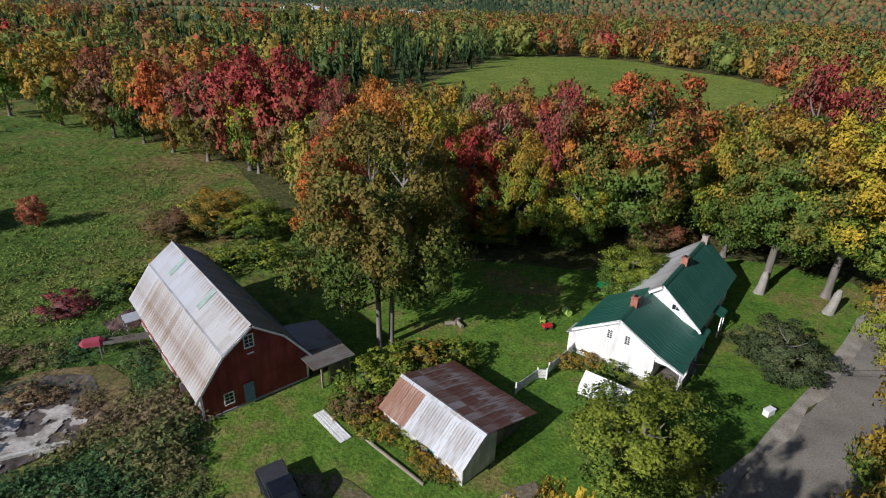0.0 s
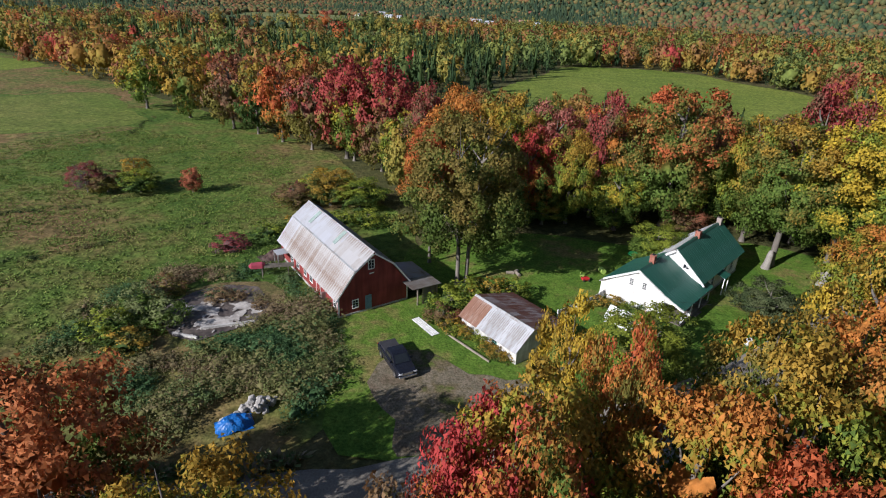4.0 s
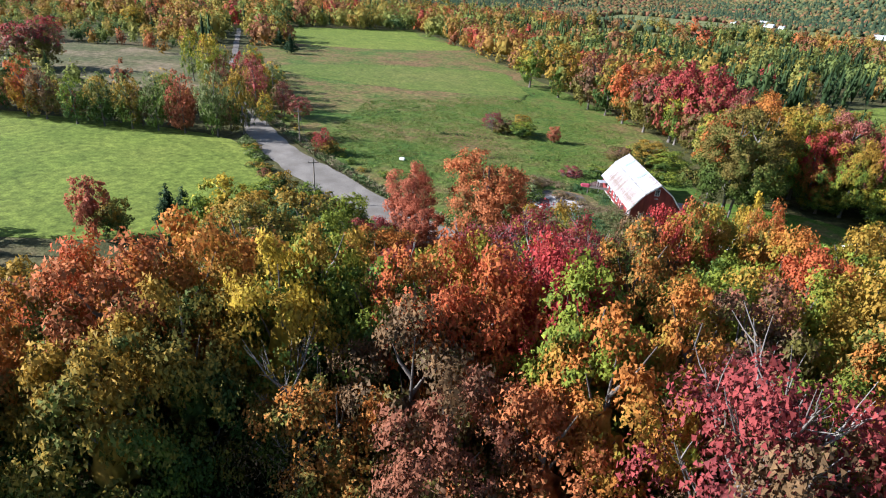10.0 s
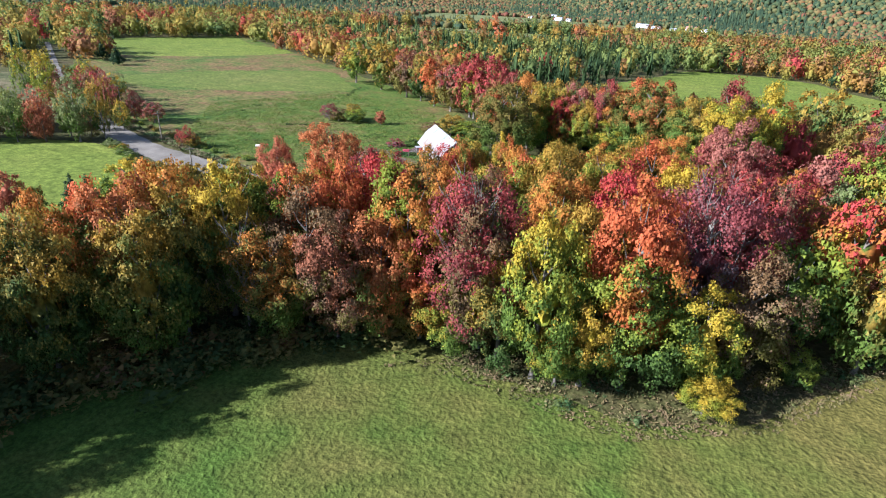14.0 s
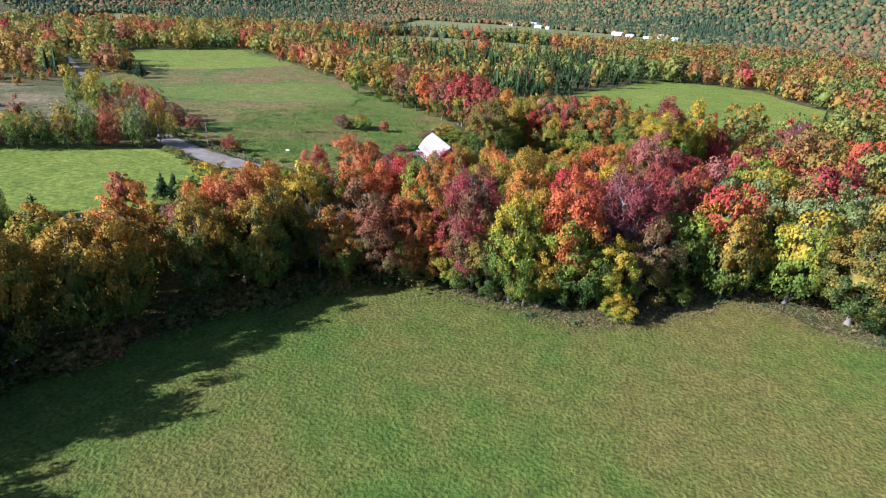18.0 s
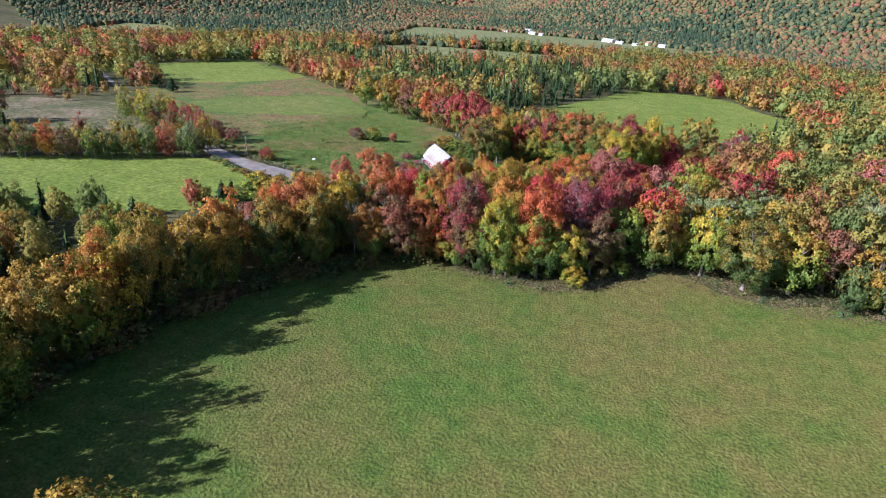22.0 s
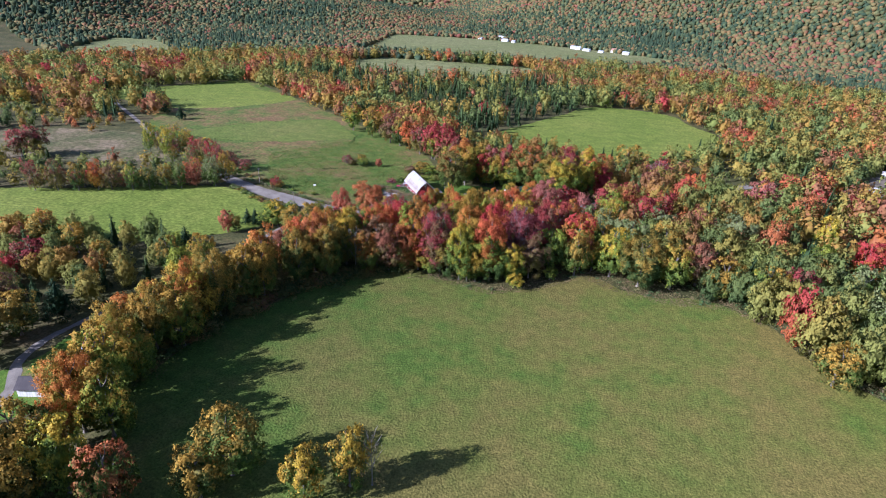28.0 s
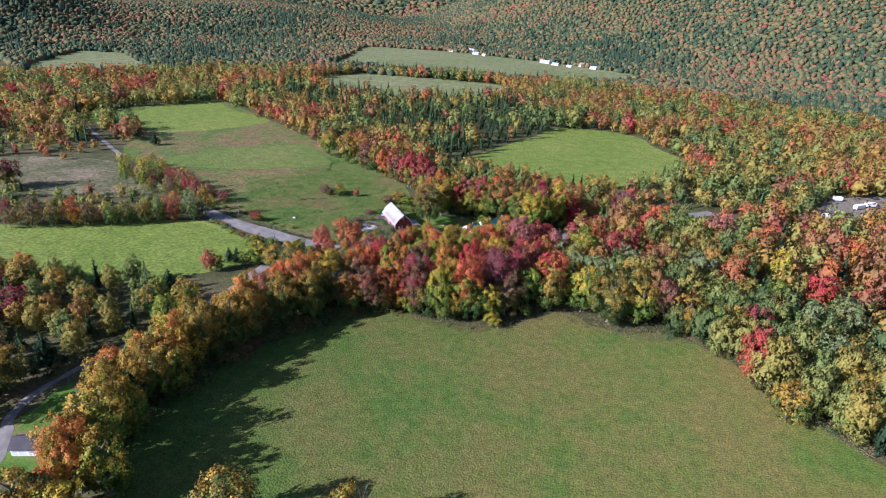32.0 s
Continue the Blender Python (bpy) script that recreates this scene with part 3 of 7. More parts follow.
WORDS = {
    "green": "green leafy", "limegreen": "fresh green leafy", "limegold": "yellow-green leafy", "yellowgreen": "yellowing green leafy", "olive": "olive-green leafy",
    "olivegold": "olive and gold leafy", "oliveorange": "green tree turning orange,", "goldgreen": "green and gold leafy", "gold": "golden-leaved", "yellow": "bright yellow",
    "orangegold": "orange and gold", "orange": "orange-leaved", "orangered": "vivid orange-red", "redorange": "red and orange", "greenorange": "dark green and orange", "greenred": "green maple turning red,", "scarlet": "scarlet",
    "crimson": "deep crimson", "maroon": "dark maroon", "rose": "dusty rose-red", "plum": "plum-purple", "rust": "rusty brown", "rustorange": "rust-orange", "pinkrust": "pinkish rust",
    "brown": "brown half-bare", "mauve": "purple-brown half-bare", "grey": "grey-green leafy", "bare": "nearly bare", "straw": "straw-brown dry", "sage": "dark grey-green",
}
tree_rng = random.Random(77)


def low_zone(x, y):
    return 0.66 if -40 < x < 150 and 84 < y < 152 else 0.5 if x < -110 and -60 < y < 75 else 0.64 if x < -33 and y < -40 else 1.1 if x < 0 and y < -40 else 1.0


def maple(x, y, h, r, pal, near=True, where="at the woods' edge", z=0.0, multi=False, name="maple_tree", skirt=0.04):
    """A broadleaf tree of height h and crown radius r: a thing with its trunk and crown."""
    root = new(name)
    bare = pal == "bare"
    thin = pal in ("plum", "mauve")
    near = near and -60 < x < 62 or -32 < x < 52 and -64 < y < 80
    far = x < -90 or x > 125 or y > 98
    near = near or r > 7 and not far
    slim = where == "along the west road" and r < 5.6
    meshes = CROWN_BARE if bare else CROWN_SLIM if slim else CROWN_THIN if thin and not far else CROWN_LOW if far else CROWN_GREAT if near and r > 6.3 else CROWN_NEAR if near else CROWN_MID
    root.matrix_world = pose(x, y, z, 0, 0, tree_rng.uniform(0, 360))
    tagged(root, f"{WORDS[pal]} autumn tree {where}", "tree")
    crown = new("crown", tree_rng.choice(meshes))
    crown.parent = root
    low = h * skirt
    crown.matrix_local = Matrix.Translation((0, 0, low)) @ Matrix.Diagonal((r * 1.1, r * 1.1 * tree_rng.uniform(0.9, 1.1), (h - low) / 2.08, 1))
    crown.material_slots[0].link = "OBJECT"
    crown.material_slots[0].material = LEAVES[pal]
    trunk = new("trunk", TRUNK_MULTI if multi else tree_rng.choice(TRUNK_BARE) if bare or thin else tree_rng.choice(TRUNK))
    trunk.parent = root
    trunk.matrix_local = Matrix.Diagonal((r * (1.0 if bare or multi or thin else 0.9),) * 2 + (h / 2.35, 1))
    return root


def fir(x, y, h, r, z=0.0, where="among the autumn woods"):
    root = new("fir_tree")
    root.matrix_world = pose(x, y, z, 0, 0, tree_rng.uniform(0, 360))
    tagged(root, f"dark green conifer {where}", "tree")
    crown = new("crown", tree_rng.choice(CROWN_FIR))
    crown.parent = root
    crown.matrix_local = Matrix.Translation((0, 0, h * 0.06)) @ Matrix.Diagonal((r * 1.2, r * 1.2, h / 2.1, 1))
    crown.material_slots[0].link = "OBJECT"
    crown.material_slots[0].material = NEEDLES
    trunk = new("trunk", TRUNK[0])
    trunk.parent = root
    trunk.matrix_local = Matrix.Diagonal((0.8, 0.8, h / 2.6, 1))
    return root




def inside(p, poly):
    x, y = p
    c = False
    for i in range(len(poly)):
        (x1, y1), (x2, y2) = poly[i - 1], poly[i]
        if (y1 > y) != (y2 > y) and x < (x2 - x1) * (y - y1) / (y2 - y1) + x1:
            c = not c
    return c


maple(10.2, 4.8, 17.2, 5.0, "orangegold", where="beside the gravel road")
maple(7.1, 8.8, 17.3, 2.2, "orange", where="beside the gravel road")
maple(4.4, 12.8, 16.5, 2.5, "gold", where="beside the gravel road")
maple(1.0, 0.4, 17.8, 3.4, "redorange", where="beside the gravel road")
maple(-0.4, 2.2, 15.6, 3.0, "redorange", where="beside the gravel road")
maple(15, 5.8, 17.8, 5.6, "yellowgreen", where="beside the gravel road")
maple(-25.4, 1.2, 16.6, 6, "rustorange", where="beside the gravel road")
maple(-13.8, -2.6, 13.6, 4.6, "yellowgreen", where="beside the gravel road")
maple(2, 4, 17.4, 4.8, "goldgreen", where="beside the gravel road")
maple(-1.6, -4.0, 16.2, 4, "brown", where="beside the gravel road")
maple(16.6, 13, 17.2, 4.1, "olivegold", where="beside the gravel road")
maple(8.5, -1.5, 15, 5, "green", where="in the south woods")
maple(-34.5, -11.5, 7.5, 3.0, "maroon", where="beside the gravel road")
maple(-29.0, -12.0, 6.5, 2.8, "maroon", where="beside the gravel road")
maple(-22.5, -8.0, 8.0, 3.2, "olive", where="beside the gravel road")
maple(-35.9, -3.5, 13.2, 3.4, "pinkrust", where="beside the gravel road")
maple(-31.0, -6.4, 9, 3, "pinkrust", where="beside the gravel road")
maple(-9.4, -12.6, 17, 5.4, "plum", where="in the south woods")
maple(-5.2, -10, 16.5, 4.8, "plum", where="in the south woods")
maple(-3, -15.2, 17, 5, "maroon", where="in the south woods")
maple(1.3, -6.2, 11.0, 3.4, "olive", where="in the south woods")
maple(-10.6, -20.4, 16.8, 5, "plum", where="in the south woods")
maple(-7.4, -26, 19, 4.8, "goldgreen", where="in the south woods")
maple(-16.6, -23.6, 13.2, 5.2, "plum", where="in the south woods")
maple(-32.4, -32, 14.6, 5.2, "olive", where="in the south woods")
maple(-30, -24.4, 12.4, 5, "green", where="in the south woods")
maple(-0.8, -21.8, 19.2, 4.4, "scarlet", where="in the south woods")
maple(2.3, -25.4, 20.4, 4.4, "scarlet", where="in the south woods")
maple(-6, -32, 20.6, 5.4, "orange", where="in the south woods")
maple(10, -22.6, 19.6, 5.2, "orangegold", where="in the south woods")
maple(16.2, -30.6, 23, 6.6, "plum", where="in the south woods")
maple(-2.6, -29.8, 20.4, 5, "orange", where="in the south woods")
maple(-14.4, -35, 20.4, 5.2, "yellowgreen", where="in the south woods")
maple(-20.2, -42.6, 21, 5.4, "orangegold", where="in the south woods")
maple(-12.6, -39.8, 21, 4.6, "gold", where="in the south woods")
maple(-2.4, -37, 18.8, 4.8, "brown", where="at the edge of the woods")
maple(5.2, -27.6, 20.8, 5.2, "limegreen", where="in the south woods")
maple(8, -30.5, 20, 5, "orangegold", where="in the south woods")
maple(-19.6, -48.6, 20.2, 5.4, "rustorange", where="at the edge of the woods")
maple(-9.2, -34.2, 18.6, 5, "green", where="in the south woods")
maple(-7.5, -42.5, 16.5, 4.2, "bare", where="at the edge of the woods")
maple(-13.5, -46.5, 19.7, 4.8, "olive", where="at the edge of the woods")
maple(2.5, -38, 17, 4.6, "rust", where="at the edge of the woods")
maple(-4, -41.5, 15.5, 4.6, "oliveorange", where="at the edge of the woods")
maple(6.5, -34.5, 17, 4.6, "rustorange", where="at the edge of the woods")
maple(-24.5, -20.5, 12, 5, "oliveorange", where="in the south woods")
maple(-19.5, -12, 9, 4, "green", where="in the south woods")
maple(-26.5, -36.5, 15.5, 5.5, "orangegold", where="in the south woods")
maple(-30, -44, 14.5, 5, "rustorange", where="in the south woods")
maple(-24.5, -48, 18.6, 5, "orangered", where="in the south woods")
maple(34.6, -27.4, 24, 6, "orangered", where="at the edge of the woods")
maple(35.6, -30, 17, 5.4, "green", where="at the edge of the woods")
maple(26.3, -33.6, 21, 5, "limegold", where="at the edge of the woods")
maple(19.5, -5.5, 20, 5.2, "goldgreen", where="in the south woods")
maple(31.5, -32.2, 14.5, 4.2, "gold", where="at the edge of the woods")
maple(11, -32.6, 11, 4.2, "orange", where="at the edge of the woods")
maple(18.4, -31, 20, 5.2, "brown", where="at the edge of the woods")
maple(21.5, -32.5, 14, 4.4, "olive", where="at the edge of the woods")
maple(16, -33, 10, 3.8, "goldgreen", where="at the edge of the woods")
maple(29, -33.6, 9, 3.4, "goldgreen", where="at the edge of the woods")
maple(24, -20, 20, 5.4, "orangegold", where="in the south woods")
maple(29, -22, 19, 5, "olive", where="in the south woods")
maple(25, 6, 19, 5.6, "goldgreen", where="in the south woods")
maple(22, 14, 17, 4.6, "oliveorange", where="beside the gravel road")
maple(32, 10, 20, 5.6, "orange", where="in the south woods")
maple(38, 2, 20, 5.6, "gold", where="in the south woods")
maple(14, -8, 18, 5.2, "yellowgreen", where="in the south woods")
maple(30, -8, 20, 5.6, "redorange", where="in the south woods")
maple(8, -12, 17, 5, "green", where="in the south woods")
maple(22, -13, 20, 5.5, "oliveorange", where="in the south woods")
maple(12, -16, 18.5, 5, "rust", where="in the south woods")
maple(-18.5, -59, 19.7, 4.8, "olive", where="at the edge of the woods")
maple(-13.5, -51, 19.1, 5, "olivegold", where="at the edge of the woods")
maple(-22, -55.5, 19.7, 4.8, "oliveorange", where="at the edge of the woods")
maple(24.1, 70.7, 23.5, 8.5, "greenred", False, "behind the farmyard")
maple(17.5, 71.0, 18.2, 5, "oliveorange", False, "behind the farmyard")
maple(12.5, 71.6, 21, 5, "maroon", False, "behind the farmyard")
maple(5.6, 70.8, 19, 4.8, "rose", False, "behind the farmyard")
maple(-1.2, 71.2, 19.2, 5, "yellowgreen", False, "behind the farmyard")
maple(2.2, 67.3, 15.8, 4, "redorange", False, "behind the farmyard")
maple(8.4, 67.9, 15.2, 4.2, "goldgreen", False, "behind the farmyard")
maple(15.9, 66.7, 10.8, 4.5, "limegold", False, "behind the farmyard")
maple(29.4, 70.2, 13.5, 4.5, "green", False, "behind the farmyard")
maple(26.7, 67.8, 5.2, 4, "rust", False, "behind the farmyard")
maple(4.6, 66.5, 5.5, 3.5, "goldgreen", False, "behind the farmyard")
maple(-36.6, 96.1, 21.5, 7, "crimson", False, "behind the farmyard")
maple(-27.8, 93.6, 21.8, 6.5, "crimson", False, "behind the farmyard")
maple(-34.5, 94.5, 15.5, 4.5, "limegold", False, "behind the farmyard")
maple(-55.2, 105.9, 17.5, 5, "orange", False, "behind the farmyard")
maple(-72.4, 115.6, 19.2, 5.5, "rust", False, "behind the farmyard")
maple(-89.4, 124.3, 19, 5.5, "olivegold", False, "behind the farmyard")
maple(-107.4, 132.3, 17.2, 6, "goldgreen", False, "behind the farmyard")
maple(-64.0, 111.7, 18.2, 5, "olive", False, "behind the farmyard")
maple(-46.1, 100.7, 16.8, 5, "maroon", False, "behind the farmyard")
maple(-15.4, 79.5, 19, 5, "maroon", False, "behind the farmyard")
maple(-20.8, 83.1, 14.2, 4.5, "goldgreen", False, "behind the farmyard")
maple(-9.3, 75.0, 19.8, 5, "oliveorange", False, "behind the farmyard")
maple(-27.0, 88.5, 13.5, 4, "rust", False, "behind the farmyard")
maple(35.2, 66.7, 19.8, 5.5, "goldgreen", False, "behind the farmyard")
maple(42.7, 67.5, 24.2, 6, "maroon", False, "behind the farmyard")
maple(50.3, 68.3, 24.2, 6, "limegold", False, "behind the farmyard")
maple(-30.5, 66.9, 6.5, 4, "olive", False, "behind the farmyard")
maple(-36.3, 65.2, 3.8, 3.5, "brown", False, "behind the farmyard")
maple(-25.4, 66.4, 5.5, 4, "green", False, "behind the farmyard")
maple(-44.2, -8.9, 7.5, 3.2, "limegreen", False, "beside the gravel road")
maple(-33, -29, 10, 4, "brown", False, "in the south woods")
maple(-39, -20, 12, 5, "olivegold", False, "beside the gravel road")
maple(-53.4, -22.9, 11, 4.4, "limegold", False, "beside the gravel road")
maple(-45, -24, 11, 4.6, "olivegold", False, "beside the gravel road")
maple(41.8, -17.4, 24.4, 6.6, "mauve", False, "at the edge of the woods")
maple(43, -28, 14.5, 4.2, "limegold", False, "at the edge of the woods")
maple(44.5, -31, 6, 2.6, "yellow", False, "at the edge of the woods")
maple(47, -22, 16, 5, "brown", False, "at the edge of the woods")
maple(52, -14, 17, 5, "green", False, "at the edge of the woods")
maple(47, -5, 21.5, 5.6, "maroon", False, "in the south woods")
maple(54, -20, 5, 2.3, "green", False, "in the field edge")
maple(-27, -65, 20.4, 5.2, "oliveorange", False, "at the edge of the woods")
maple(-36, -78.6, 16.5, 5.4, "olive", False, "at the edge of the woods")
maple(-26, -75, 19.7, 5.4, "olivegold", False, "at the edge of the woods")
maple(-30, -90, 18.6, 5.6, "gold", False, "at the edge of the woods")
maple(82, -12, 18.6, 7.6, "olive", False, "at the edge of the woods")
maple(59.7, -4.5, 21, 5.4, "redorange", False, "in the mixed woods")
maple(72.4, -9, 19.5, 5.4, "limegold", False, "at the edge of the woods")
maple(43.2, 17, 23.6, 6.4, "rose", False, "in the mixed woods")
maple(79.6, 26.5, 19.5, 6, "crimson", False, "in the mixed woods")
maple(62, -8, 13, 4.4, "rust", False, "at the edge of the woods")
maple(92, -9, 16.5, 6, "goldgreen", False, "at the edge of the woods")
maple(100, -3, 16, 5.6, "rust", False, "at the edge of the woods")
maple(77, 3, 19, 5.6, "grey", False, "in the mixed woods")
maple(108, -8, 14.5, 5.6, "olivegold", False, "at the edge of the woods")
maple(66, -7, 11, 4, "goldgreen", False, "at the edge of the woods")
maple(88, 3, 18, 6, "olive", False, "in the mixed woods")
maple(55.2, 83.7, 17, 5.5, "orange", False, "in the mixed woods")
maple(67.5, 105.4, 20, 6.5, "olive", False, "in the mixed woods")
maple(83.2, 93.4, 18, 6, "mauve", False, "in the mixed woods")
maple(33.6, 33.4, 16.6, 4.0, "orangegold", where="beside the gravel road", skirt=0.3)
maple(12.3, 74.7, 18, 6, "greenred", False, "in the mixed woods")
maple(49.1, 31.5, 17, 5.5, "crimson", False, "in the mixed woods")
maple(64.5, 38.4, 17, 5.5, "maroon", False, "in the mixed woods")
maple(98.9, 79.1, 18, 6, "orange", False, "in the mixed woods")
maple(72.9, 48.9, 18, 5, "crimson", False, "in the mixed woods")
maple(127.8, 80.4, 18, 6, "rose", False, "in the mixed woods")
maple(87.1, 40.6, 18, 5.5, "crimson", False, "in the mixed woods")
maple(154.2, 23.8, 17, 5, "scarlet", False, "in the mixed woods")
maple(178.9, 73.8, 17, 5.5, "orangered", False, "in the mixed woods")
maple(146.1, 45.0, 17, 4, "yellow", False, "in the mixed woods")
maple(111.4, 23.5, 19, 6.5, "grey", False, "in the mixed woods")
maple(85.6, 22.5, 17, 5.5, "grey", False, "in the mixed woods")
maple(125.4, 26.8, 18, 5.5, "rustorange", False, "in the mixed woods")
maple(146.7, -0.2, 17, 5.5, "grey", False, "in the mixed woods")
maple(147.9, -20.1, 16, 6, "grey", False, "in the mixed woods")
maple(119.4, -10.4, 16, 5.5, "goldgreen", False, "in the mixed woods")
maple(131.8, -45.9, 13, 5, "olivegold", False, "in the mixed woods")
maple(149.1, -36.2, 15, 5.5, "yellowgreen", False, "in the mixed woods")
maple(158.4, 7.1, 16, 5.5, "grey", False, "in the mixed woods")
maple(136.3, 13.1, 17, 5.5, "green", False, "in the mixed woods")
maple(127.8, -8.7, 16, 4.5, "maroon", False, "in the mixed woods")
maple(99.4, -1.6, 16, 5, "rust", False, "in the mixed woods")
maple(142.5, 70.6, 17, 5.5, "rustorange", False, "in the mixed woods")
maple(-297.4, 22.4, 11, 5, "crimson", False, "beside the meadow")
maple(-338.1, 75.5, 12, 5, "gold", False, "beside the meadow")
maple(-352.9, 145.2, 11, 4, "yellowgreen", False, "beside the meadow")
maple(-72, 63, 5.6, 3, "mauve", False, "in the pasture")
maple(-69, 64, 4.4, 2.6, "brown", False, "in the pasture")
maple(-63.5, 65, 4.2, 3, "green", False, "in the pasture")
maple(-66, 68, 5.5, 2.2, "olive", False, "in the pasture")
maple(-55.4, 67.3, 4.6, 1.8, "pinkrust", False, "in the pasture")
maple(-80, 15.4, 3.6, 1.8, "olive", False, "beside the gravel road")
maple(-66.5, -36, 10, 2.4, "pinkrust", False, "beside the field")
maple(-64, -34, 7, 2.2, "olive", False, "beside the field")
maple(-58, -25, 6, 3, "green", False, "beside the field")
# Four trees added at the edge of view, to cast shade on the lane.
maple(-68, -113, 14, 5, "olive", False, "beside the lane")
maple(-73, -120, 14, 5, "goldgreen", False, "beside the lane")
maple(-64, -125, 12, 4.5, "oliveorange", False, "beside the lane")
maple(-78, -110, 15, 5, "rust", False, "beside the lane")
maple(-115.0, -71.4, 12, 5, "olive", False, "beside the lane")
maple(-99.1, -71.9, 11, 4.5, "olivegold", False, "beside the lane")
maple(-100.2, -86.4, 11, 5, "maroon", False, "beside the lane")
maple(-82.1, -76.0, 10, 3.5, "olivegold", False, "beside the lane")
maple(-50.7, -74.6, 14, 4.5, "green", False, "beside the lane")
maple(-53.1, -62.5, 13, 4, "goldgreen", False, "beside the lane")
maple(-44.7, -100.4, 12, 4.4, "oliveorange", False, "beside the lane")
maple(-38.6, -84.8, 15, 4.6, "limegold", False, "beside the lane")
maple(-31.5, -49.9, 14, 4.5, "rust", False, "beside the lane")
maple(-32.8, -98.7, 18.6, 5, "olive", False, "beside the lane")
maple(-41.2, -111.6, 9.3, 3, "mauve", False, "beside the lane")
maple(-38.0, -108.9, 16.2, 5, "olivegold", False, "beside the lane")
maple(-26.3, -114.0, 16.2, 5, "goldgreen", False, "beside the lane")
maple(-22, -131.5, 20, 6.2, "orangegold", where="beside the hay field")
maple(-15.5, -130.1, 20, 5, "goldgreen", False, "beside the hay field")
maple(-20.8, -138.5, 14, 4.2, "oliveorange", False, "beside the hay field")
maple(0.6, -143.6, 17, 4.5, "rustorange", False, "beside the hay field")
maple(-10.7, -143.8, 19, 5, "limegold", False, "beside the hay field")
maple(13.6, -128.5, 16.5, 6.0, "olivegold", False, "beside the hay field")
maple(12.0, -135.2, 13, 4, "olive", False, "beside the hay field")
maple(35.9, -121.9, 15, 3.8, "gold", False, "beside the hay field")
maple(29.9, -128.1, 13, 3.6, "gold", False, "beside the hay field")
maple(39.7, -120.0, 14, 3.2, "bare", False, "beside the hay field")
maple(-5.9, 43.8, 22, 7.4, "greenorange", where="with several stems beside the barn", multi=True, skirt=0.14)
maple(36.2, 58.1, 21, 7, "olivegold", False, "beside the farmhouse", skirt=0.17)
maple(42.4, 56.4, 21.5, 7, "limegold", False, "beside the farmhouse", skirt=0.17)
maple(19.7, 54.3, 6, 4, "limegreen", where="with a round crown behind the house", skirt=0.05)
maple(29.4, 41.3, 5.0, 3.6, "sage", where="in the front lawn", skirt=0.03)
maple(13.3, 28.9, 6.5, 4.8, "limegreen", where="in front of the white house", skirt=0.05)
fir(-65.4, -103.3, 13, 4, where="beside the lane")
fir(-69.1, -53.6, 9, 2.5, where="beside the lane")
fir(-64.6, -26.4, 7, 2.0, where="beside the field")
fir(-62.0, -25.1, 7, 2.0, where="beside the field")
fir(-257.1, 110.7, 9, 3, where="beside the far field")
fir(-243.6, 108.6, 9, 3, where="beside the far field")
fir(-220.4, 99.6, 9, 3, where="beside the far field")

maple(-170.0, -36.4, 15, 3.3, "maroon", near=False, where="along the west road")
maple(-161.4, -32.3, 15, 3.3, "rust", near=False, where="along the west road")
maple(-153.5, -28.5, 14.3, 3, "olive", near=False, where="along the west road")
maple(-147.8, -23.6, 14.3, 3.3, "orangered", near=False, where="along the west road")
maple(-142.6, -21.1, 12.8, 3.3, "brown", near=False, where="along the west road")
maple(-134.5, -17.2, 11.6, 3, "green", near=False, where="along the west road")
maple(-129.1, -13.1, 12.3, 3, "olive", near=False, where="along the west road")
maple(-123.5, -9.0, 12.8, 3, "olivegold", near=False, where="along the west road")
maple(-118.6, -5.1, 13.7, 2.8, "grey", near=False, where="along the west road")
maple(-113.6, -1.1, 14.6, 2.8, "pinkrust", near=False, where="along the west road")
maple(-107.1, 3.6, 16.4, 3.3, "grey", near=False, where="along the west road")
maple(-105.4, 9.3, 17.2, 2.6, "olive", near=False, where="along the west road")
maple(-174.5, 30.6, 18.8, 3, "limegold", near=False, where="along the west road")
maple(-161.2, 29.9, 17.5, 3.6, "yellow", near=False, where="along the west road")
maple(-155.8, 34.9, 12.1, 2.6, "olive", near=False, where="along the west road")
maple(-145.4, 31.7, 13.2, 2.6, "crimson", near=False, where="along the west road")
maple(-136.1, 29.3, 14.8, 3, "rust", near=False, where="along the west road")
maple(-121.3, 22.3, 14.8, 3, "rose", near=False, where="along the west road")
maple(-130.6, 27.1, 14.3, 2.6, "crimson", near=False, where="along the west road")
maple(-218.9, 0.2, 15.9, 6, "maroon", near=False, where="along the west road")
maple(-223.4, -5.2, 15, 6, "maroon", near=False, where="along the west road")
maple(-151.7, -21.7, 10.8, 2.6, "redorange", near=False, where="along the west road")
maple(-109.0, 17.6, 9.2, 2, "gold", near=False, where="along the west road")
maple(-81.0, 14.7, 6, 1.7, "crimson", near=False, where="along the west road")
maple(-83.7, 14.9, 4.7, 1.3, "crimson", near=False, where="along the west road")

maple(-10.6, 48.5, 18.6, 3.4, "orange", where="beside the barn", skirt=0.4)
maple(-28, -84, 20.9, 5, "olive", where="at the edge of the woods")
maple(-30.5, -104, 19.7, 5.2, "olivegold", where="at the edge of the woods")
maple(-31.5, -82, 20.9, 5, "olivegold", where="at the edge of the woods")
maple(-23, -70.5, 19.7, 4.6, "olivegold", where="at the edge of the woods")
maple(-33, -112, 17.4, 5, "goldgreen", where="at the edge of the woods")
maple(-31, -92, 20.9, 4.8, "oliveorange", where="at the edge of the woods")


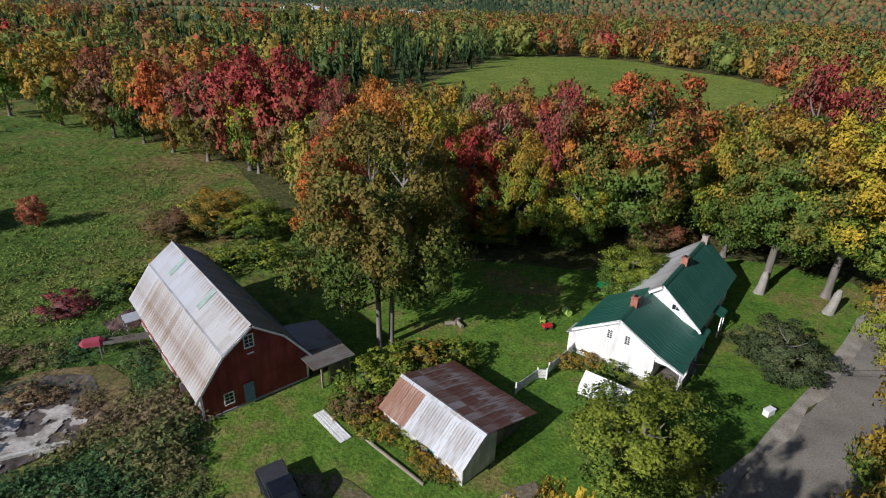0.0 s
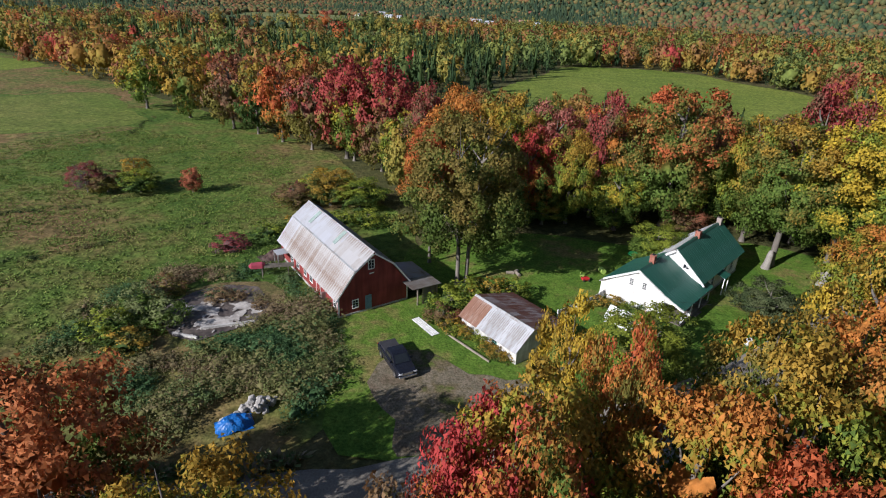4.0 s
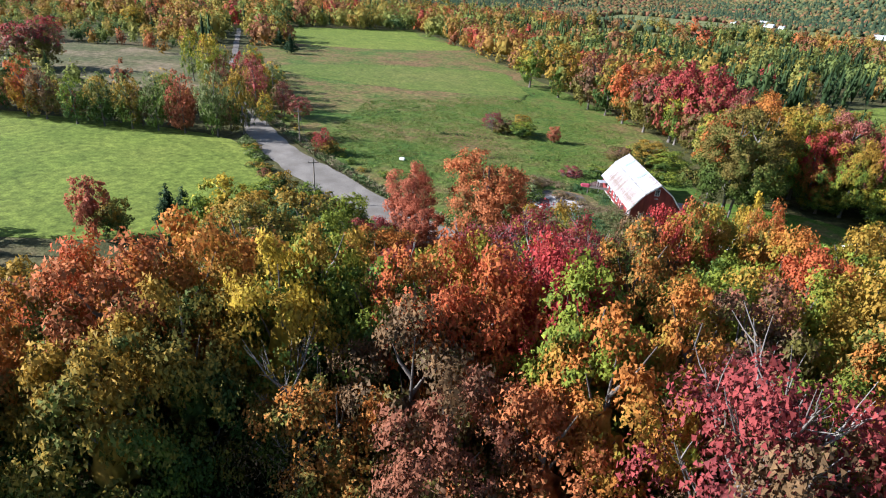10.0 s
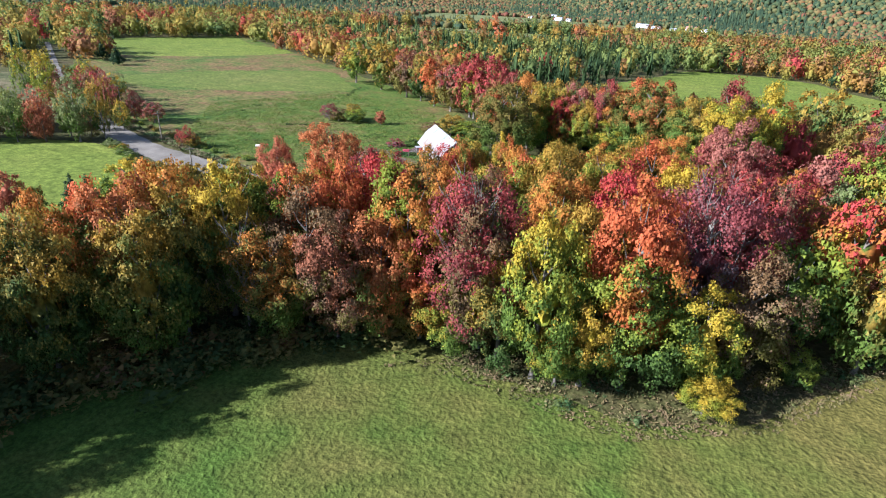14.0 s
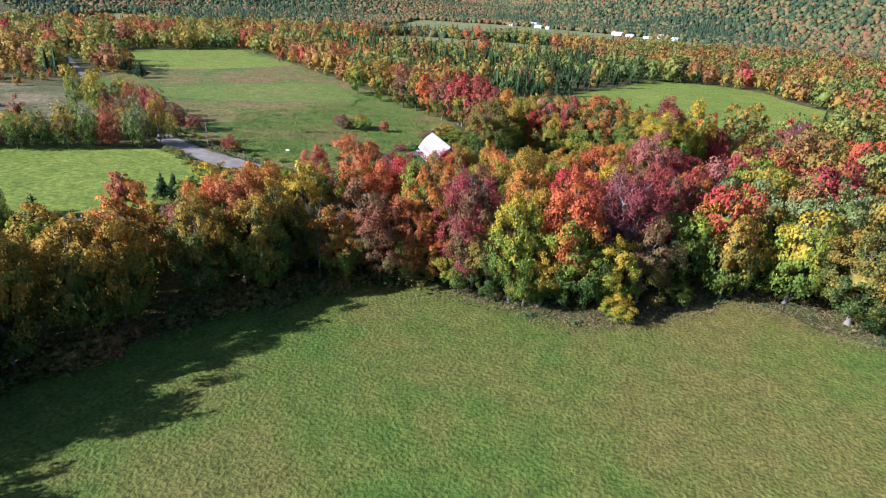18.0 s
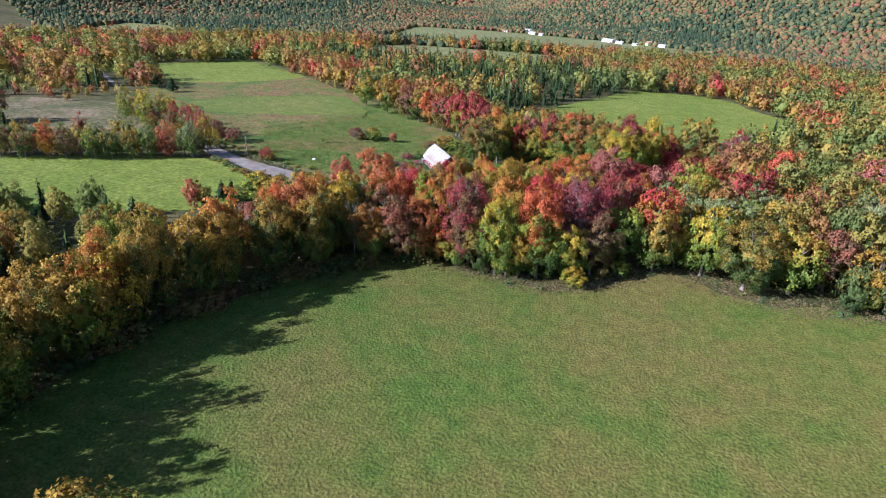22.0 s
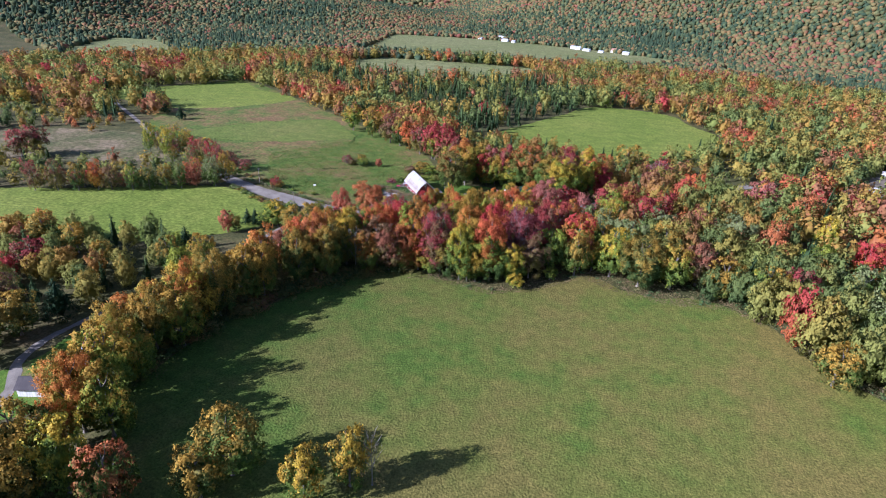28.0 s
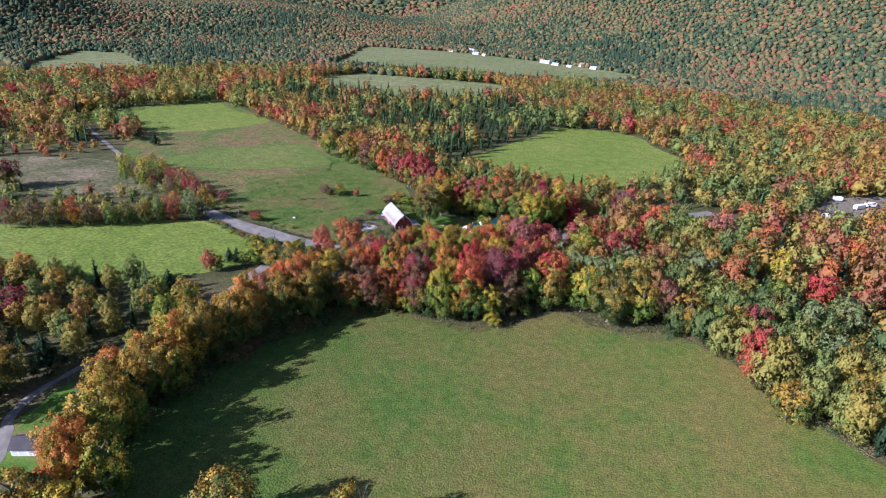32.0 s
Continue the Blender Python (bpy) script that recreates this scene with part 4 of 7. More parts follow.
verge = random.Random(23)
for i in range(26):
    t = i / 25
    side = -1 if i % 2 else 1
    maple(round(-112 - 78 * t + verge.uniform(-2, 2), 1), round(18 + 34 * t + side * verge.uniform(5.5, 10) + verge.uniform(-1, 1), 1), verge.uniform(6.5, 11.5), verge.uniform(2.3, 3.4),
          verge.choice(["limegold", "gold", "olive", "grey", "crimson", "rust", "rose", "olivegold", "pinkrust"]), near=False, where="along the west road")
for i in range(16):
    t = i / 15
    maple(round(-172 + 64 * t + verge.uniform(-1.5, 1.5), 1), round(-35 + 40 * t + verge.uniform(-1, 3), 1), verge.uniform(5.5, 10.5), verge.uniform(2.2, 3.2),
          verge.choice(["olive", "grey", "rust", "olivegold", "grey", "brown", "pinkrust"]), near=False, where="along the west road")

# ---- woods ----
OPEN = [SOUTH_FIELD, LEFT_FIELD, PASTURE_F, FIELD_A, ROUND_F, FAR_F1, FAR_F2, FAR_F3, BROWN_L, YARD_R, LAWN_F]
road_pts = [Vector((*p, 0)) for p in ROAD_P], [Vector((*p, 0)) for p in LANE_P]


def near_road(p, gap):
    q = Vector((*p, 0))
    for line in road_pts:
        for a, b in zip(line, line[1:]):
            d = b - a
            t = max(0, min(1, (q - a).dot(d) / d.length_squared))
            if (a + d * t - q).length < gap:
                return True
    return False


placed = [(o.location.x, o.location.y) for o in scene.objects if o.name.startswith(("maple_tree", "fir_tree"))]


CLEAR = [[(-38, -14), (-14, -2), (-14, -24), (-20, -32), (-38, -32)], [(-235, 100), (-235, 52), (-130, 8), (-118, 30), (-180, 62)], [(-85, -48), (-85, 20), (-38, 24), (-12, 60), (48, 62), (32, 34), (16, 16), (2, 8), (-14, -2), (-36, -14), (-36, -48)], [(-80, -155), (-28, -155), (-28, -118), (-38, -100), (-58, -94), (-80, -98)], [(33, 34), (48, 62), (62, 62), (62, 30), (46, 14), (34, 20)]]


def free(p, gap, margin=0):
    if near_road(p, 6.5):
        return False
    for poly in OPEN + CLEAR:
        if inside(p, poly):
            return False
    return all((p[0] - a) ** 2 + (p[1] - b) ** 2 > gap * gap for a, b in placed)


def seen(x, y):
    """The part of the country that the walk looks at."""
    a = math.degrees(math.atan2(x - 40, y + 250))
    return -68 < a < 34 or (y > 0 and -75 < math.degrees(math.atan2(x, y + 60)) < 42)


def palette_at(x, y, rng):
    n = noise.noise(Vector((x / 45, y / 45, 3.0)))
    if x > 60 and y < 60:
        pool = ["grey", "limegreen", "goldgreen", "grey", "goldgreen", "olivegold", "yellowgreen", "grey", "limegreen", "olive", "limegold"]
    elif x > 20 and y < 140:
        pool = ["redorange", "crimson", "orange", "orangegold", "rose", "goldgreen", "greenred", "oliveorange", "rust", "maroon", "orangered", "gold"]
    elif y < -40 and x < 0:
        pool = ["olive", "gold", "goldgreen", "olivegold", "olive", "goldgreen", "oliveorange", "green"]
    elif y > 280:
        pool = ["green", "rust", "olive", "goldgreen", "crimson", "oliveorange", "maroon", "yellowgreen", "rust", "green"]
    else:
        pool = ["goldgreen", "oliveorange", "rust", "orange", "crimson", "yellowgreen", "maroon", "olive", "olivegold", "green"]
    return pool[int((n * 1.2 + 0.5 + rng.uniform(-0.45, 0.45)) * len(pool)) % len(pool)]


rng = random.Random(5)
EYES = [(0, 0), (2, -36), (17, -56), (36, -84), (46, -115), (56, -144), (69, -180), (77, -190)]
spots = []
for gy in np.arange(-236, 300, 7.2):
    for gx in np.arange(-330, 300, 7.2):
        x, y = gx + rng.uniform(-2.6, 2.6), gy + rng.uniform(-2.6, 2.6)
        if seen(x, y) and free((x, y), 5.2):
            spots.append((min(math.hypot(x - a, y - b) for a, b in EYES), x, y))
spots.sort()
MIDS, BELT = 58, 420
for d, x, y in spots[:MIDS]:
    h = rng.uniform(15, 20) * low_zone(x, y)
    maple(round(x, 1), round(y, 1), h, h * rng.uniform(0.25, 0.31), palette_at(x, y, rng), near=False, where="in the mixed woods")
REACH = spots[MIDS + BELT - 1][0]
placed += [(x, y) for d, x, y in spots[:MIDS + BELT]]


def wood_mat(name, cols):
    m, nt, b = nodes_of(name)
    at = nt.nodes.new("ShaderNodeAttribute")
    at.attribute_name = "tint"
    geo = nt.nodes.new("ShaderNodeNewGeometry")
    col = ramp(nt, at.outputs["Fac"], [(i / (len(cols) - 1), c) for i, c in enumerate(cols)])
    isl = ramp(nt, geo.outputs["Random Per Island"], [(0.0, (1.04, 1.04, 1.04)), (1.0, (1.4, 1.4, 1.4))])
    nt.links.new(mix(nt, 1.0, col, isl, "MULTIPLY"), b.inputs["Base Color"])
    b.inputs["Roughness"].default_value = 0.8
    b.inputs["Specular IOR Level"].default_value = 0.1
    tr = nt.nodes.new("ShaderNodeBsdfTranslucent")
    nt.links.new(b.inputs["Base Color"].links[0].from_socket, tr.inputs[0])
    ms = nt.nodes.new("ShaderNodeMixShader")
    ms.inputs[0].default_value = 0.3
    nt.links.new(b.outputs[0], ms.inputs[1])
    nt.links.new(tr.outputs[0], ms.inputs[2])
    nt.links.new(ms.outputs[0], nt.nodes["Material Output"].inputs[0])
    return m


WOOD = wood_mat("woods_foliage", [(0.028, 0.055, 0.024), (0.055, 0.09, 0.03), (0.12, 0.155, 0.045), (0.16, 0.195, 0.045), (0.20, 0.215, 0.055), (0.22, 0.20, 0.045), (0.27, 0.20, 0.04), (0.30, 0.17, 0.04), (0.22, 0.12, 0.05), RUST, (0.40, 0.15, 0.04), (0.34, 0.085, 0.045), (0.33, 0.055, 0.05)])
FAR_WOOD = wood_mat("mountain_foliage", [(0.032, 0.058, 0.034), (0.055, 0.085, 0.042), (0.085, 0.11, 0.045), (0.125, 0.125, 0.05), (0.165, 0.13, 0.05), (0.20, 0.115, 0.05), (0.19, 0.075, 0.05)])
B_ROUND = [crown_arrays(660 + i, "round", 26, 7, 2300, 0.060, ICO2, 0.80, fluff=0.12) for i in range(6)]
B_FIR = [crown_arrays(670 + i, "fir", 18, 4, 560, 0.075, ICO2) for i in range(3)]
C_ROUND = [crown_arrays(600 + i, "round", 16, 6, 290, 0.12, ICO2, 0.82, fluff=0.10) for i in range(8)]
C_FIR = [crown_arrays(620 + i, "fir", 10, 4, 130, 0.10, ICO1) for i in range(4)]



def woods(name, cells, step, rounds, firs, label, seed, sizes, conifer, girth):
    rng = np.random.default_rng(seed)
    Vs, Ts, As, Ns, n = [], [], [], [], 0
    for gx, gy in cells:
        x, y = gx + rng.uniform(-.4, .4) * step, gy + rng.uniform(-.4, .4) * step
        z = float(height(x, y))
        con = conifer(x, y) > rng.uniform()
        kind = firs if con else rounds
        v, t, nn = kind[rng.integers(len(kind))]
        h = rng.uniform(*sizes) * (1.15 if con else 1.0) * low_zone(x, y)
        r = h * (0.19 if con else rng.uniform(*girth))
        a = rng.uniform(0, 6.28)
        c, s = math.cos(a), math.sin(a)
        w = np.stack([(v[:, 0] * c - v[:, 1] * s) * r + x, (v[:, 0] * s + v[:, 1] * c) * r + y, v[:, 2] * h * 0.5 + z - 0.5], 1)
        hot = 0.11 if 20 < x < 200 and 25 < y < 150 else 0.0
        tint = rng.uniform(0, 0.09) if con else float(np.clip((0.38 if x > 60 and y < 25 else 0.43) + hot + (0.20 if x > 60 and y < 25 else 0.34) * noise.noise(Vector((x / 60, y / 60, 1.5))) + rng.normal() * 0.19, 0.10, 1.0))
        Vs.append(w)
        Ts.append(t + n)
        Ns.append(np.stack([nn[:, 0] * c - nn[:, 1] * s, nn[:, 0] * s + nn[:, 1] * c, nn[:, 2]], 1))
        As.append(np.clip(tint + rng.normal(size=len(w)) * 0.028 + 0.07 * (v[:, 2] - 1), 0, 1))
        n += len(w)
    me = mesh_of(name, np.concatenate(Vs), np.concatenate(Ts), np.concatenate(Ns), [WOOD], np.concatenate(As))
    return tagged(new(name, me), label, "woods", kind="stuff")


FIRS = [(-307, 299), (-267, 454), (-74, 482), (19.5, 330), (12, 225), (-22, 148), (-52, 172), (-194, 253)]


def conifer_share(x, y):
    return 0.72 if inside((x, y), FIRS) else 0.12 if y < 600 else 0.3


cells_c = []
for gy in np.arange(-230, 600, 9.4):
    for gx in np.arange(-590, 420, 9.4):
        if min(math.hypot(gx - a, gy - b) for a, b in EYES) > REACH and math.hypot(gx, gy) < 580 and seen(gx, gy) and free((gx, gy), 5.5):
            cells_c.append((gx, gy))
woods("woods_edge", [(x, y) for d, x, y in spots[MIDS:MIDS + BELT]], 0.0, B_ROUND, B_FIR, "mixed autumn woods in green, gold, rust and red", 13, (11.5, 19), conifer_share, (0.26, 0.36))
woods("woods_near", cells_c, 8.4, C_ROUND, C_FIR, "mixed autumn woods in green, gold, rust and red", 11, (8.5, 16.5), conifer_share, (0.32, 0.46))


def far_woods():
    """The woods beyond, out to the mountain: treetops on the lie of the land, with gaps for the fields; none behind a ridge."""
    rng = np.random.default_rng(9)
    near_cv, near_cf = ICO2
    far_cv, far_cf = ICO1
    cone_v = np.array([(math.cos(k * 1.0472), math.sin(k * 1.0472), -0.9) for k in range(6)] + [(0, 0, 1.6)])
    cone_f = np.array([(k, (k + 1) % 6, 6) for k in range(6)])
    Vs, Ts, As, n, count = [], [], [], 0, 0
    peak = np.full(520, -9.0)
    bands = [(565, 1000, 7.8), (1000, 1600, 9.0), (1600, 2500, 12.0), (2500, 4600, 27.0)]
    for r0, r1, step in bands:
        for ring in np.arange(r0, r1, step * 0.9):
            az = np.arange(-64, 41, math.degrees(step / ring))
            A = np.radians(az + rng.uniform(-.65, .65, len(az)) * math.degrees(step / ring))
            R = ring + rng.uniform(-.8, .8, len(az)) * step
            X, Y = R * np.sin(A), R * np.cos(A)
            H = height(X, Y)
            tall = rng.uniform(8, 14, len(az)) * (1 if step < 14 else step / 13)
            up = (H + tall - 102) / np.hypot(X - 76, Y + 191)
            slot = ((az + 65) * 4.8).astype(int)
            shown = up > peak[slot] - 0.0015
            np.maximum.at(peak, slot, (H + tall * 0.5 - 102) / np.hypot(X - 76, Y + 191))
            for x, y, z, h, ok in zip(X, Y, H, tall, shown):
                if not ok or any(inside((x, y), p) for p in (FAR_F1, FAR_F2, FAR_F3, FAR_F4)):
                    continue
                big = noise.noise(Vector((x / 260, y / 260, 0.5))) + 0.6 * noise.noise(Vector((x / 70, y / 70, 4.5)))
                w = step * rng.uniform(0.38, 0.80)
                if big + rng.normal() * 0.5 < -0.58:
                    cv, cf = cone_v, cone_f
                    v = cv * rng.uniform(0.8, 1.15, (len(cv), 1)) * np.array([w * 0.62, w * 0.62, h * 0.46]) + np.array([x, y, z + h * 0.36])
                    tint = rng.uniform(0, 0.16)
                else:
                    cv, cf = (near_cv, near_cf) if ring < 760 else (far_cv, far_cf)
                    v = cv * rng.uniform(0.64, 1.24, (len(cv), 1)) * np.array([w, w, h * 0.42]) + np.array([x, y, z + h * 0.20])
                    tint = float(np.clip(0.44 + 0.30 * big + rng.normal() * 0.27, 0.06, 1.0))
                Vs.append(v)
                Ts.append(cf + n)
                As.append(np.clip(tint + rng.normal(size=len(cv)) * 0.10, 0, 1))
                n += len(cv)
    me = mesh_of("woods_mountain", np.concatenate(Vs), np.concatenate(Ts), None, [FAR_WOOD], np.concatenate(As))
    me.shade_smooth()
    tagged(new("woods_mountain", me), "distant autumn woods covering the valley and the mountain slopes", "woods", kind="stuff")


far_woods()

# ---- buildings ----
def board_mat(name, c1, c2, board, rough=0.8, rust=None):
    """Painted upright boards: joints, uneven paint, streaks running down."""
    m, nt, b = nodes_of(name)
    big = noise_at(nt, 0.7, 5.0)
    streak = noise_at(nt, 2.2, 4.0, stretch=(1, 1, 0.12))
    col = ramp(nt, big, [(0.3, c1), (0.7, c2)])
    col = mix(nt, 1.0, col, ramp(nt, streak, [(0.3, (0.7, 0.68, 0.66)), (0.65, (1.15, 1.15, 1.15))]), "MULTIPLY")
    nt.links.new(col, b.inputs["Base Color"])
    b.inputs["Roughness"].default_value = rough
    tc = nt.nodes.new("ShaderNodeTexCoord")
    w = add(nt, "ShaderNodeTexWave", Scale=board)
    w.bands_direction = "DIAGONAL"
    nt.links.new(tc.outputs["Object"], w.inputs[0])
    bump(nt, b, w.outputs["Fac"], 0.25, 0.02)
    return m


def tin_mat(name, clean, worn, rust, amount, rough=0.45, metal=0.35):
    """Old roofing tin: each sheet its own tone, rust in streaks down the slope."""
    m, nt, b = nodes_of(name)
    info = nt.nodes.new("ShaderNodeObjectInfo")
    big = noise_at(nt, 0.45, 5.0)
    streak = noise_at(nt, 9.0, 5.0, stretch=(0.10, 1, 0.10))
    base = ramp(nt, info.outputs["Random"], [(0.0, clean), (1.0, worn)])
    s = nt.nodes.new("ShaderNodeMath")
    s.operation = "MULTIPLY_ADD"
    s.inputs[1].default_value = 0.12
    nt.links.new(info.outputs["Random"], s.inputs[0])
    a = nt.nodes.new("ShaderNodeMath")
    a.operation = "ADD"
    nt.links.new(big, a.inputs[0])
    nt.links.new(streak, a.inputs[1])
    nt.links.new(a.outputs[0], s.inputs[2])
    half = nt.nodes.new("ShaderNodeMath")
    half.operation = "MULTIPLY"
    half.inputs[1].default_value = 0.5
    nt.links.new(s.outputs[0], half.inputs[0])
    k = ramp(nt, half.outputs[0], [(amount * 0.5, (0, 0, 0)), (amount * 0.5 + 0.14, (1, 1, 1))])
    nt.links.new(mix(nt, k, base, rust), b.inputs["Base Color"])
    b.inputs["Roughness"].default_value = rough
    b.inputs["Metallic"].default_value = metal
    bump(nt, b, streak, 0.3, 0.01)
    return m


def plain(name, color, rough=0.6, metal=0.0):
    return surface(name, tuple(c * 0.85 for c in color), tuple(min(1, c * 1.1) for c in color), 1.5, rough, metal=metal, bump_size=0.006)


RED_WOOD = board_mat("red_painted_boards", (0.19, 0.024, 0.022), (0.27, 0.045, 0.04), 3.0)
BARN_TIN = tin_mat("weathered_barn_tin", (0.58, 0.59, 0.62), (0.53, 0.53, 0.54), (0.36, 0.29, 0.24), 1.02)
BARN_TIN_WORN = tin_mat("rust_stained_barn_tin", (0.58, 0.57, 0.56), (0.50, 0.47, 0.44), (0.27, 0.185, 0.135), 0.99)
# Shade of the far slopes put into a darker copy of the barn tin.
SHADED_TIN = tin_mat("shaded_barn_tin", (0.22, 0.27, 0.37), (0.17, 0.21, 0.29), (0.16, 0.15, 0.16), 1.02)
RUST_TIN = tin_mat("rusted_tin", (0.30, 0.27, 0.27), (0.15, 0.075, 0.055), (0.13, 0.05, 0.035), 0.90, 0.6, 0.15)
RUSTY_LIGHT = tin_mat("rust_streaked_tin", (0.36, 0.27, 0.22), (0.30, 0.17, 0.12), (0.22, 0.11, 0.07), 0.85, 0.6, 0.15)
GALV = tin_mat("galvanised_tin", (0.62, 0.63, 0.64), (0.52, 0.53, 0.54), (0.36, 0.32, 0.29), 1.02, 0.4, 0.4)
GREEN_TIN = tin_mat("green_painted_tin", (0.012, 0.080, 0.055), (0.016, 0.095, 0.066), (0.03, 0.11, 0.085), 0.95, 0.45, 0.0)
WHITE = board_mat("white_painted_boards", (0.72, 0.72, 0.70), (0.82, 0.82, 0.80), 2.0, 0.6)
OFFWHITE = board_mat("peeling_white_boards", (0.42, 0.42, 0.40), (0.70, 0.69, 0.66), 2.5, 0.8)
TRIM = plain("white_trim", (0.78, 0.78, 0.76))
GREYWOOD = board_mat("weathered_grey_boards", (0.10, 0.085, 0.07), (0.20, 0.18, 0.155), 3.0, 0.9)
BLUEDOOR = plain("blue_grey_door_paint", (0.16, 0.27, 0.36))
GREENPAINT = plain("green_shutter_paint", (0.10, 0.28, 0.20))
GLASS = plain("window_glass", (0.02, 0.025, 0.03), 0.08)
BRICK = surface("chimney_brick", (0.24, 0.085, 0.06), (0.38, 0.17, 0.12), 3.0, 0.9, fine=14)
CONCRETE = surface("pale_concrete", (0.34, 0.33, 0.31), (0.50, 0.49, 0.46), 0.6, 0.9, fine=6)
CRUST = surface("dried_pale_mud", (0.24, 0.215, 0.19), (0.46, 0.43, 0.39), 0.9, 0.85, fine=6, lo=0.36, hi=0.56)
MUD = surface("dark_wet_mud", (0.06, 0.048, 0.042), (0.14, 0.115, 0.10), 0.5, 0.6, fine=5)
TARP = plain("blue_plastic_tarp", (0.015, 0.13, 0.42), 0.35)
STONE = surface("field_stone", (0.24, 0.23, 0.21), (0.46, 0.44, 0.41), 2.0, 0.9)
TIMBER = plain("old_timber", (0.27, 0.23, 0.18), 0.85)


def part(name, bm, material, parent, label=""):
    me = bpy.data.meshes.new(name)
    bm.to_mesh(me)
    bm.free()
    me.materials.append(material)
    ob = new(name, me)
    if parent:
        ob.parent = parent
    return tagged(ob, label)


def thing(name, x, y, rz, label, category, z=0.0, group=""):
    root = new(name)
    root.matrix_world = pose(x, y, z, 0, 0, rz)
    return tagged(root, label, category, group)


def prism(profile, y0, y1):
    """A solid with the outline profile (x, z) from y0 to y1."""
    bm = bmesh.new()
    a = [bm.verts.new((x, y0, z)) for x, z in profile]
    b = [bm.verts.new((x, y1, z)) for x, z in profile]
    n = len(a)
    bm.faces.new(a[::-1])
    bm.faces.new(b)
    for i in range(n):
        bm.faces.new((a[i], a[(i + 1) % n], b[(i + 1) % n], b[i]))
    bmesh.ops.recalc_face_normals(bm, faces=bm.faces[:])
    return bm


def box(x0, x1, y0, y1, z0, z1, bevel=0.0):
    bm = prism([(x0, z0), (x1, z0), (x1, z1), (x0, z1)], y0, y1)
    if bevel:
        bmesh.ops.bevel(bm, geom=bm.edges[:], offset=bevel, segments=1, affect="EDGES")
    return bm


def join(*bms):
    out = bms[0]
    for b in bms[1:]:
        me = bpy.data.meshes.new("tmp")
        b.to_mesh(me)
        b.free()
        out.from_mesh(me)
        bpy.data.meshes.remove(me)
    return out


def slope_profile(p, q, t):
    d = Vector((q[0] - p[0], q[1] - p[1])).normalized()
    n = Vector((-d.y, d.x))
    n = -n if n.y < 0 else n
    return [p, q, (q[0] + n.x * t, q[1] + n.y * t), (p[0] + n.x * t, p[1] + n.y * t)], n


def roof_slope(parent, name, p, q, y0, y1, width, mat, worn=None, worn_to=0.0, rows=1, deck=GREYWOOD, label="", piece="sheet"):
    """A roof slope from the eave p to the ridge q (x, z): a board deck under separate sheets of tin, each lapped over the next."""
    prof, n = slope_profile(p, q, 0.05)
    deck_ob = part(name, prism(prof, y0 + 0.06, y1 - 0.06), deck, parent, label)
    count = max(1, round((y1 - y0) / width))
    w = (y1 - y0) / count
    rng = random.Random(int(abs(p[0] * 100)) + count)
    for r in range(rows):
        a = (p[0] + (q[0] - p[0]) * r / rows, p[1] + (q[1] - p[1]) * r / rows)
        b = (p[0] + (q[0] - p[0]) * (r + 1.03) / rows, p[1] + (q[1] - p[1]) * (r + 1.03) / rows)
        if r == rows - 1:
            b = q
        a = (a[0] + n.x * (0.055 + 0.004 * (rows - r)), a[1] + n.y * (0.055 + 0.004 * (rows - r)))
        b = (b[0] + n.x * 0.055, b[1] + n.y * 0.055)
        pr, _ = slope_profile(a, b, 0.018)
        bm = prism(pr, 0, w * 0.985)
        rib, _ = slope_profile((a[0] + n.x * 0.016, a[1] + n.y * 0.016), (b[0] + n.x * 0.016, b[1] + n.y * 0.016), 0.012)
        bm = join(bm, prism(rib, 0.0, 0.05), prism(rib, w * 0.5, w * 0.5 + 0.04))
        me = bpy.data.meshes.new(piece)
        bm.to_mesh(me)
        bm.free()
        me.materials.append(mat)
        for i in range(count):
            ob = new(piece, me)
            ob.parent = deck_ob
            lift = rng.uniform(0, 0.012)
            ob.location = (n.x * lift, y0 + i * w, n.y * lift)
            if worn and i * w < worn_to * (y1 - y0) + rng.uniform(-0.8, 0.8):
                ob.material_slots[0].link = "OBJECT"
                ob.material_slots[0].material = worn
    return deck_ob


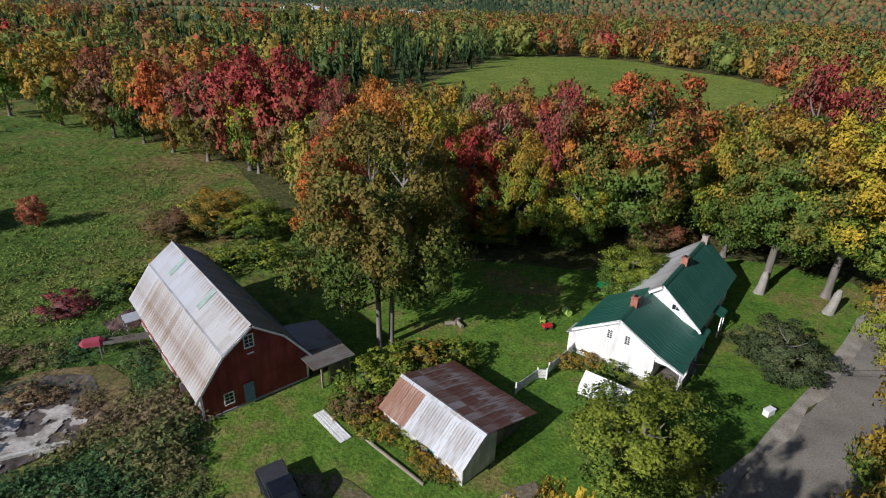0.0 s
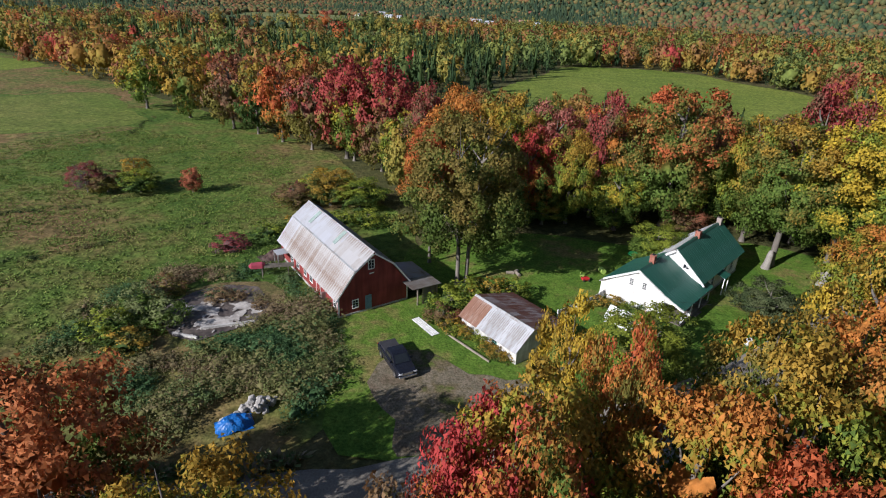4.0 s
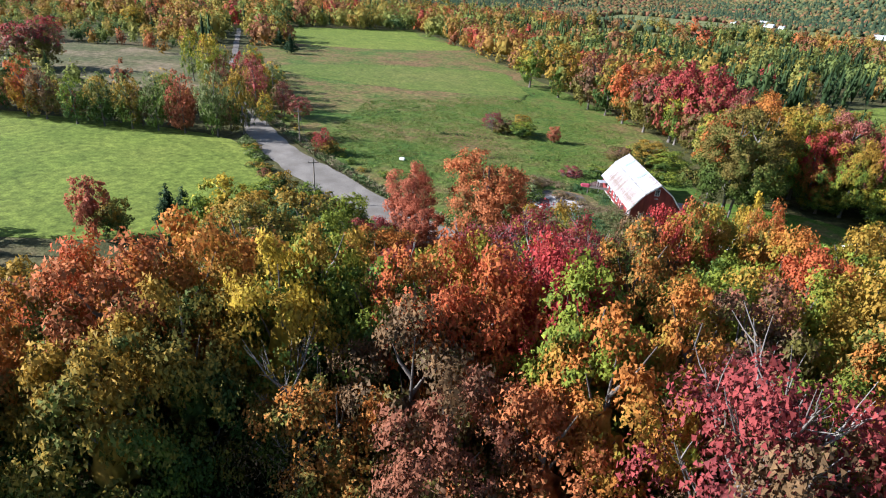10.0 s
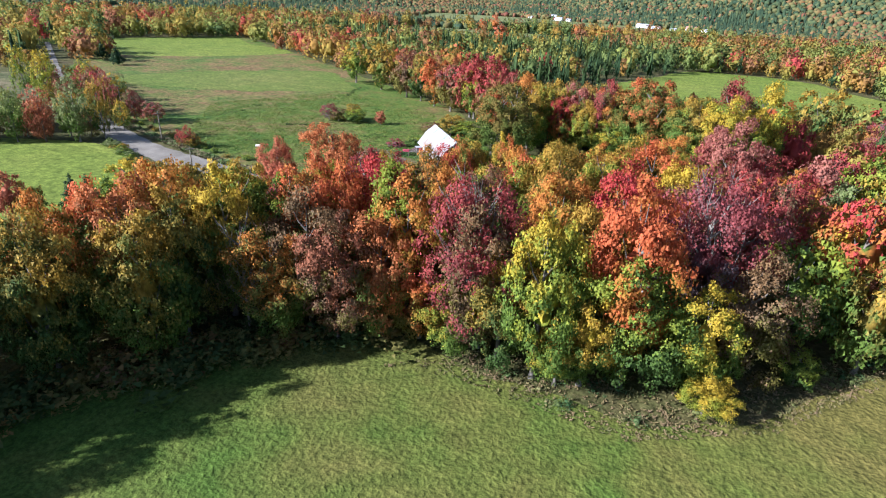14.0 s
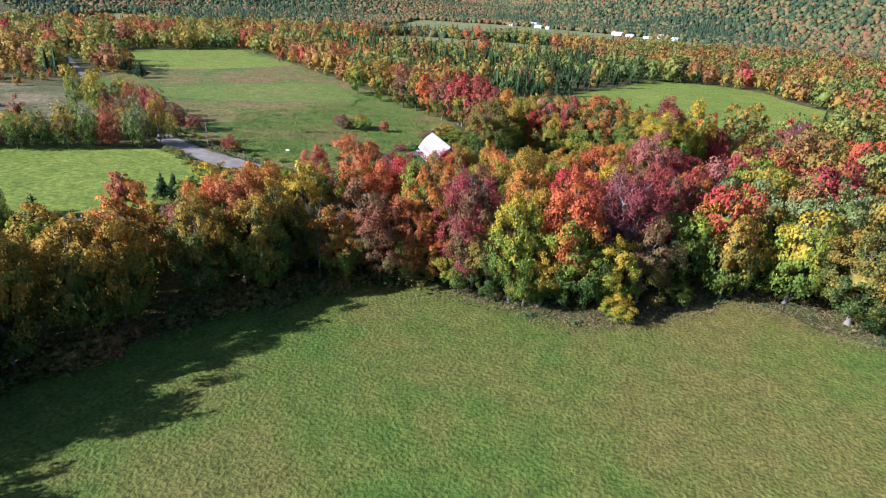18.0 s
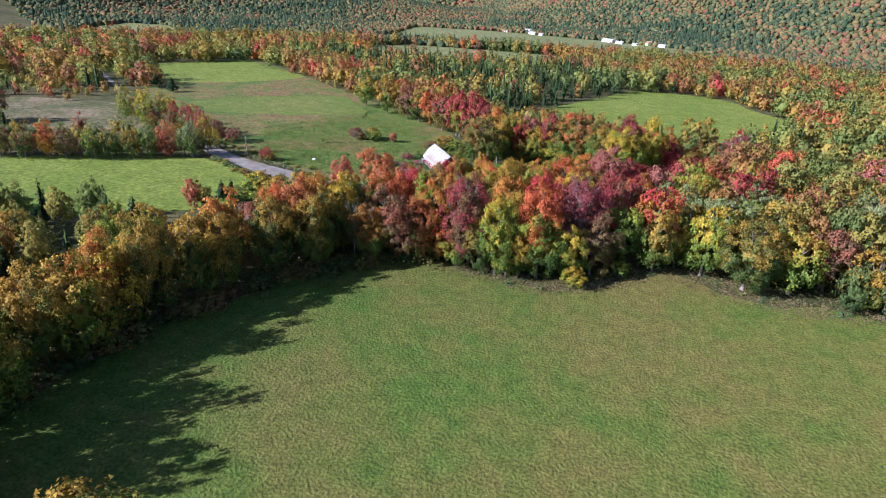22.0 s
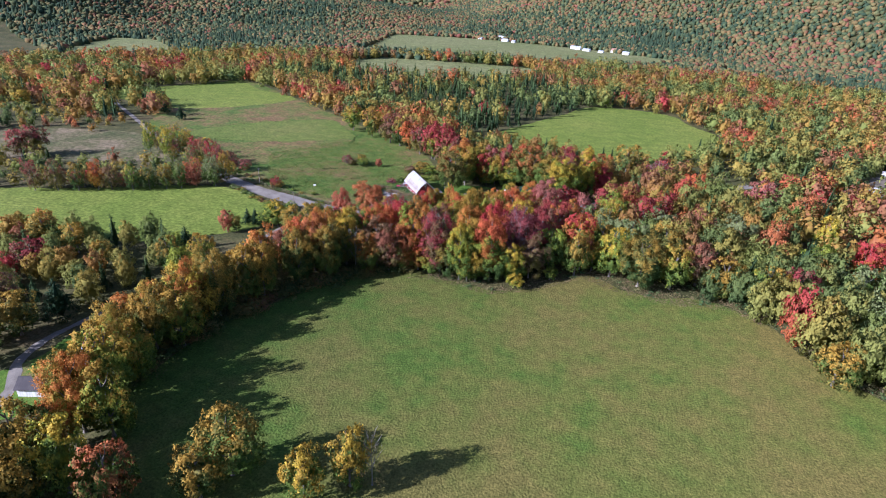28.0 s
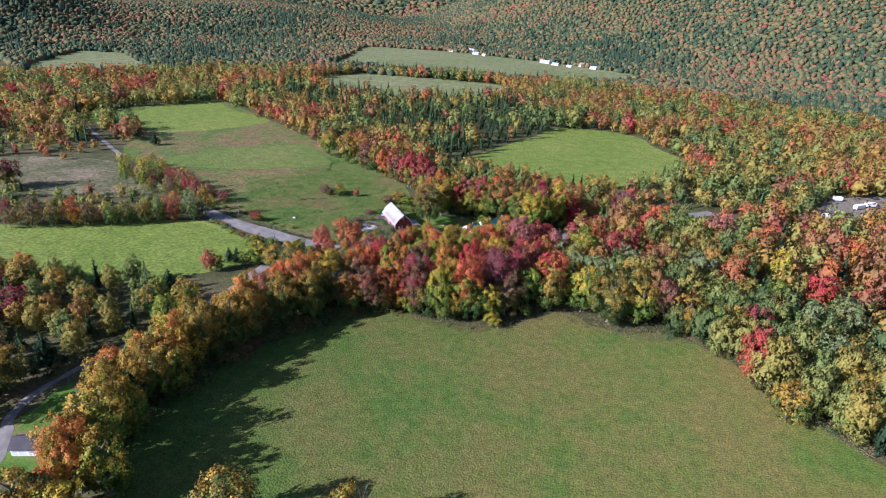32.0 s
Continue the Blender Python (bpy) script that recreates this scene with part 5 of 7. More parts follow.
def window(parent, face, u, z, w, h, at, panes=(2, 2), frame_mat=None, name="window"):
    """A window on the wall face 'front' (y = at, looking along -y), 'left' (x = at, looking along -x) or 'right': frame, bars, panes."""
    sgn = {"front": -1, "left": -1, "right": 1}[face]

    def bar(u0, u1, z0, z1, d0, d1):
        d0, d1 = at + sgn * d0, at + sgn * d1
        lo, hi = min(d0, d1), max(d0, d1)
        return box(u0, u1, lo, hi, z0, z1) if face == "front" else box(lo, hi, u0, u1, z0, z1)
    f = 0.09
    bms = [bar(u - w / 2 - f, u - w / 2, z - h / 2 - f, z + h / 2 + f, 0.004, 0.05), bar(u + w / 2, u + w / 2 + f, z - h / 2 - f, z + h / 2 + f, 0.004, 0.05),
           bar(u - w / 2, u + w / 2, z + h / 2, z + h / 2 + f, 0.004, 0.05), bar(u - w / 2 - 0.04, u + w / 2 + 0.04, z - h / 2 - f, z - h / 2, 0.004, 0.08)]
    for i in range(1, panes[0]):
        c = u - w / 2 + w * i / panes[0]
        bms.append(bar(c - 0.02, c + 0.02, z - h / 2, z + h / 2, 0.02, 0.04))
    for i in range(1, panes[1]):
        c = z - h / 2 + h * i / panes[1]
        bms.append(bar(u - w / 2, u + w / 2, c - 0.02, c + 0.02, 0.02, 0.04))
    win = part(name, join(*bms), frame_mat or TRIM, parent)
    for i in range(panes[0]):
        for j in range(panes[1]):
            a, b = u - w / 2 + w * i / panes[0], u - w / 2 + w * (i + 1) / panes[0]
            c, d = z - h / 2 + h * j / panes[1], z - h / 2 + h * (j + 1) / panes[1]
            part("pane", bar(a, b, c, d, 0.004, 0.018), GLASS, win)
    return win


def panel_door(parent, face, u, z0, w, h, at, mat, trim=TRIM, label=""):
    sgn = 1 if face == "right" else -1

    def bar(u0, u1, a, b, d0, d1):
        d0, d1 = at + sgn * d0, at + sgn * d1
        lo, hi = min(d0, d1), max(d0, d1)
        return box(u0, u1, lo, hi, a, b) if face == "front" else box(lo, hi, u0, u1, a, b)
    door = part("door", join(bar(u - w / 2, u + w / 2, z0, z0 + h, 0.004, 0.05), *[bar(u - w / 2 + 0.02 + i * w / 5, u - w / 2 - 0.01 + (i + 1) * w / 5, z0 + 0.03, z0 + h - 0.03, 0.05, 0.06) for i in range(5)]), mat, parent, label)
    part("door_frame", join(bar(u - w / 2 - 0.1, u - w / 2, z0, z0 + h + 0.1, 0.003, 0.07), bar(u + w / 2, u + w / 2 + 0.1, z0, z0 + h + 0.1, 0.003, 0.07), bar(u - w / 2, u + w / 2, z0 + h, z0 + h + 0.1, 0.003, 0.07)), trim, door)
    part("handle", bar(u + w / 2 - 0.16, u + w / 2 - 0.08, z0 + h * 0.48, z0 + h * 0.52, 0.06, 0.12), GREYWOOD, door)
    return door


# the barn
barn = thing("barn", -14.75, 35.3, 42, "red wooden gambrel barn with a weathered tin roof", "barn")
part("foundation", box(-4.38, 4.38, -0.06, 18.36, 0, 0.28), CONCRETE, barn)
part("wall", prism([(-4.3, 0.28), (4.3, 0.28), (4.3, 2.5), (2.3, 5.2), (0, 6.95), (-2.3, 5.2), (-4.3, 2.5)], 0, 18.3), RED_WOOD, barn)
roof_slope(barn, "roof_lower", (-4.68, 2.32), (-2.36, 5.36), -0.32, 18.62, 0.45, BARN_TIN, BARN_TIN_WORN, 0.80, label="rust-stained lower roof slope")
roof_slope(barn, "roof_upper", (-2.36, 5.36), (0, 7.12), -0.32, 18.62, 0.45, BARN_TIN, BARN_TIN_WORN, 0.35, rows=2)
roof_slope(barn, "roof_lower", (4.68, 2.32), (2.36, 5.36), -0.32, 18.62, 0.66, SHADED_TIN)
roof_slope(barn, "roof_upper", (2.36, 5.36), (0, 7.12), -0.32, 18.62, 0.66, SHADED_TIN)
part("ridge_cap", prism([(-0.12, 7.13), (0, 7.22), (0.12, 7.13), (0.11, 7.16), (0, 7.25), (-0.11, 7.16)], -0.34, 18.64), BARN_TIN, barn)
part("eave_trim", prism([(-2.46, 5.33), (-2.30, 5.36), (-2.32, 5.52), (-2.48, 5.46)], -0.33, 18.63), GALV, barn)
for s in (-1, 1):
    for p, q in (((s * 4.72, 2.28), (s * 2.38, 5.34)), ((s * 2.38, 5.34), (0, 7.1))):
        pr, n = slope_profile((p[0] - 0.0, p[1] - 0.16), (q[0], q[1] - 0.16), 0.17)
        part("rake_board", prism(pr, -0.37, -0.33), TRIM, barn, "white rake board")
    part("corner_board", join(box(s * 4.3 - 0.09, s * 4.3 + 0.09, -0.03, -0.005, 0.3, 2.45), box(s * 4.33 - 0.015, s * 4.33 + 0.015, -0.03, 0.15, 0.3, 2.4)), TRIM, barn)
for y in (6.3, 13.8):
    p = [(-1.75, 5.93), (-0.15, 7.12), (-0.17, 7.16), (-1.77, 5.97)]
    part("skylight", prism(p, y, y + 0.72), plain("pale_green_fibreglass", (0.30, 0.38, 0.34), 0.4), barn, "pale green fibreglass sheet in the roof")
window(barn, "front", -0.26, 5.7, 0.62, 0.98, 0.0, (2, 3))
window(barn, "front", -2.3, 1.3, 0.62, 0.92, 0.0, (2, 3))
panel_door(barn, "front", -0.72, 0.28, 0.82, 1.75, 0.0, BLUEDOOR, RED_WOOD, "blue-grey plank door")
part("sign_board", box(-0.52, 0.06, -0.04, -0.005, 4.55, 4.66), TRIM, barn)
for y in (0.9, 7.8, 9.7, 12.2, 14.2):
    window(barn, "left", y, 1.5, 0.75, 0.95, -4.3, (2, 2))
panel_door(barn, "left", 5.55, 0.28, 1.0, 1.85, -4.3, RED_WOOD, TRIM, "red plank door with white trim")
part("loose_sheet", box(-4.9, -4.4, 3.2, 3.26, 0.3, 1.9), GALV, barn)
# lean-to porch on the barn's far corner
lean = part("side_porch", join(box(-6.0, -4.3, 14.8, 16.5, 2.0, 2.05), box(-5.95, -5.85, 14.85, 14.95, 0, 2.0), box(-5.95, -5.85, 16.35, 16.45, 0, 2.0)), GALV, barn, "small porch with a bare tin roof")

# the open shed against the barn
shed = thing("lean_to_shed", -14.75, 35.3, 42, "grey wooden lean-to shed with a low tin roof", "shed")
part("back_wall", box(4.5, 7.3, 1.6, 1.7, 0, 2.2), GREYWOOD, shed)
part("side_wall", box(7.2, 7.3, -1.9, 1.6, 0, 2.25), GREYWOOD, shed)
part("front_wall", box(5.3, 7.2, -1.95, -1.85, 0, 2.1), GREYWOOD, shed)
for x, y in ((4.6, -1.9), (5.3, -1.9), (7.2, -1.9)):
    part("post", box(x - 0.07, x + 0.07, y - 0.12, y + 0.02, 0, 2.35), TIMBER, shed)
rs = part("roof", prism([(3.7, 2.42), (7.55, 2.30), (7.55, 2.38), (3.7, 2.50)], -2.35, 0.2), tin_mat("grey_shed_tin", (0.30, 0.29, 0.28), (0.24, 0.23, 0.22), (0.17, 0.14, 0.12), 0.95), shed)
part("rear_roof", prism([(4.35, 2.62), (7.9, 2.0), (7.9, 2.07), (4.35, 2.70)], 0.25, 4.9), SHADED_TIN, shed)
part("rear_wall", box(7.5, 7.6, 1.7, 4.8, 0, 2.0), GREYWOOD, shed)

# the garage
garage = thing("garage", 1.46, 27.5, 46, "white wooden garage with a rusted tin roof", "garage")
part("wall", prism([(0, 0), (3.35, 0), (3.35, 2.75), (2.0, 3.28), (0, 1.66)], 0, 8.3), OFFWHITE, garage)
part("bay_wall", prism([(3.35, 0), (7.3, 0), (7.3, 1.85), (3.35, 2.75)], 0.9, 8.3), GREYWOOD, garage)
part("bay_front", prism([(3.35, 2.0), (7.3, 1.78), (7.3, 1.86), (3.35, 2.74)], 0.84, 0.9), GREYWOOD, garage)
roof_slope(garage, "roof_front", (-0.32, 1.52), (2.0, 3.38), -0.2, 8.5, 0.7, GALV)
for ch in garage.children_recursive:
    if ch.name.startswith("sheet") and ch.location.y > 5.2:
        ch.material_slots[0].link = "OBJECT"
        ch.material_slots[0].material = RUSTY_LIGHT
roof_slope(garage, "roof_back", (7.75, 1.82), (2.0, 3.38), -0.2, 8.5, 0.8, RUST_TIN, rows=4)
part("ridge_cap", prism([(1.82, 3.3), (2.0, 3.46), (2.2, 3.37), (2.2, 3.41), (2.0, 3.5), (1.8, 3.34)], -0.22, 8.52), GALV, garage)
gd = part("garage_door", join(box(3.5, 5.3, 0.86, 0.9, 0, 1.95), *[box(3.55, 5.25, 0.84, 0.86, 0.06 + i * 0.46, 0.46 + i * 0.46) for i in range(3)]), GREYWOOD, garage, "grey plank garage door")
for i in range(4):
    part("pane", box(3.6 + i * 0.42, 3.94 + i * 0.42, 0.835, 0.86, 1.5, 1.82), GLASS, gd)
gd = part("garage_door", join(box(5.45, 7.2, 0.86, 0.9, 0, 1.8), *[box(5.5, 7.15, 0.84, 0.86, 0.06 + i * 0.44, 0.44 + i * 0.44) for i in range(3)]), GREYWOOD, garage, "grey plank garage door")
for i in range(4):
    part("pane", box(5.55 + i * 0.41, 5.88 + i * 0.41, 0.835, 0.86, 1.42, 1.72), GLASS, gd)
window(garage, "left", 3.1, 0.85, 0.55, 1.05, 0.0, (2, 3), GREENPAINT)
part("corner_board", box(-0.03, 0.1, -0.03, -0.004, 0.05, 1.62), TRIM, garage)

# the farmhouse
house = thing("farmhouse", 12.0, 43.6, -36, "white wooden farmhouse with a green metal roof", "house")
part("foundation", join(box(-0.06, 6.96, -0.06, 8.0, 0, 0.35), box(1.44, 8.36, 6.54, 20.26, 0, 0.35)), CONCRETE, house)
part("kitchen_wing", prism([(0, 0.35), (6.9, 0.35), (6.9, 3.15), (3.6, 5.02), (0, 2.85)], 0, 6.6), WHITE, house, "white clapboard wing")
part("main_block", prism([(1.5, 0.35), (8.3, 0.35), (8.3, 3.3), (4.9, 6.1), (1.5, 3.3)], 6.6, 20.2), WHITE, house, "white clapboard main block")
GREEN_LAB = "green painted metal roof slope"
roof_slope(house, "roof_wing", (-0.45, 2.66), (3.6, 5.12), -0.3, 7.4, 0.9, GREEN_TIN, deck=TRIM, label=GREEN_LAB)
roof_slope(house, "roof_wing", (6.9, 3.28), (3.6, 5.12), -0.3, 8.0, 0.9, GREEN_TIN, deck=TRIM, label=GREEN_LAB)
roof_slope(house, "porch_roof", (9.35, 2.22), (6.86, 3.26), -0.3, 8.3, 0.9, GREEN_TIN, deck=TRIM, label="green metal porch roof")
roof_slope(house, "roof_main", (8.75, 2.98), (4.9, 6.22), 6.25, 20.5, 0.9, GREEN_TIN, deck=TRIM, label=GREEN_LAB)
roof_slope(house, "roof_main", (1.05, 2.98), (4.9, 6.22), 6.25, 20.5, 0.9, GALV, deck=TRIM, label="bare metal roof slope")
part("ridge_cap", prism([(4.7, 6.2), (4.9, 6.33), (5.1, 6.2), (5.1, 6.25), (4.9, 6.38), (4.7, 6.25)], 6.2, 20.55), GREEN_TIN, house)
part("ridge_cap", prism([(3.4, 5.1), (3.6, 5.23), (3.8, 5.1), (3.8, 5.15), (3.6, 5.28), (3.4, 5.15)], -0.34, 6.3), GREEN_TIN, house)
for p, q in (((8.8, 2.9), (4.9, 6.16)), ((1.0, 2.9), (4.9, 6.16))):
    pr, n = slope_profile((p[0], p[1] - 0.2), (q[0], q[1] - 0.2), 0.22)
    part("rake_board", prism(pr, 6.17, 6.24), TRIM, house)
for p, q in (((-0.5, 2.6), (3.6, 5.06)), ((9.35, 2.16), (6.86, 3.2)), ((6.86, 3.2), (3.6, 5.06))):
    pr, n = slope_profile((p[0], p[1] - 0.16), (q[0], q[1] - 0.16), 0.18)
    part("rake_board", prism(pr, -0.37, -0.31), TRIM, house)
window(house, "front", 2.82, 3.32, 0.42, 0.8, 0.0, (2, 4))
window(house, "front", 4.41, 3.32, 0.42, 0.8, 0.0, (2, 4))
window(house, "front", 6.3, 4.35, 0.7, 0.5, 6.6, (2, 1))
for y in (8.6, 11.0, 15.2, 17.6):
    window(house, "right", y, 1.75, 0.8, 1.35, 8.3, (2, 2))
window(house, "right", 2.0, 1.6, 0.8, 1.2, 6.9, (2, 2))
panel_door(house, "right", 4.6, 0.4, 0.9, 2.0, 6.9, GREYWOOD)
for y in (0.1, 2.75, 5.4, 8.0):
    part("porch_post", box(9.05, 9.17, y - 0.06, y + 0.06, 0.38, 2.28, 0.01), TRIM, house)
part("porch_floor", join(box(6.97, 9.3, -0.1, 8.2, 0.18, 0.38), box(9.3, 9.6, 3.5, 5.2, 0.0, 0.2)), GREYWOOD, house)
part("porch_rail", join(box(9.07, 9.15, 0.2, 3.2, 1.1, 1.18), *[box(9.09, 9.13, 0.3 + i * 0.24, 0.34 + i * 0.24, 0.4, 1.1) for i in range(12)]), TRIM, house)
part("porch_gable", prism([(6.95, 2.3), (9.2, 2.25), (6.95, 3.12)], -0.02, 0.06), WHITE, house)
for x, y, z, m in ((3.6, 2.9, 5.0, BRICK), (4.95, 12.4, 5.9, BRICK), (5.0, 19.6, 5.9, plain("grey_chimney_stone", (0.30, 0.25, 0.22), 0.9))):
    ch = part("chimney", join(box(x - 0.3, x + 0.3, y - 0.3, y + 0.3, z - 0.6, z + 1.1), box(x - 0.33, x + 0.33, y - 0.33, y + 0.33, z + 0.98, z + 1.08)), m, house, "brick chimney")
    part("flue", box(x - 0.14, x + 0.14, y - 0.14, y + 0.14, z + 1.1, z + 1.22), GLASS, ch)
    part("flashing", box(x - 0.34, x + 0.34, y - 0.34, y + 0.34, z - 0.35, z - 0.06), GREEN_TIN, ch)
entry = part("entry_porch", prism([(8.35, 2.75), (9.7, 2.35), (9.7, 2.42), (8.35, 2.83)], 11.2, 13.1), GREEN_TIN, house, "small green-roofed entry porch")
for y in (11.35, 12.95):
    part("post", box(9.5, 9.6, y - 0.05, y + 0.05, 0, 2.4), TRIM, entry)
part("corner_lean_to", prism([(-0.9, 0), (0.0, 0), (0.0, 2.5), (-0.9, 1.95)], 0.02, 1.6), WHITE, house)
part("lean_to_roof", prism([(-1.1, 1.9), (0.1, 2.6), (0.06, 2.67), (-1.14, 1.97)], -0.15, 1.8), GALV, house)


def gable_building(name, x, y, rz, L, W, eave, ridge, wall, roof, label, category, z=0.0, windows=0, roof_label=""):
    root = thing(name, x, y, rz, label, category, z)
    part("wall", prism([(-W / 2, 0), (W / 2, 0), (W / 2, eave), (0, ridge), (-W / 2, eave)], -L / 2, L / 2), wall, root)
    o = 0.4
    k = (ridge - eave) / (W / 2)
    for s in (-1, 1):
        pr, n = slope_profile((s * (W / 2 + o), eave - o * k + 0.03), (0, ridge + 0.03), 0.08)
        part("roof", prism(pr, -L / 2 - o, L / 2 + o), roof, root, roof_label)
    for i in range(windows):
        window(root, "front", -W / 2 + W * (i + 0.5) / windows, eave * 0.55, 0.8, 1.0, -L / 2, (2, 2))
        window(root, "right", -L / 2 + L * (i + 0.5) / windows, eave * 0.55, 0.8, 1.0, W / 2, (2, 2))
    return root


SLATE = tin_mat("dark_grey_roofing", (0.045, 0.04, 0.042), (0.055, 0.05, 0.052), (0.075, 0.068, 0.066), 0.95, 0.9, 0.0)
cabin = gable_building("cabin", -43.0, -126.5, 112, 6.2, 4.4, 2.3, 3.9, WHITE, SLATE, "small white cabin with a dark shingle roof", "cabin", windows=2)
gable_building("shed", -43.6, -114.0, 35, 4.0, 3.2, 2.1, 3.2, OFFWHITE, GALV, "small white shed with a bare tin roof", "shed")
poly_thing("lawn_cabin", [(-62, -135), (-50, -140), (-38, -133), (-36, -122), (-42, -110), (-52, -104), (-57, -108), (-55, -120)], 0.06, LAWN, "green lawn round the cabin", "lawn", rag=0.4, seed=21)
gable_building("neighbour_house", 56, 104, 20, 11, 7, 3.2, 5.8, WHITE, GALV, "white house with a pale metal roof among the trees", "house", windows=2)
far_white, far_red = plain("far_white_boards", (0.75, 0.75, 0.73)), plain("far_rust_roof", (0.36, 0.20, 0.15))
far_roof = plain("far_pale_roof", (0.36, 0.38, 0.41), 0.5)
for x, y, L, W, h, roof in ((-276, 935, 14, 9, 7, far_roof), (-268, 905, 12, 8, 6, far_roof), (-230, 925, 30, 16, 12, far_roof), (-216, 895, 22, 10, 8, far_roof), (-196, 880, 12, 9, 7, far_roof),
                            (-76, 845, 30, 11, 9, far_roof), (-55, 825, 20, 9, 7, far_roof), (-30, 815, 14, 8, 6, far_roof), (-8, 835, 24, 14, 11, far_red), (10, 815, 18, 10, 8, far_roof)):
    gable_building("farm_building", x, y, 70, L * 0.62, W * 0.62, h * 0.32, h * 0.6, far_white, roof, "distant white farm building in the valley", "barn", z=0.4)
for x, y, L in ((173, 140, 7), (214, 178, 8), (206, 190, 5), (222, 186, 6), (190, 150, 4)):
    trailer = thing("trailer", x, y, 60 + L * 9, "white trailer parked in the gravel yard", "trailer")
    part("body", box(-1.2, 1.2, -L / 2, L / 2, 0.6, 2.8, 0.08), TRIM, trailer)
    for s in (-1, 1):
        part("wheel", box(s * 1.1 - 0.12, s * 1.1 + 0.12, -0.35, 0.35, 0, 0.7, 0.1), GLASS, trailer)

# ---- the farmyard ----
# pickup
NAVY = plain("black_blue_car_paint", (0.012, 0.014, 0.022), 0.18)
BLACKV = plain("black_vinyl", (0.045, 0.045, 0.05), 0.55)
RUBBER = plain("tyre_rubber", (0.02, 0.02, 0.02), 0.9)
CHROME = plain("chrome", (0.55, 0.56, 0.58), 0.2, 0.9)
LAMPW = plain("headlamp_glass", (0.7, 0.72, 0.75), 0.15)
LAMPR = plain("tail_lamp_red", (0.35, 0.01, 0.01), 0.2)
truck = thing("pickup_truck", -9.9, 25.4, 215, "black four-door pickup truck with a covered bed", "pickup truck")


def cyl(x, y, z, r, w, seg=20):
    bm = bmesh.new()
    bmesh.ops.create_cone(bm, cap_ends=True, segments=seg, radius1=r, radius2=r, depth=w, matrix=Matrix.Translation((x, y, z)) @ Matrix.Rotation(math.pi / 2, 4, "Y"))
    return bm


def loft(sections):
    """A body through cross-sections (y, half width, low, high)."""
    bm = bmesh.new()
    rings = []
    for y, w, lo, hi in sections:
        rings.append([bm.verts.new(p) for p in ((-w, y, lo), (w, y, lo), (w, y, lo + (hi - lo) * 0.75), (w * 0.9, y, hi), (-w * 0.9, y, hi), (-w, y, lo + (hi - lo) * 0.75))])
    for a, b in zip(rings, rings[1:]):
        for i in range(6):
            bm.faces.new((a[i], a[(i + 1) % 6], b[(i + 1) % 6], b[i]))
    bm.faces.new(rings[0][::-1])
    bm.faces.new(rings[-1])
    bmesh.ops.recalc_face_normals(bm, faces=bm.faces[:])
    return bm


part("body", loft([(-2.75, 0.90, 0.5, 1.12), (-2.65, 0.97, 0.45, 1.18), (-0.7, 0.98, 0.42, 1.2), (1.0, 0.98, 0.42, 1.18), (2.3, 0.95, 0.45, 1.12), (2.68, 0.86, 0.5, 0.98)]), NAVY, truck)
part("cab", loft([(-0.85, 0.88, 1.15, 1.3), (-0.6, 0.86, 1.15, 1.82), (0.2, 0.84, 1.15, 1.88), (0.75, 0.84, 1.15, 1.84), (1.45, 0.88, 1.12, 1.2)]), NAVY, truck)
part("windscreen", prism([(-0.7, 0), (0.7, 0), (0.62, 0.80), (-0.62, 0.80)], -0.005, 0.01), GLASS, truck).matrix_local = pose(0, 1.43, 1.23, 46, 0, 0)
for s in (-1, 1):
    part("side_window", prism([(-0.5, 1.3), (0.55, 1.3), (0.35, 1.72), (-0.45, 1.72)], -0.006, 0.006), GLASS, truck).matrix_local = pose(s * 0.872, 0.18, 0, 0, 0, 90)
    part("mirror", box(s * 1.06 - 0.1, s * 1.06 + 0.1, 0.95, 1.08, 1.2, 1.42, 0.02), NAVY, truck)
    part("headlight", box(s * 0.72 - 0.17, s * 0.72 + 0.17, 2.58, 2.70, 0.78, 0.96, 0.02), LAMPW, truck)
    part("tail_light", box(s * 0.86 - 0.07, s * 0.86 + 0.07, -2.79, -2.70, 0.75, 1.1, 0.01), LAMPR, truck)
    for y in (-1.72, 1.78):
        wh = part("wheel", cyl(s * 0.88, y, 0.39, 0.39, 0.26), RUBBER, truck)
        part("rim", cyl(s * 1.0, y, 0.39, 0.25, 0.06, 12), CHROME, wh)
part("bed_cover", box(-0.86, 0.86, -2.66, -0.72, 1.19, 1.25, 0.02), BLACKV, truck, "dark grey vinyl bed cover")
part("bumper", box(-0.9, 0.9, 2.62, 2.78, 0.42, 0.62, 0.03), CHROME, truck)
part("grille", box(-0.5, 0.5, 2.66, 2.72, 0.68, 0.95, 0.01), CHROME, truck)

DRIVE = [(-11.5, 22), (-10.5, 27.5), (-7.5, 27.8), (-4.5, 26), (-1, 25), (2.5, 25.6), (6.5, 28.2), (6, 25.5), (3, 21.5), (-2, 16), (-7, 13.8), (-8, 16), (-9.5, 19)]
poly_thing("driveway", DRIVE, 0.13, DRIVE_MAT, "worn gravel and dirt driveway", "driveway", rag=0.5, seed=31)
POND = [(-36, 35), (-33, 37.2), (-29.5, 37.4), (-27.3, 35), (-25.8, 32.4), (-26.3, 29.5), (-28.2, 27.5), (-30.5, 25), (-33.5, 25.5), (-36.5, 28), (-37.5, 31.5)]


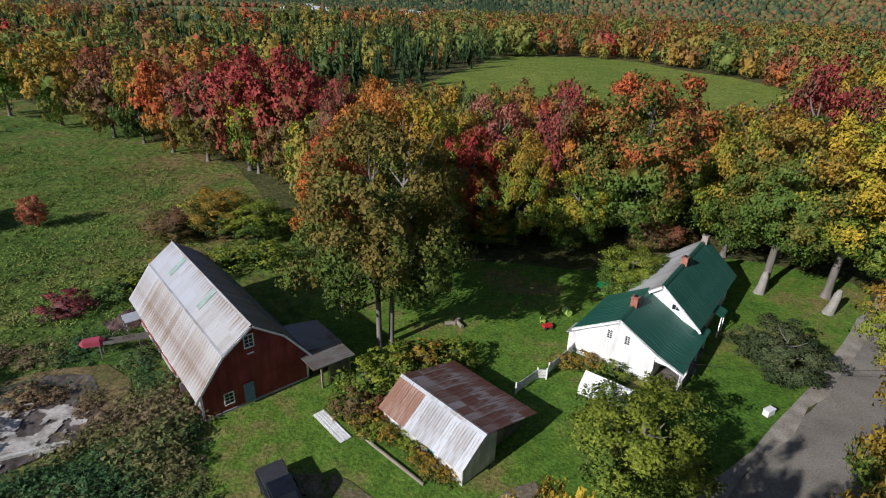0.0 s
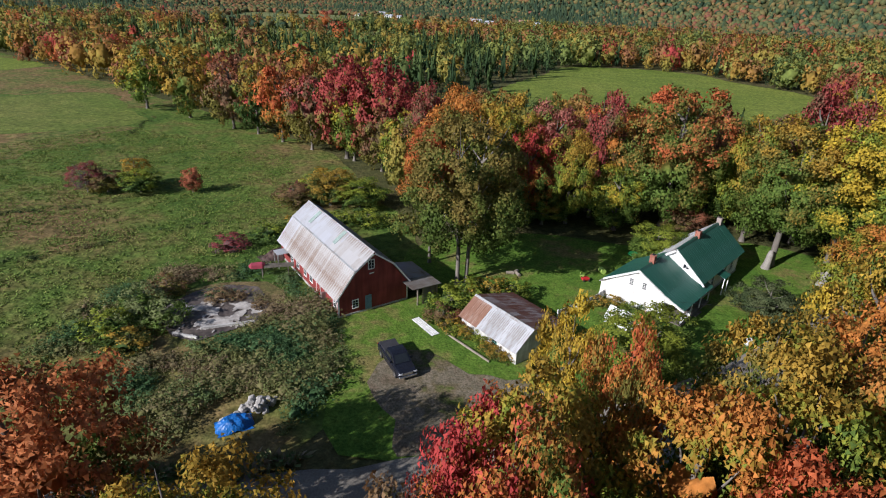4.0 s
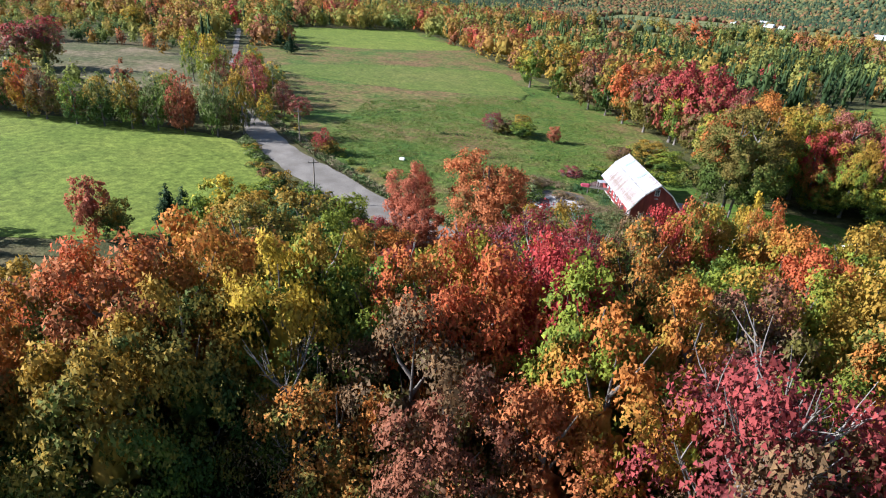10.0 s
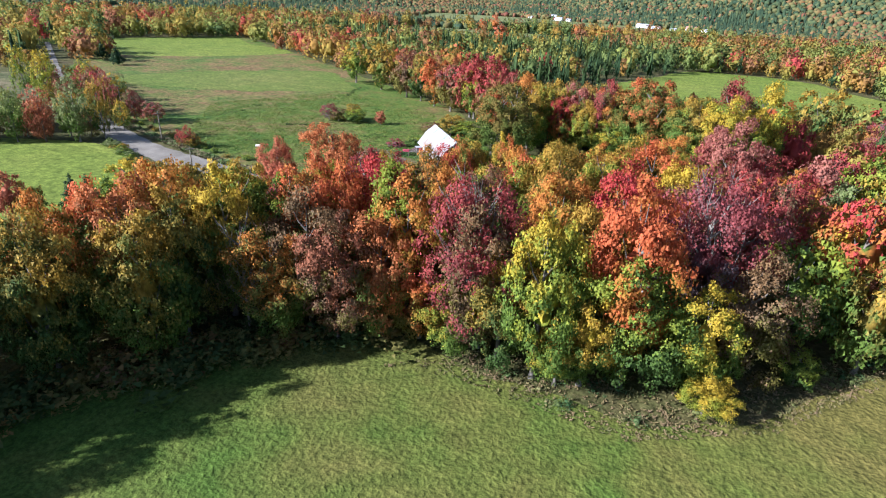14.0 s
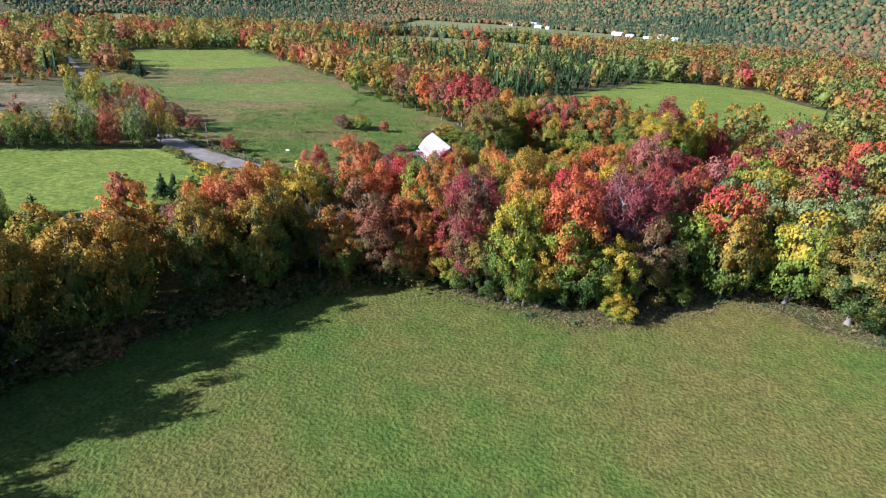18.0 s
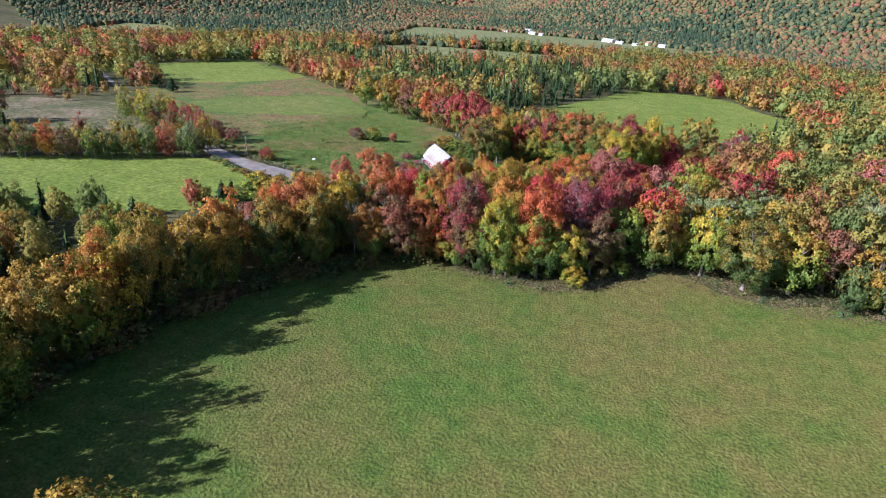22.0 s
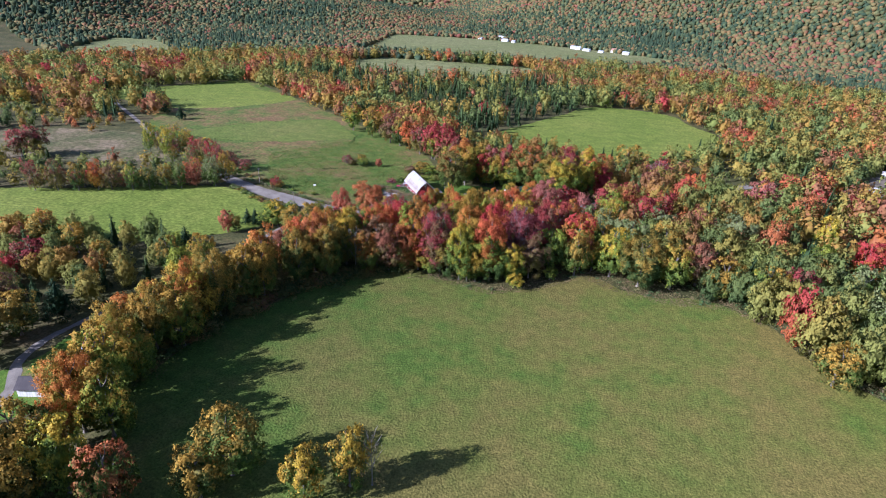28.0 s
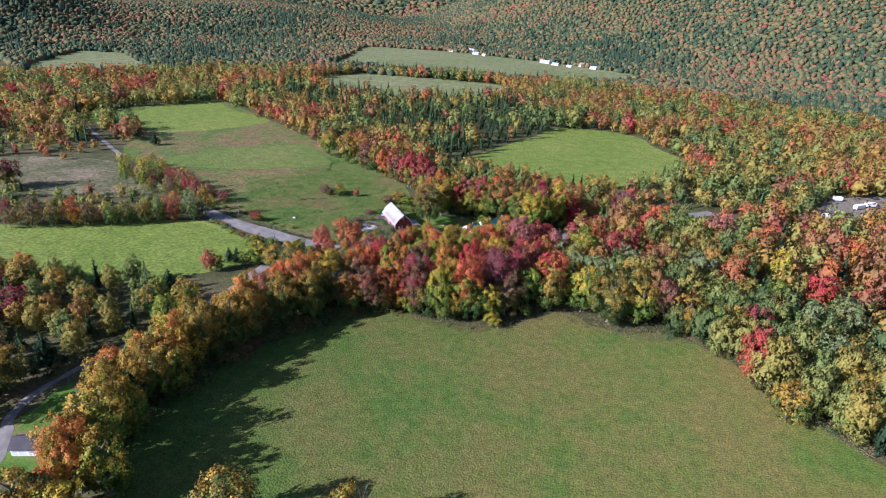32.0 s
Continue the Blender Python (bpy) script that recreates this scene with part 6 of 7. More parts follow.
def mud_sheet(name, poly, z, relief, scale, cut, mat, label, seed):
    """Uneven mud over the outline poly: clods and hollows, broken into ragged patches where cut is above -1."""
    xs, ys = [p[0] for p in poly], [p[1] for p in poly]
    nx, ny = int((max(xs) - min(xs)) / 0.16), int((max(ys) - min(ys)) / 0.16)
    V, F, ok = [], [], []
    for j in range(ny + 1):
        for i in range(nx + 1):
            x, y = min(xs) + (max(xs) - min(xs)) * i / nx, min(ys) + (max(ys) - min(ys)) * j / ny
            clod = noise.noise(Vector((x * scale, y * scale, seed))) + 0.5 * noise.noise(Vector((x * scale * 2.7, y * scale * 2.7, seed)))
            V.append((x, y, z + relief * (clod + 0.5)))
            ok.append(inside((x, y), poly) and 0.6 * noise.noise(Vector((x * 0.5, y * 0.5, seed + 3))) + 0.5 * noise.noise(Vector((x * 1.7, y * 1.3, seed + 7))) > cut)
    for j in range(ny):
        for i in range(nx):
            a = j * (nx + 1) + i
            q = (a, a + 1, a + nx + 2, a + nx + 1)
            if all(ok[k] for k in q):
                F.append(q)
    me = bpy.data.meshes.new(name)
    me.from_pydata(V, [], F)
    me.materials.append(mat)
    me.shade_smooth()
    tagged(new(name, me), label, "mud", kind="structure")


BANKGRASS = field_mat("tan_bank_grass", [(0.34, (0.10, 0.105, 0.035)), (0.5, (0.16, 0.125, 0.055)), (0.66, (0.20, 0.145, 0.075))], 0.2, 4.0, 0.06)
poly_thing("pit_bank", [(-37.5, 33.5), (-35, 37.2), (-31, 38.6), (-27.5, 38.2), (-25.4, 35.5), (-24.8, 31.5), (-25.6, 28.6), (-28.4, 33.4), (-33, 35.2)], 0.11, BANKGRASS, "worn bank of tan grass above the mud pit", "bank", rag=0.4, seed=34)
mud_sheet("mud_pond", POND, 0.09, 0.10, 2.6, -2.0, MUD, "half-dried muddy pit behind low concrete kerbs", 5)
mud_sheet("mud_crust", [(-37.2, 31.6), (-34, 33), (-31, 33.8), (-27.2, 33.2), (-25.9, 31), (-27, 28.6), (-29, 27), (-32, 25.4), (-36.2, 27.4)], 0.17, 0.07, 1.6, -0.07, CRUST, "pale dried crust of mud broken into ragged patches", 8)
for a, b in (((-36, 27.4), (-36.3, 31.8)), ((-31.2, 27.3), (-26.4, 29.7)), ((-33.5, 25.9), (-30.6, 25.6))):
    d = Vector((b[0] - a[0], b[1] - a[1], 0))
    kerb = part("kerb", box(0, d.length, -0.12, 0.12, 0, 0.4, 0.03), CONCRETE, None)
    kerb.matrix_world = pose(a[0], a[1], 0, 0, 0, math.degrees(math.atan2(d.y, d.x)))
    tagged(kerb, "low weathered concrete kerb beside the mud pit", "kerb", "pit kerbs")

# earth heap behind the barn
bm = bmesh.new()
bmesh.ops.create_grid(bm, x_segments=34, y_segments=22, size=1.0)
for v in bm.verts:
    x, y = v.co.x, v.co.y
    f = max(0.0, 1 - (x * x + y * y) ** 1.2)
    v.co.z = 0.02 + f ** 0.8 * (0.9 + 0.5 * noise.noise(Vector((x * 3, y * 3, 1.0))) + 0.25 * noise.noise(Vector((x * 9, y * 9, 4.0))))
    v.co.x *= 3.2
    v.co.y *= 1.6
heap = part("earth_heap", bm, surface("dark_farm_earth", (0.055, 0.034, 0.03), (0.115, 0.075, 0.065), 1.2, 0.95, fine=6), None)
heap.matrix_world = pose(-30.2, 46.6, 0.04, 0, 0, 50)
tagged(heap, "heap of dark brown earth and dung behind the barn", "heap")

# hay elevator
PINK = plain("faded_red_paint", (0.36, 0.06, 0.09), 0.6)
elev = thing("hay_elevator", -31.6, 39.4, -68, "old hay elevator with a faded red hood", "hay elevator")
part("hood", loft([(0.0, 0.12, 1.5, 1.7), (0.3, 0.35, 1.35, 1.9), (1.6, 0.38, 1.35, 1.95), (1.9, 0.25, 1.4, 1.8)]), PINK, elev)
part("chute", join(box(-0.3, -0.24, 1.8, 5.4, 1.35, 1.65), box(0.24, 0.3, 1.8, 5.4, 1.35, 1.65), *[box(-0.24, 0.24, 2.0 + i * 0.4, 2.08 + i * 0.4, 1.4, 1.46) for i in range(9)]), GREYWOOD, elev)
for y in (1.5, 4.6):
    part("leg", join(box(-0.5, -0.42, y, y + 0.08, 0, 1.4), box(0.42, 0.5, y, y + 0.08, 0, 1.4), box(-0.5, 0.5, y, y + 0.08, 1.3, 1.38)), GREYWOOD, elev)

# tarp, stones, panel, edging, fence
bm = bmesh.new()
bmesh.ops.create_grid(bm, x_segments=36, y_segments=30, size=1.0)
for v in bm.verts:
    x, y = v.co.x, v.co.y
    r = math.hypot(x, y)
    f = max(0.0, 1 - r ** 2.6 * 0.9)
    v.co.z = 0.95 * f ** 0.7 + 0.16 * noise.noise(Vector((x * 3.1, y * 3.1, 0.3))) * (0.3 + f) + 0.06 * noise.noise(Vector((x * 9, y * 9, 2.0))) + 0.02
    v.co.z = max(v.co.z, 0.02)
    v.co.x *= 1.45 + 0.25 * noise.noise(Vector((y * 2, 0, 5)))
    v.co.y *= 1.0
    v.co.z *= 0.9
tarp = part("tarp_covered_pile", bm, TARP, None)
tarp.matrix_world = pose(-21.1, 14.7, 0.05, 0, 0, 35)
tagged(tarp, "heap covered with a crumpled bright blue tarp", "tarp")
pile = thing("stone_pile", -20.2, 17.0, 40, "heap of pale field stones in the weeds", "stones")
rs = random.Random(8)
bmst = bmesh.new()
bmesh.ops.create_icosphere(bmst, subdivisions=2, radius=0.32)
for v in bmst.verts:
    v.co *= 1 + rs.uniform(-0.18, 0.18)
first = part("stone", bmst, STONE, pile)
for i in range(34):
    ob = first if i == 0 else new("stone", first.data)
    ob.parent = pile
    lvl = i % 3
    ob.matrix_local = pose(rs.gauss(0, 1.1 - 0.25 * lvl), rs.gauss(0, 0.5 - 0.1 * lvl), 0.15 + 0.28 * lvl, rs.uniform(0, 360), rs.uniform(0, 90), 0) @ Matrix.Scale(rs.uniform(0.7, 1.2), 4)
sheet = part("metal_panel", join(*[box(-0.42 + i * 0.12, -0.32 + i * 0.12, -1.95, 1.95, 0, 0.03 + 0.02 * (i % 2)) for i in range(8)]), TRIM, None)
sheet.matrix_world = pose(-8.4, 32.5, 0.14, 0, 0, 44)
tagged(sheet, "long pale corrugated metal panel lying on the grass", "metal panel")
for a, b in (((-5.9, 31.6), (-4.8, 30.6)), ((-4.8, 30.6), (-1.1, 27.4))):
    d = Vector((b[0] - a[0], b[1] - a[1], 0))
    tb = part("garden_edging", box(0, d.length, -0.07, 0.07, 0, 0.22, 0.015), TIMBER, None)
    tb.matrix_world = pose(a[0], a[1], 0.06, 0, 0, math.degrees(math.atan2(d.y, d.x)))
    tagged(tb, "grey timber edging of the shrub bed", "edging", "timber edging")
fence = thing("fence", 0, 0, 0, "short weathered white board fence by the garage", "fence")
fence_line = [(5.9, 37.3), (7.9, 39.4), (8.7, 39.4), (9.0, 40.2), (11.0, 42.6), (11.9, 43.9)]
for a, b in zip(fence_line, fence_line[1:]):
    d = Vector((b[0] - a[0], b[1] - a[1], 0))
    ang = math.degrees(math.atan2(d.y, d.x))
    for hgt in (0.2, 0.5, 0.8):
        part("board", box(0, d.length, -0.02, 0.02, hgt, hgt + 0.26), OFFWHITE, fence).matrix_local = pose(a[0], a[1], 0, 0, 0, ang)
    part("post", box(-0.06, 0.06, -0.06, 0.06, 0, 1.25, 0.01), TRIM, fence).matrix_local = pose(a[0], a[1], 0, 0, 0, ang)
canopy = thing("canopy_shelter", 13.3, 37.3, 54, "low white canopy shelter beside the house", "canopy")
part("cover", prism([(-1.1, 1.0), (0, 1.9), (1.1, 1.0), (1.06, 0.97), (0, 1.84), (-1.06, 0.97)], -2.0, 2.0), TRIM, canopy)
for x in (-1.05, 1.05):
    for y in (-1.9, 0, 1.9):
        part("pole", box(x - 0.03, x + 0.03, y - 0.03, y + 0.03, 0, 1.02), GALV, canopy)
part("side_sheet", box(-1.1, -1.06, -2.0, 2.0, 0.2, 1.0), TRIM, canopy)
box_ob = thing("white_cabinet", 26.0, 36.1, 30, "white metal box standing on the lawn", "box")
part("body", box(-0.45, 0.45, -0.25, 0.25, 0.08, 0.6, 0.03), TRIM, box_ob)
part("lid", box(-0.48, 0.48, -0.28, 0.28, 0.6, 0.66, 0.02), TRIM, box_ob)
TOYRED, TOYGREEN, TOYLIME, TOYBLUE = plain("red_plastic", (0.5, 0.03, 0.03), 0.4), plain("green_plastic", (0.02, 0.30, 0.10), 0.4), plain("lime_plastic", (0.40, 0.55, 0.12), 0.4), plain("blue_plastic", (0.08, 0.25, 0.5), 0.4)
toy = thing("toy_wagon", 9.9, 47.6, 20, "red plastic toy wagon on the lawn", "toy")
part("tub", box(-0.5, 0.5, -0.3, 0.3, 0.2, 0.5, 0.05), TOYRED, toy)
for x in (-0.35, 0.35):
    for y in (-0.3, 0.3):
        part("wheel", cyl(x, y, 0.2, 0.2, 0.1, 12), RUBBER, toy)
chair = thing("toy_chair", 9.6, 48.5, 60, "pale green plastic chair on the lawn", "chair")
part("seat", box(-0.25, 0.25, -0.25, 0.25, 0.3, 0.36, 0.02), TOYLIME, chair)
part("backrest", box(-0.25, 0.25, 0.2, 0.26, 0.36, 0.8, 0.02), TOYLIME, chair)
for x in (-0.2, 0.2):
    for y in (-0.2, 0.2):
        part("leg", box(x - 0.03, x + 0.03, y - 0.03, y + 0.03, 0, 0.3), TOYLIME, chair)
barrel = part("barrel", join(cyl(0, 0, 0.35, 0.35, 0.9), cyl(0, 0, 0.35, 0.37, 0.1)), TOYLIME, None)
barrel.matrix_world = pose(12.3, 50.3, 0.09, 0, 0, 110)
tagged(barrel, "lime-green plastic barrel lying on the lawn", "barrel")
umb = thing("sandbox_table", 17.0, 55.3, 0, "green plastic sandbox table with a round cover", "toy table")
part("cover", join(cyl(0, 0, 0, 0.75, 0.12, 20)), TOYGREEN, umb).matrix_local = pose(0, 0, 1.1, 0, 90, 0)
part("stand", box(-0.05, 0.05, -0.05, 0.05, 0, 1.1), TRIM, umb)
part("base", box(-0.4, 0.4, -0.4, 0.4, 0.0, 0.3, 0.05), TOYLIME, umb)
tub = part("tub", box(-0.35, 0.35, -0.3, 0.3, 0, 0.45, 0.06), TOYBLUE, None)
tub.matrix_world = pose(19.3, 56.1, 0.09, 0, 0, 15)
tagged(tub, "blue plastic tub on the lawn", "tub")
trough = part("water_trough", join(box(-0.6, 0.6, -0.35, 0.35, 0.1, 0.6, 0.06)), TRIM, None)
trough.matrix_world = pose(-67.8, 25.5, -0.02, 0, 0, 20)
tagged(trough, "white water trough standing in the pasture", "trough")
for i, (x, y, r) in enumerate(((0.3, 47.4, 10), (0.9, 47.8, 60), (1.2, 47.3, 120))):
    lg = part("log", cyl(0, 0, 0.2, 0.2, 1.1, 10), TIMBER, None)
    lg.matrix_world = pose(x, y, 0.08, 0, 0, r)
    tagged(lg, "short pale log lying under the big tree", "log", "logs under the tree")
for x, y, h, lean_a in ((36.0, 58.2, 2.7, 4), (41.4, 54.2, 2.9, 9)):
    v, t = tube([Vector((0, 0, 0)), Vector((0.1, 0, h * 0.4)), Vector((0.3, 0.1, h * 0.8)), Vector((0.35, 0.15, h))], [0.62, 0.46, 0.40, 0.24], 9)
    st = new("dead_trunk", mesh_of("dead_trunk", v, t, None, [plain("bare_grey_wood", (0.27, 0.25, 0.22), 0.9)]))
    st.matrix_world = pose(x - 0.9, y - 1.4, 0, lean_a, 0, 40)
    tagged(st, "thick bare grey trunk of a broken tree", "tree trunk")

# utility poles and wires
def pole(x, y, rz, h=8.0):
    p = thing("utility_pole", x, y, rz, "weathered wooden utility pole beside the road", "pole", group="utility poles")
    v, t = tube([Vector((0, 0, 0)), Vector((0, 0, h * 0.5)), Vector((0, 0, h))], [0.15, 0.13, 0.1], 8)
    ob = new("shaft", mesh_of("shaft", v, t, None, [TIMBER]))
    ob.parent = p
    part("crossarm", box(-0.9, 0.9, -0.06, 0.06, h - 0.7, h - 0.56), TIMBER, p)
    for s in (-0.8, 0, 0.8):
        part("insulator", cyl(s, 0, h - 0.48, 0.05, 0.1, 8), GLASS, p)
    return Vector((x, y, h - 0.45))


def wire(a, b, sag, label="thin black overhead wire"):
    pts = [a.lerp(b, i / 16) - Vector((0, 0, sag * 4 * (i / 16) * (1 - i / 16))) for i in range(17)]
    v, t = tube(pts, [0.02] * 17, 4)
    tagged(new("overhead_wire", mesh_of("overhead_wire", v, t, None, [RUBBER])), label, "wire")


pa, pb, pc, pd = pole(-91.5, 15.4, 60), pole(-58.6, -4.2, 60), pole(-130, 33, 60), pole(33, 32.5, 40)
wire(pc, pa, 0.8)
wire(pa, pb, 0.8)
wire(pd, Vector((18.6, 38.6, 3.0)), 0.4)
wire(pd, Vector((62, 56, 7.5)), 0.8)

# ---- shrubs, weeds and grass ----
def shrub(x, y, h, r, pal, where, name="shrub"):
    root = new(name)
    root.matrix_world = pose(x, y, 0, 0, 0, tree_rng.uniform(0, 360))
    tagged(root, f"{WORDS[pal].rstrip(',')} shrub {where}", "shrub")
    f = new("foliage", tree_rng.choice(CROWN_SHRUB))
    f.parent = root
    f.matrix_local = Matrix.Translation((0, 0, -0.15 * h)) @ Matrix.Diagonal((r * 1.1, r * 1.1, h / 1.85, 1))
    f.material_slots[0].link = "OBJECT"
    f.material_slots[0].material = LEAVES[pal]
    st = new("stems", TRUNK_MULTI)
    st.parent = root
    st.matrix_local = Matrix.Diagonal((r * 0.8, r * 0.8, h / 2.6, 1))


CROWN_SHRUB = [mesh_of("shrub_leaves", *crown_arrays(700 + i, "round", 18, 7, 1700, 0.07, ICO2, 0.68)) for i in range(3)]
for me in CROWN_SHRUB:
    me.materials.append(LEAVES["green"])
sr = random.Random(41)
for x, y, h, r, p, w in ((-35.4, 27.8, 2.8, 2.2, "grey", "beside the mud pit"), (-39.5, 24.5, 3.0, 2.4, "green", "beside the mud pit"), (-33.8, 71.0, 5.0, 2.8, "yellowgreen", "behind the barn"), (-29.5, 72.5, 3.4, 2.6, "green", "behind the barn"),
                         (-36.5, 69.5, 2.8, 2.0, "mauve", "behind the barn")):
    shrub(x, y, h, r, p, w)
for i in range(9):
    t = i / 8
    shrub(-4.9 + 5.4 * t + sr.uniform(-.3, .3), 32.6 - 4.7 * t + sr.uniform(-.3, .3), sr.uniform(1.0, 1.5), sr.uniform(0.7, 0.95), sr.choice(["olive", "limegreen", "limegreen"]), "in the bed beside the garage")
for x, y, h, r, p, w in ((-6.5, 36.5, 2.8, 2.2, "green", "behind the garage"), (-4.5, 38.2, 3.4, 2.4, "green", "behind the garage"), (-1.8, 39.5, 3.2, 2.2, "olive", "behind the garage"), (-7.0, 34.2, 2.0, 1.7, "brown", "behind the garage"), (-4.6, 34.2, 1.6, 1.6, "rust", "behind the garage"), (0.6, 40.6, 2.6, 2.0, "limegreen", "behind the garage"), (-5.6, 33.2, 1.5, 1.4, "olive", "behind the garage"),
                         (-2.5, 36.5, 2.8, 2.2, "green", "behind the garage"), (12.6, 41.4, 1.3, 1.3, "olive", "against the white house"), (14.6, 40.2, 1.4, 1.4, "green", "against the white house"), (10.8, 41.6, 1.2, 1.1, "olive", "by the fence"),
                         (-34, 51, 2.6, 2.6, "green", "behind the barn"), (-30, 55, 3.2, 3.0, "olive", "behind the barn"), (-26, 58, 2.6, 2.6, "green", "behind the barn"), (-22, 60, 2.4, 2.4, "green", "behind the barn"), (-38, 47, 2.2, 2.2, "mauve", "behind the barn"),
                         (-39.5, 30, 3.0, 2.2, "grey", "beside the mud pit"), (-38.5, 27, 2.6, 2.0, "grey", "beside the mud pit"), (-39, 33.5, 2.4, 2.0, "brown", "beside the mud pit"), (-36, 22.5, 2.4, 2.0, "olive", "beside the mud pit"), (-32.6, 33.8, 1.2, 1.5, "straw", "in the mud pit"), (-30.6, 34.3, 0.9, 0.9, "straw", "in the mud pit"), (-27.6, 33.2, 0.6, 0.8, "straw", "beside the mud pit")):
    shrub(x, y, h, r, p, w)
for i in range(22):
    t = i / 21
    p = Vector((-100, 7, 0)).lerp(Vector((-62, -8.5, 0)), t)
    shrub(p.x + sr.uniform(-1, 1), p.y + sr.uniform(-1.2, 0.8), sr.uniform(0.8, 2.0), sr.uniform(0.9, 1.6), sr.choice(["olive", "green", "rust", "grey", "green"]), "along the road verge")
for i in range(14):
    t = i / 13
    p = Vector((-125, 27, 0)).lerp(Vector((-62, 13, 0)), t)
    shrub(p.x + sr.uniform(-1, 1), p.y + sr.uniform(-.5, 1.5), sr.uniform(0.7, 1.6), sr.uniform(0.8, 1.4), sr.choice(["olive", "brown", "green", "rust"]), "along the road verge")
for i in range(34):
    x, y = sr.uniform(-72, -12), sr.uniform(-17, -4)
    if not near_road((x, y), 5.0):
        shrub(x, y, sr.uniform(2.0, 4.5), sr.uniform(1.6, 2.6), sr.choice(["green", "olive", "brown", "green", "maroon"]), "in the shade of the roadside trees")


def tufts(name, poly, count, size, tall, cols, label, seed, avoid=(), spread=0.5, kind="weeds"):
    """Uncountable low growth: sprays of blades in clumps, over the outline poly."""
    rng = np.random.default_rng(seed)
    xs, ys = [p[0] for p in poly], [p[1] for p in poly]
    P = []
    while len(P) < count:
        x, y = rng.uniform(min(xs), max(xs)), rng.uniform(min(ys), max(ys))
        if inside((x, y), poly) and not any(inside((x, y), a) for a in avoid) and noise.noise(Vector((x * 0.16, y * 0.16, seed))) > rng.uniform(-0.7, 0.45):
            P.append((x, y))
    P = np.repeat(np.array(P), 5, 0)
    n = len(P)
    h = np.repeat(rng.uniform(tall * 0.45, tall, count), 5)[:, None]
    base = np.concatenate([P + rng.normal(size=(n, 2)) * spread * size, np.full((n, 1), 0.03)], 1)
    a = rng.uniform(0, 6.28, n)
    d = np.stack([np.cos(a), np.sin(a), np.zeros(n)], 1)
    w = size * rng.uniform(0.6, 1.3, (n, 1))
    lean = np.concatenate([rng.normal(size=(n, 2)) * 0.9, np.ones((n, 1))], 1)
    top = base + lean * h
    mid = base + lean * h * 0.55
    q = np.stack([base - d * w * 0.3, mid + d * w * 0.6, top, mid - d * w * 0.6], 1).reshape(-1, 3)
    b = 4 * np.arange(n)[:, None]
    T = np.concatenate([b + [0, 1, 2], b + [0, 2, 3]])
    m, nt, bs = nodes_of(name + "_blades")
    geo = nt.nodes.new("ShaderNodeNewGeometry")
    big = noise_at(nt, 0.25, 3.0)
    s = nt.nodes.new("ShaderNodeMath")
    s.operation = "MULTIPLY_ADD"
    s.inputs[1].default_value = 0.35
    nt.links.new(geo.outputs["Random Per Island"], s.inputs[0])
    nt.links.new(big, s.inputs[2])
    k = len(cols) - 1
    nt.links.new(ramp(nt, s.outputs[0], [(0.45 + 0.42 * i / k, c) for i, c in enumerate(cols)]), bs.inputs["Base Color"])
    bs.inputs["Roughness"].default_value = 0.8
    bs.inputs["Specular IOR Level"].default_value = 0.15
    tagged(new(name, mesh_of(name, q, T, None, [m])), label, kind, kind="stuff")


WEED = [(0.08, 0.14, 0.04), (0.12, 0.17, 0.055), (0.18, 0.17, 0.075), (0.23, 0.18, 0.11)]
WEED_MAT = wood_mat("weed_leaves", [(0.055, 0.11, 0.042), (0.075, 0.14, 0.058), (0.105, 0.14, 0.048), (0.15, 0.155, 0.055), (0.185, 0.165, 0.075), (0.18, 0.135, 0.08)])


def scrub(name, poly, count, low, high, label, seed, avoid=(), mat=None):
    """Tangled low growth: leafy clumps of uneven size, thick in places and thin in others."""
    rng = np.random.default_rng(seed)
    xs, ys = [p[0] for p in poly], [p[1] for p in poly]
    Vs, Ts, As, n, tries = [], [], [], 0, 0
    while len(Vs) < count and tries < count * 40:
        tries += 1
        x, y = rng.uniform(min(xs), max(xs)), rng.uniform(min(ys), max(ys))
        if not inside((x, y), poly) or any(inside((x, y), q) for q in avoid):
            continue
        v, t, nn = SCRUB[rng.integers(len(SCRUB))]
        f = 0.5 + noise.noise(Vector((x * 0.22, y * 0.22, seed)))
        h = low + (high - low) * np.clip(f + rng.uniform(-0.35, 0.35), 0, 1)
        r = h * rng.uniform(0.55, 1.1)
        a = rng.uniform(0, 6.28)
        c, s = math.cos(a), math.sin(a)
        w = np.stack([(v[:, 0] * c - v[:, 1] * s) * r + x, (v[:, 0] * s + v[:, 1] * c) * r + y, v[:, 2] * h * 0.52 - 0.25 * h], 1)
        Vs.append(w)
        Ts.append(t + n)
        As.append(np.full(len(w), float(np.clip(0.45 + 1.1 * noise.noise(Vector((x * 0.17, y * 0.17, 9.0))) + rng.normal() * 0.17, 0, 1))))
        n += len(w)
    me = mesh_of(name, np.concatenate(Vs), np.concatenate(Ts), None, [mat or WEED_MAT], np.concatenate(As))
    tagged(new(name, me), label, "weeds", kind="stuff")


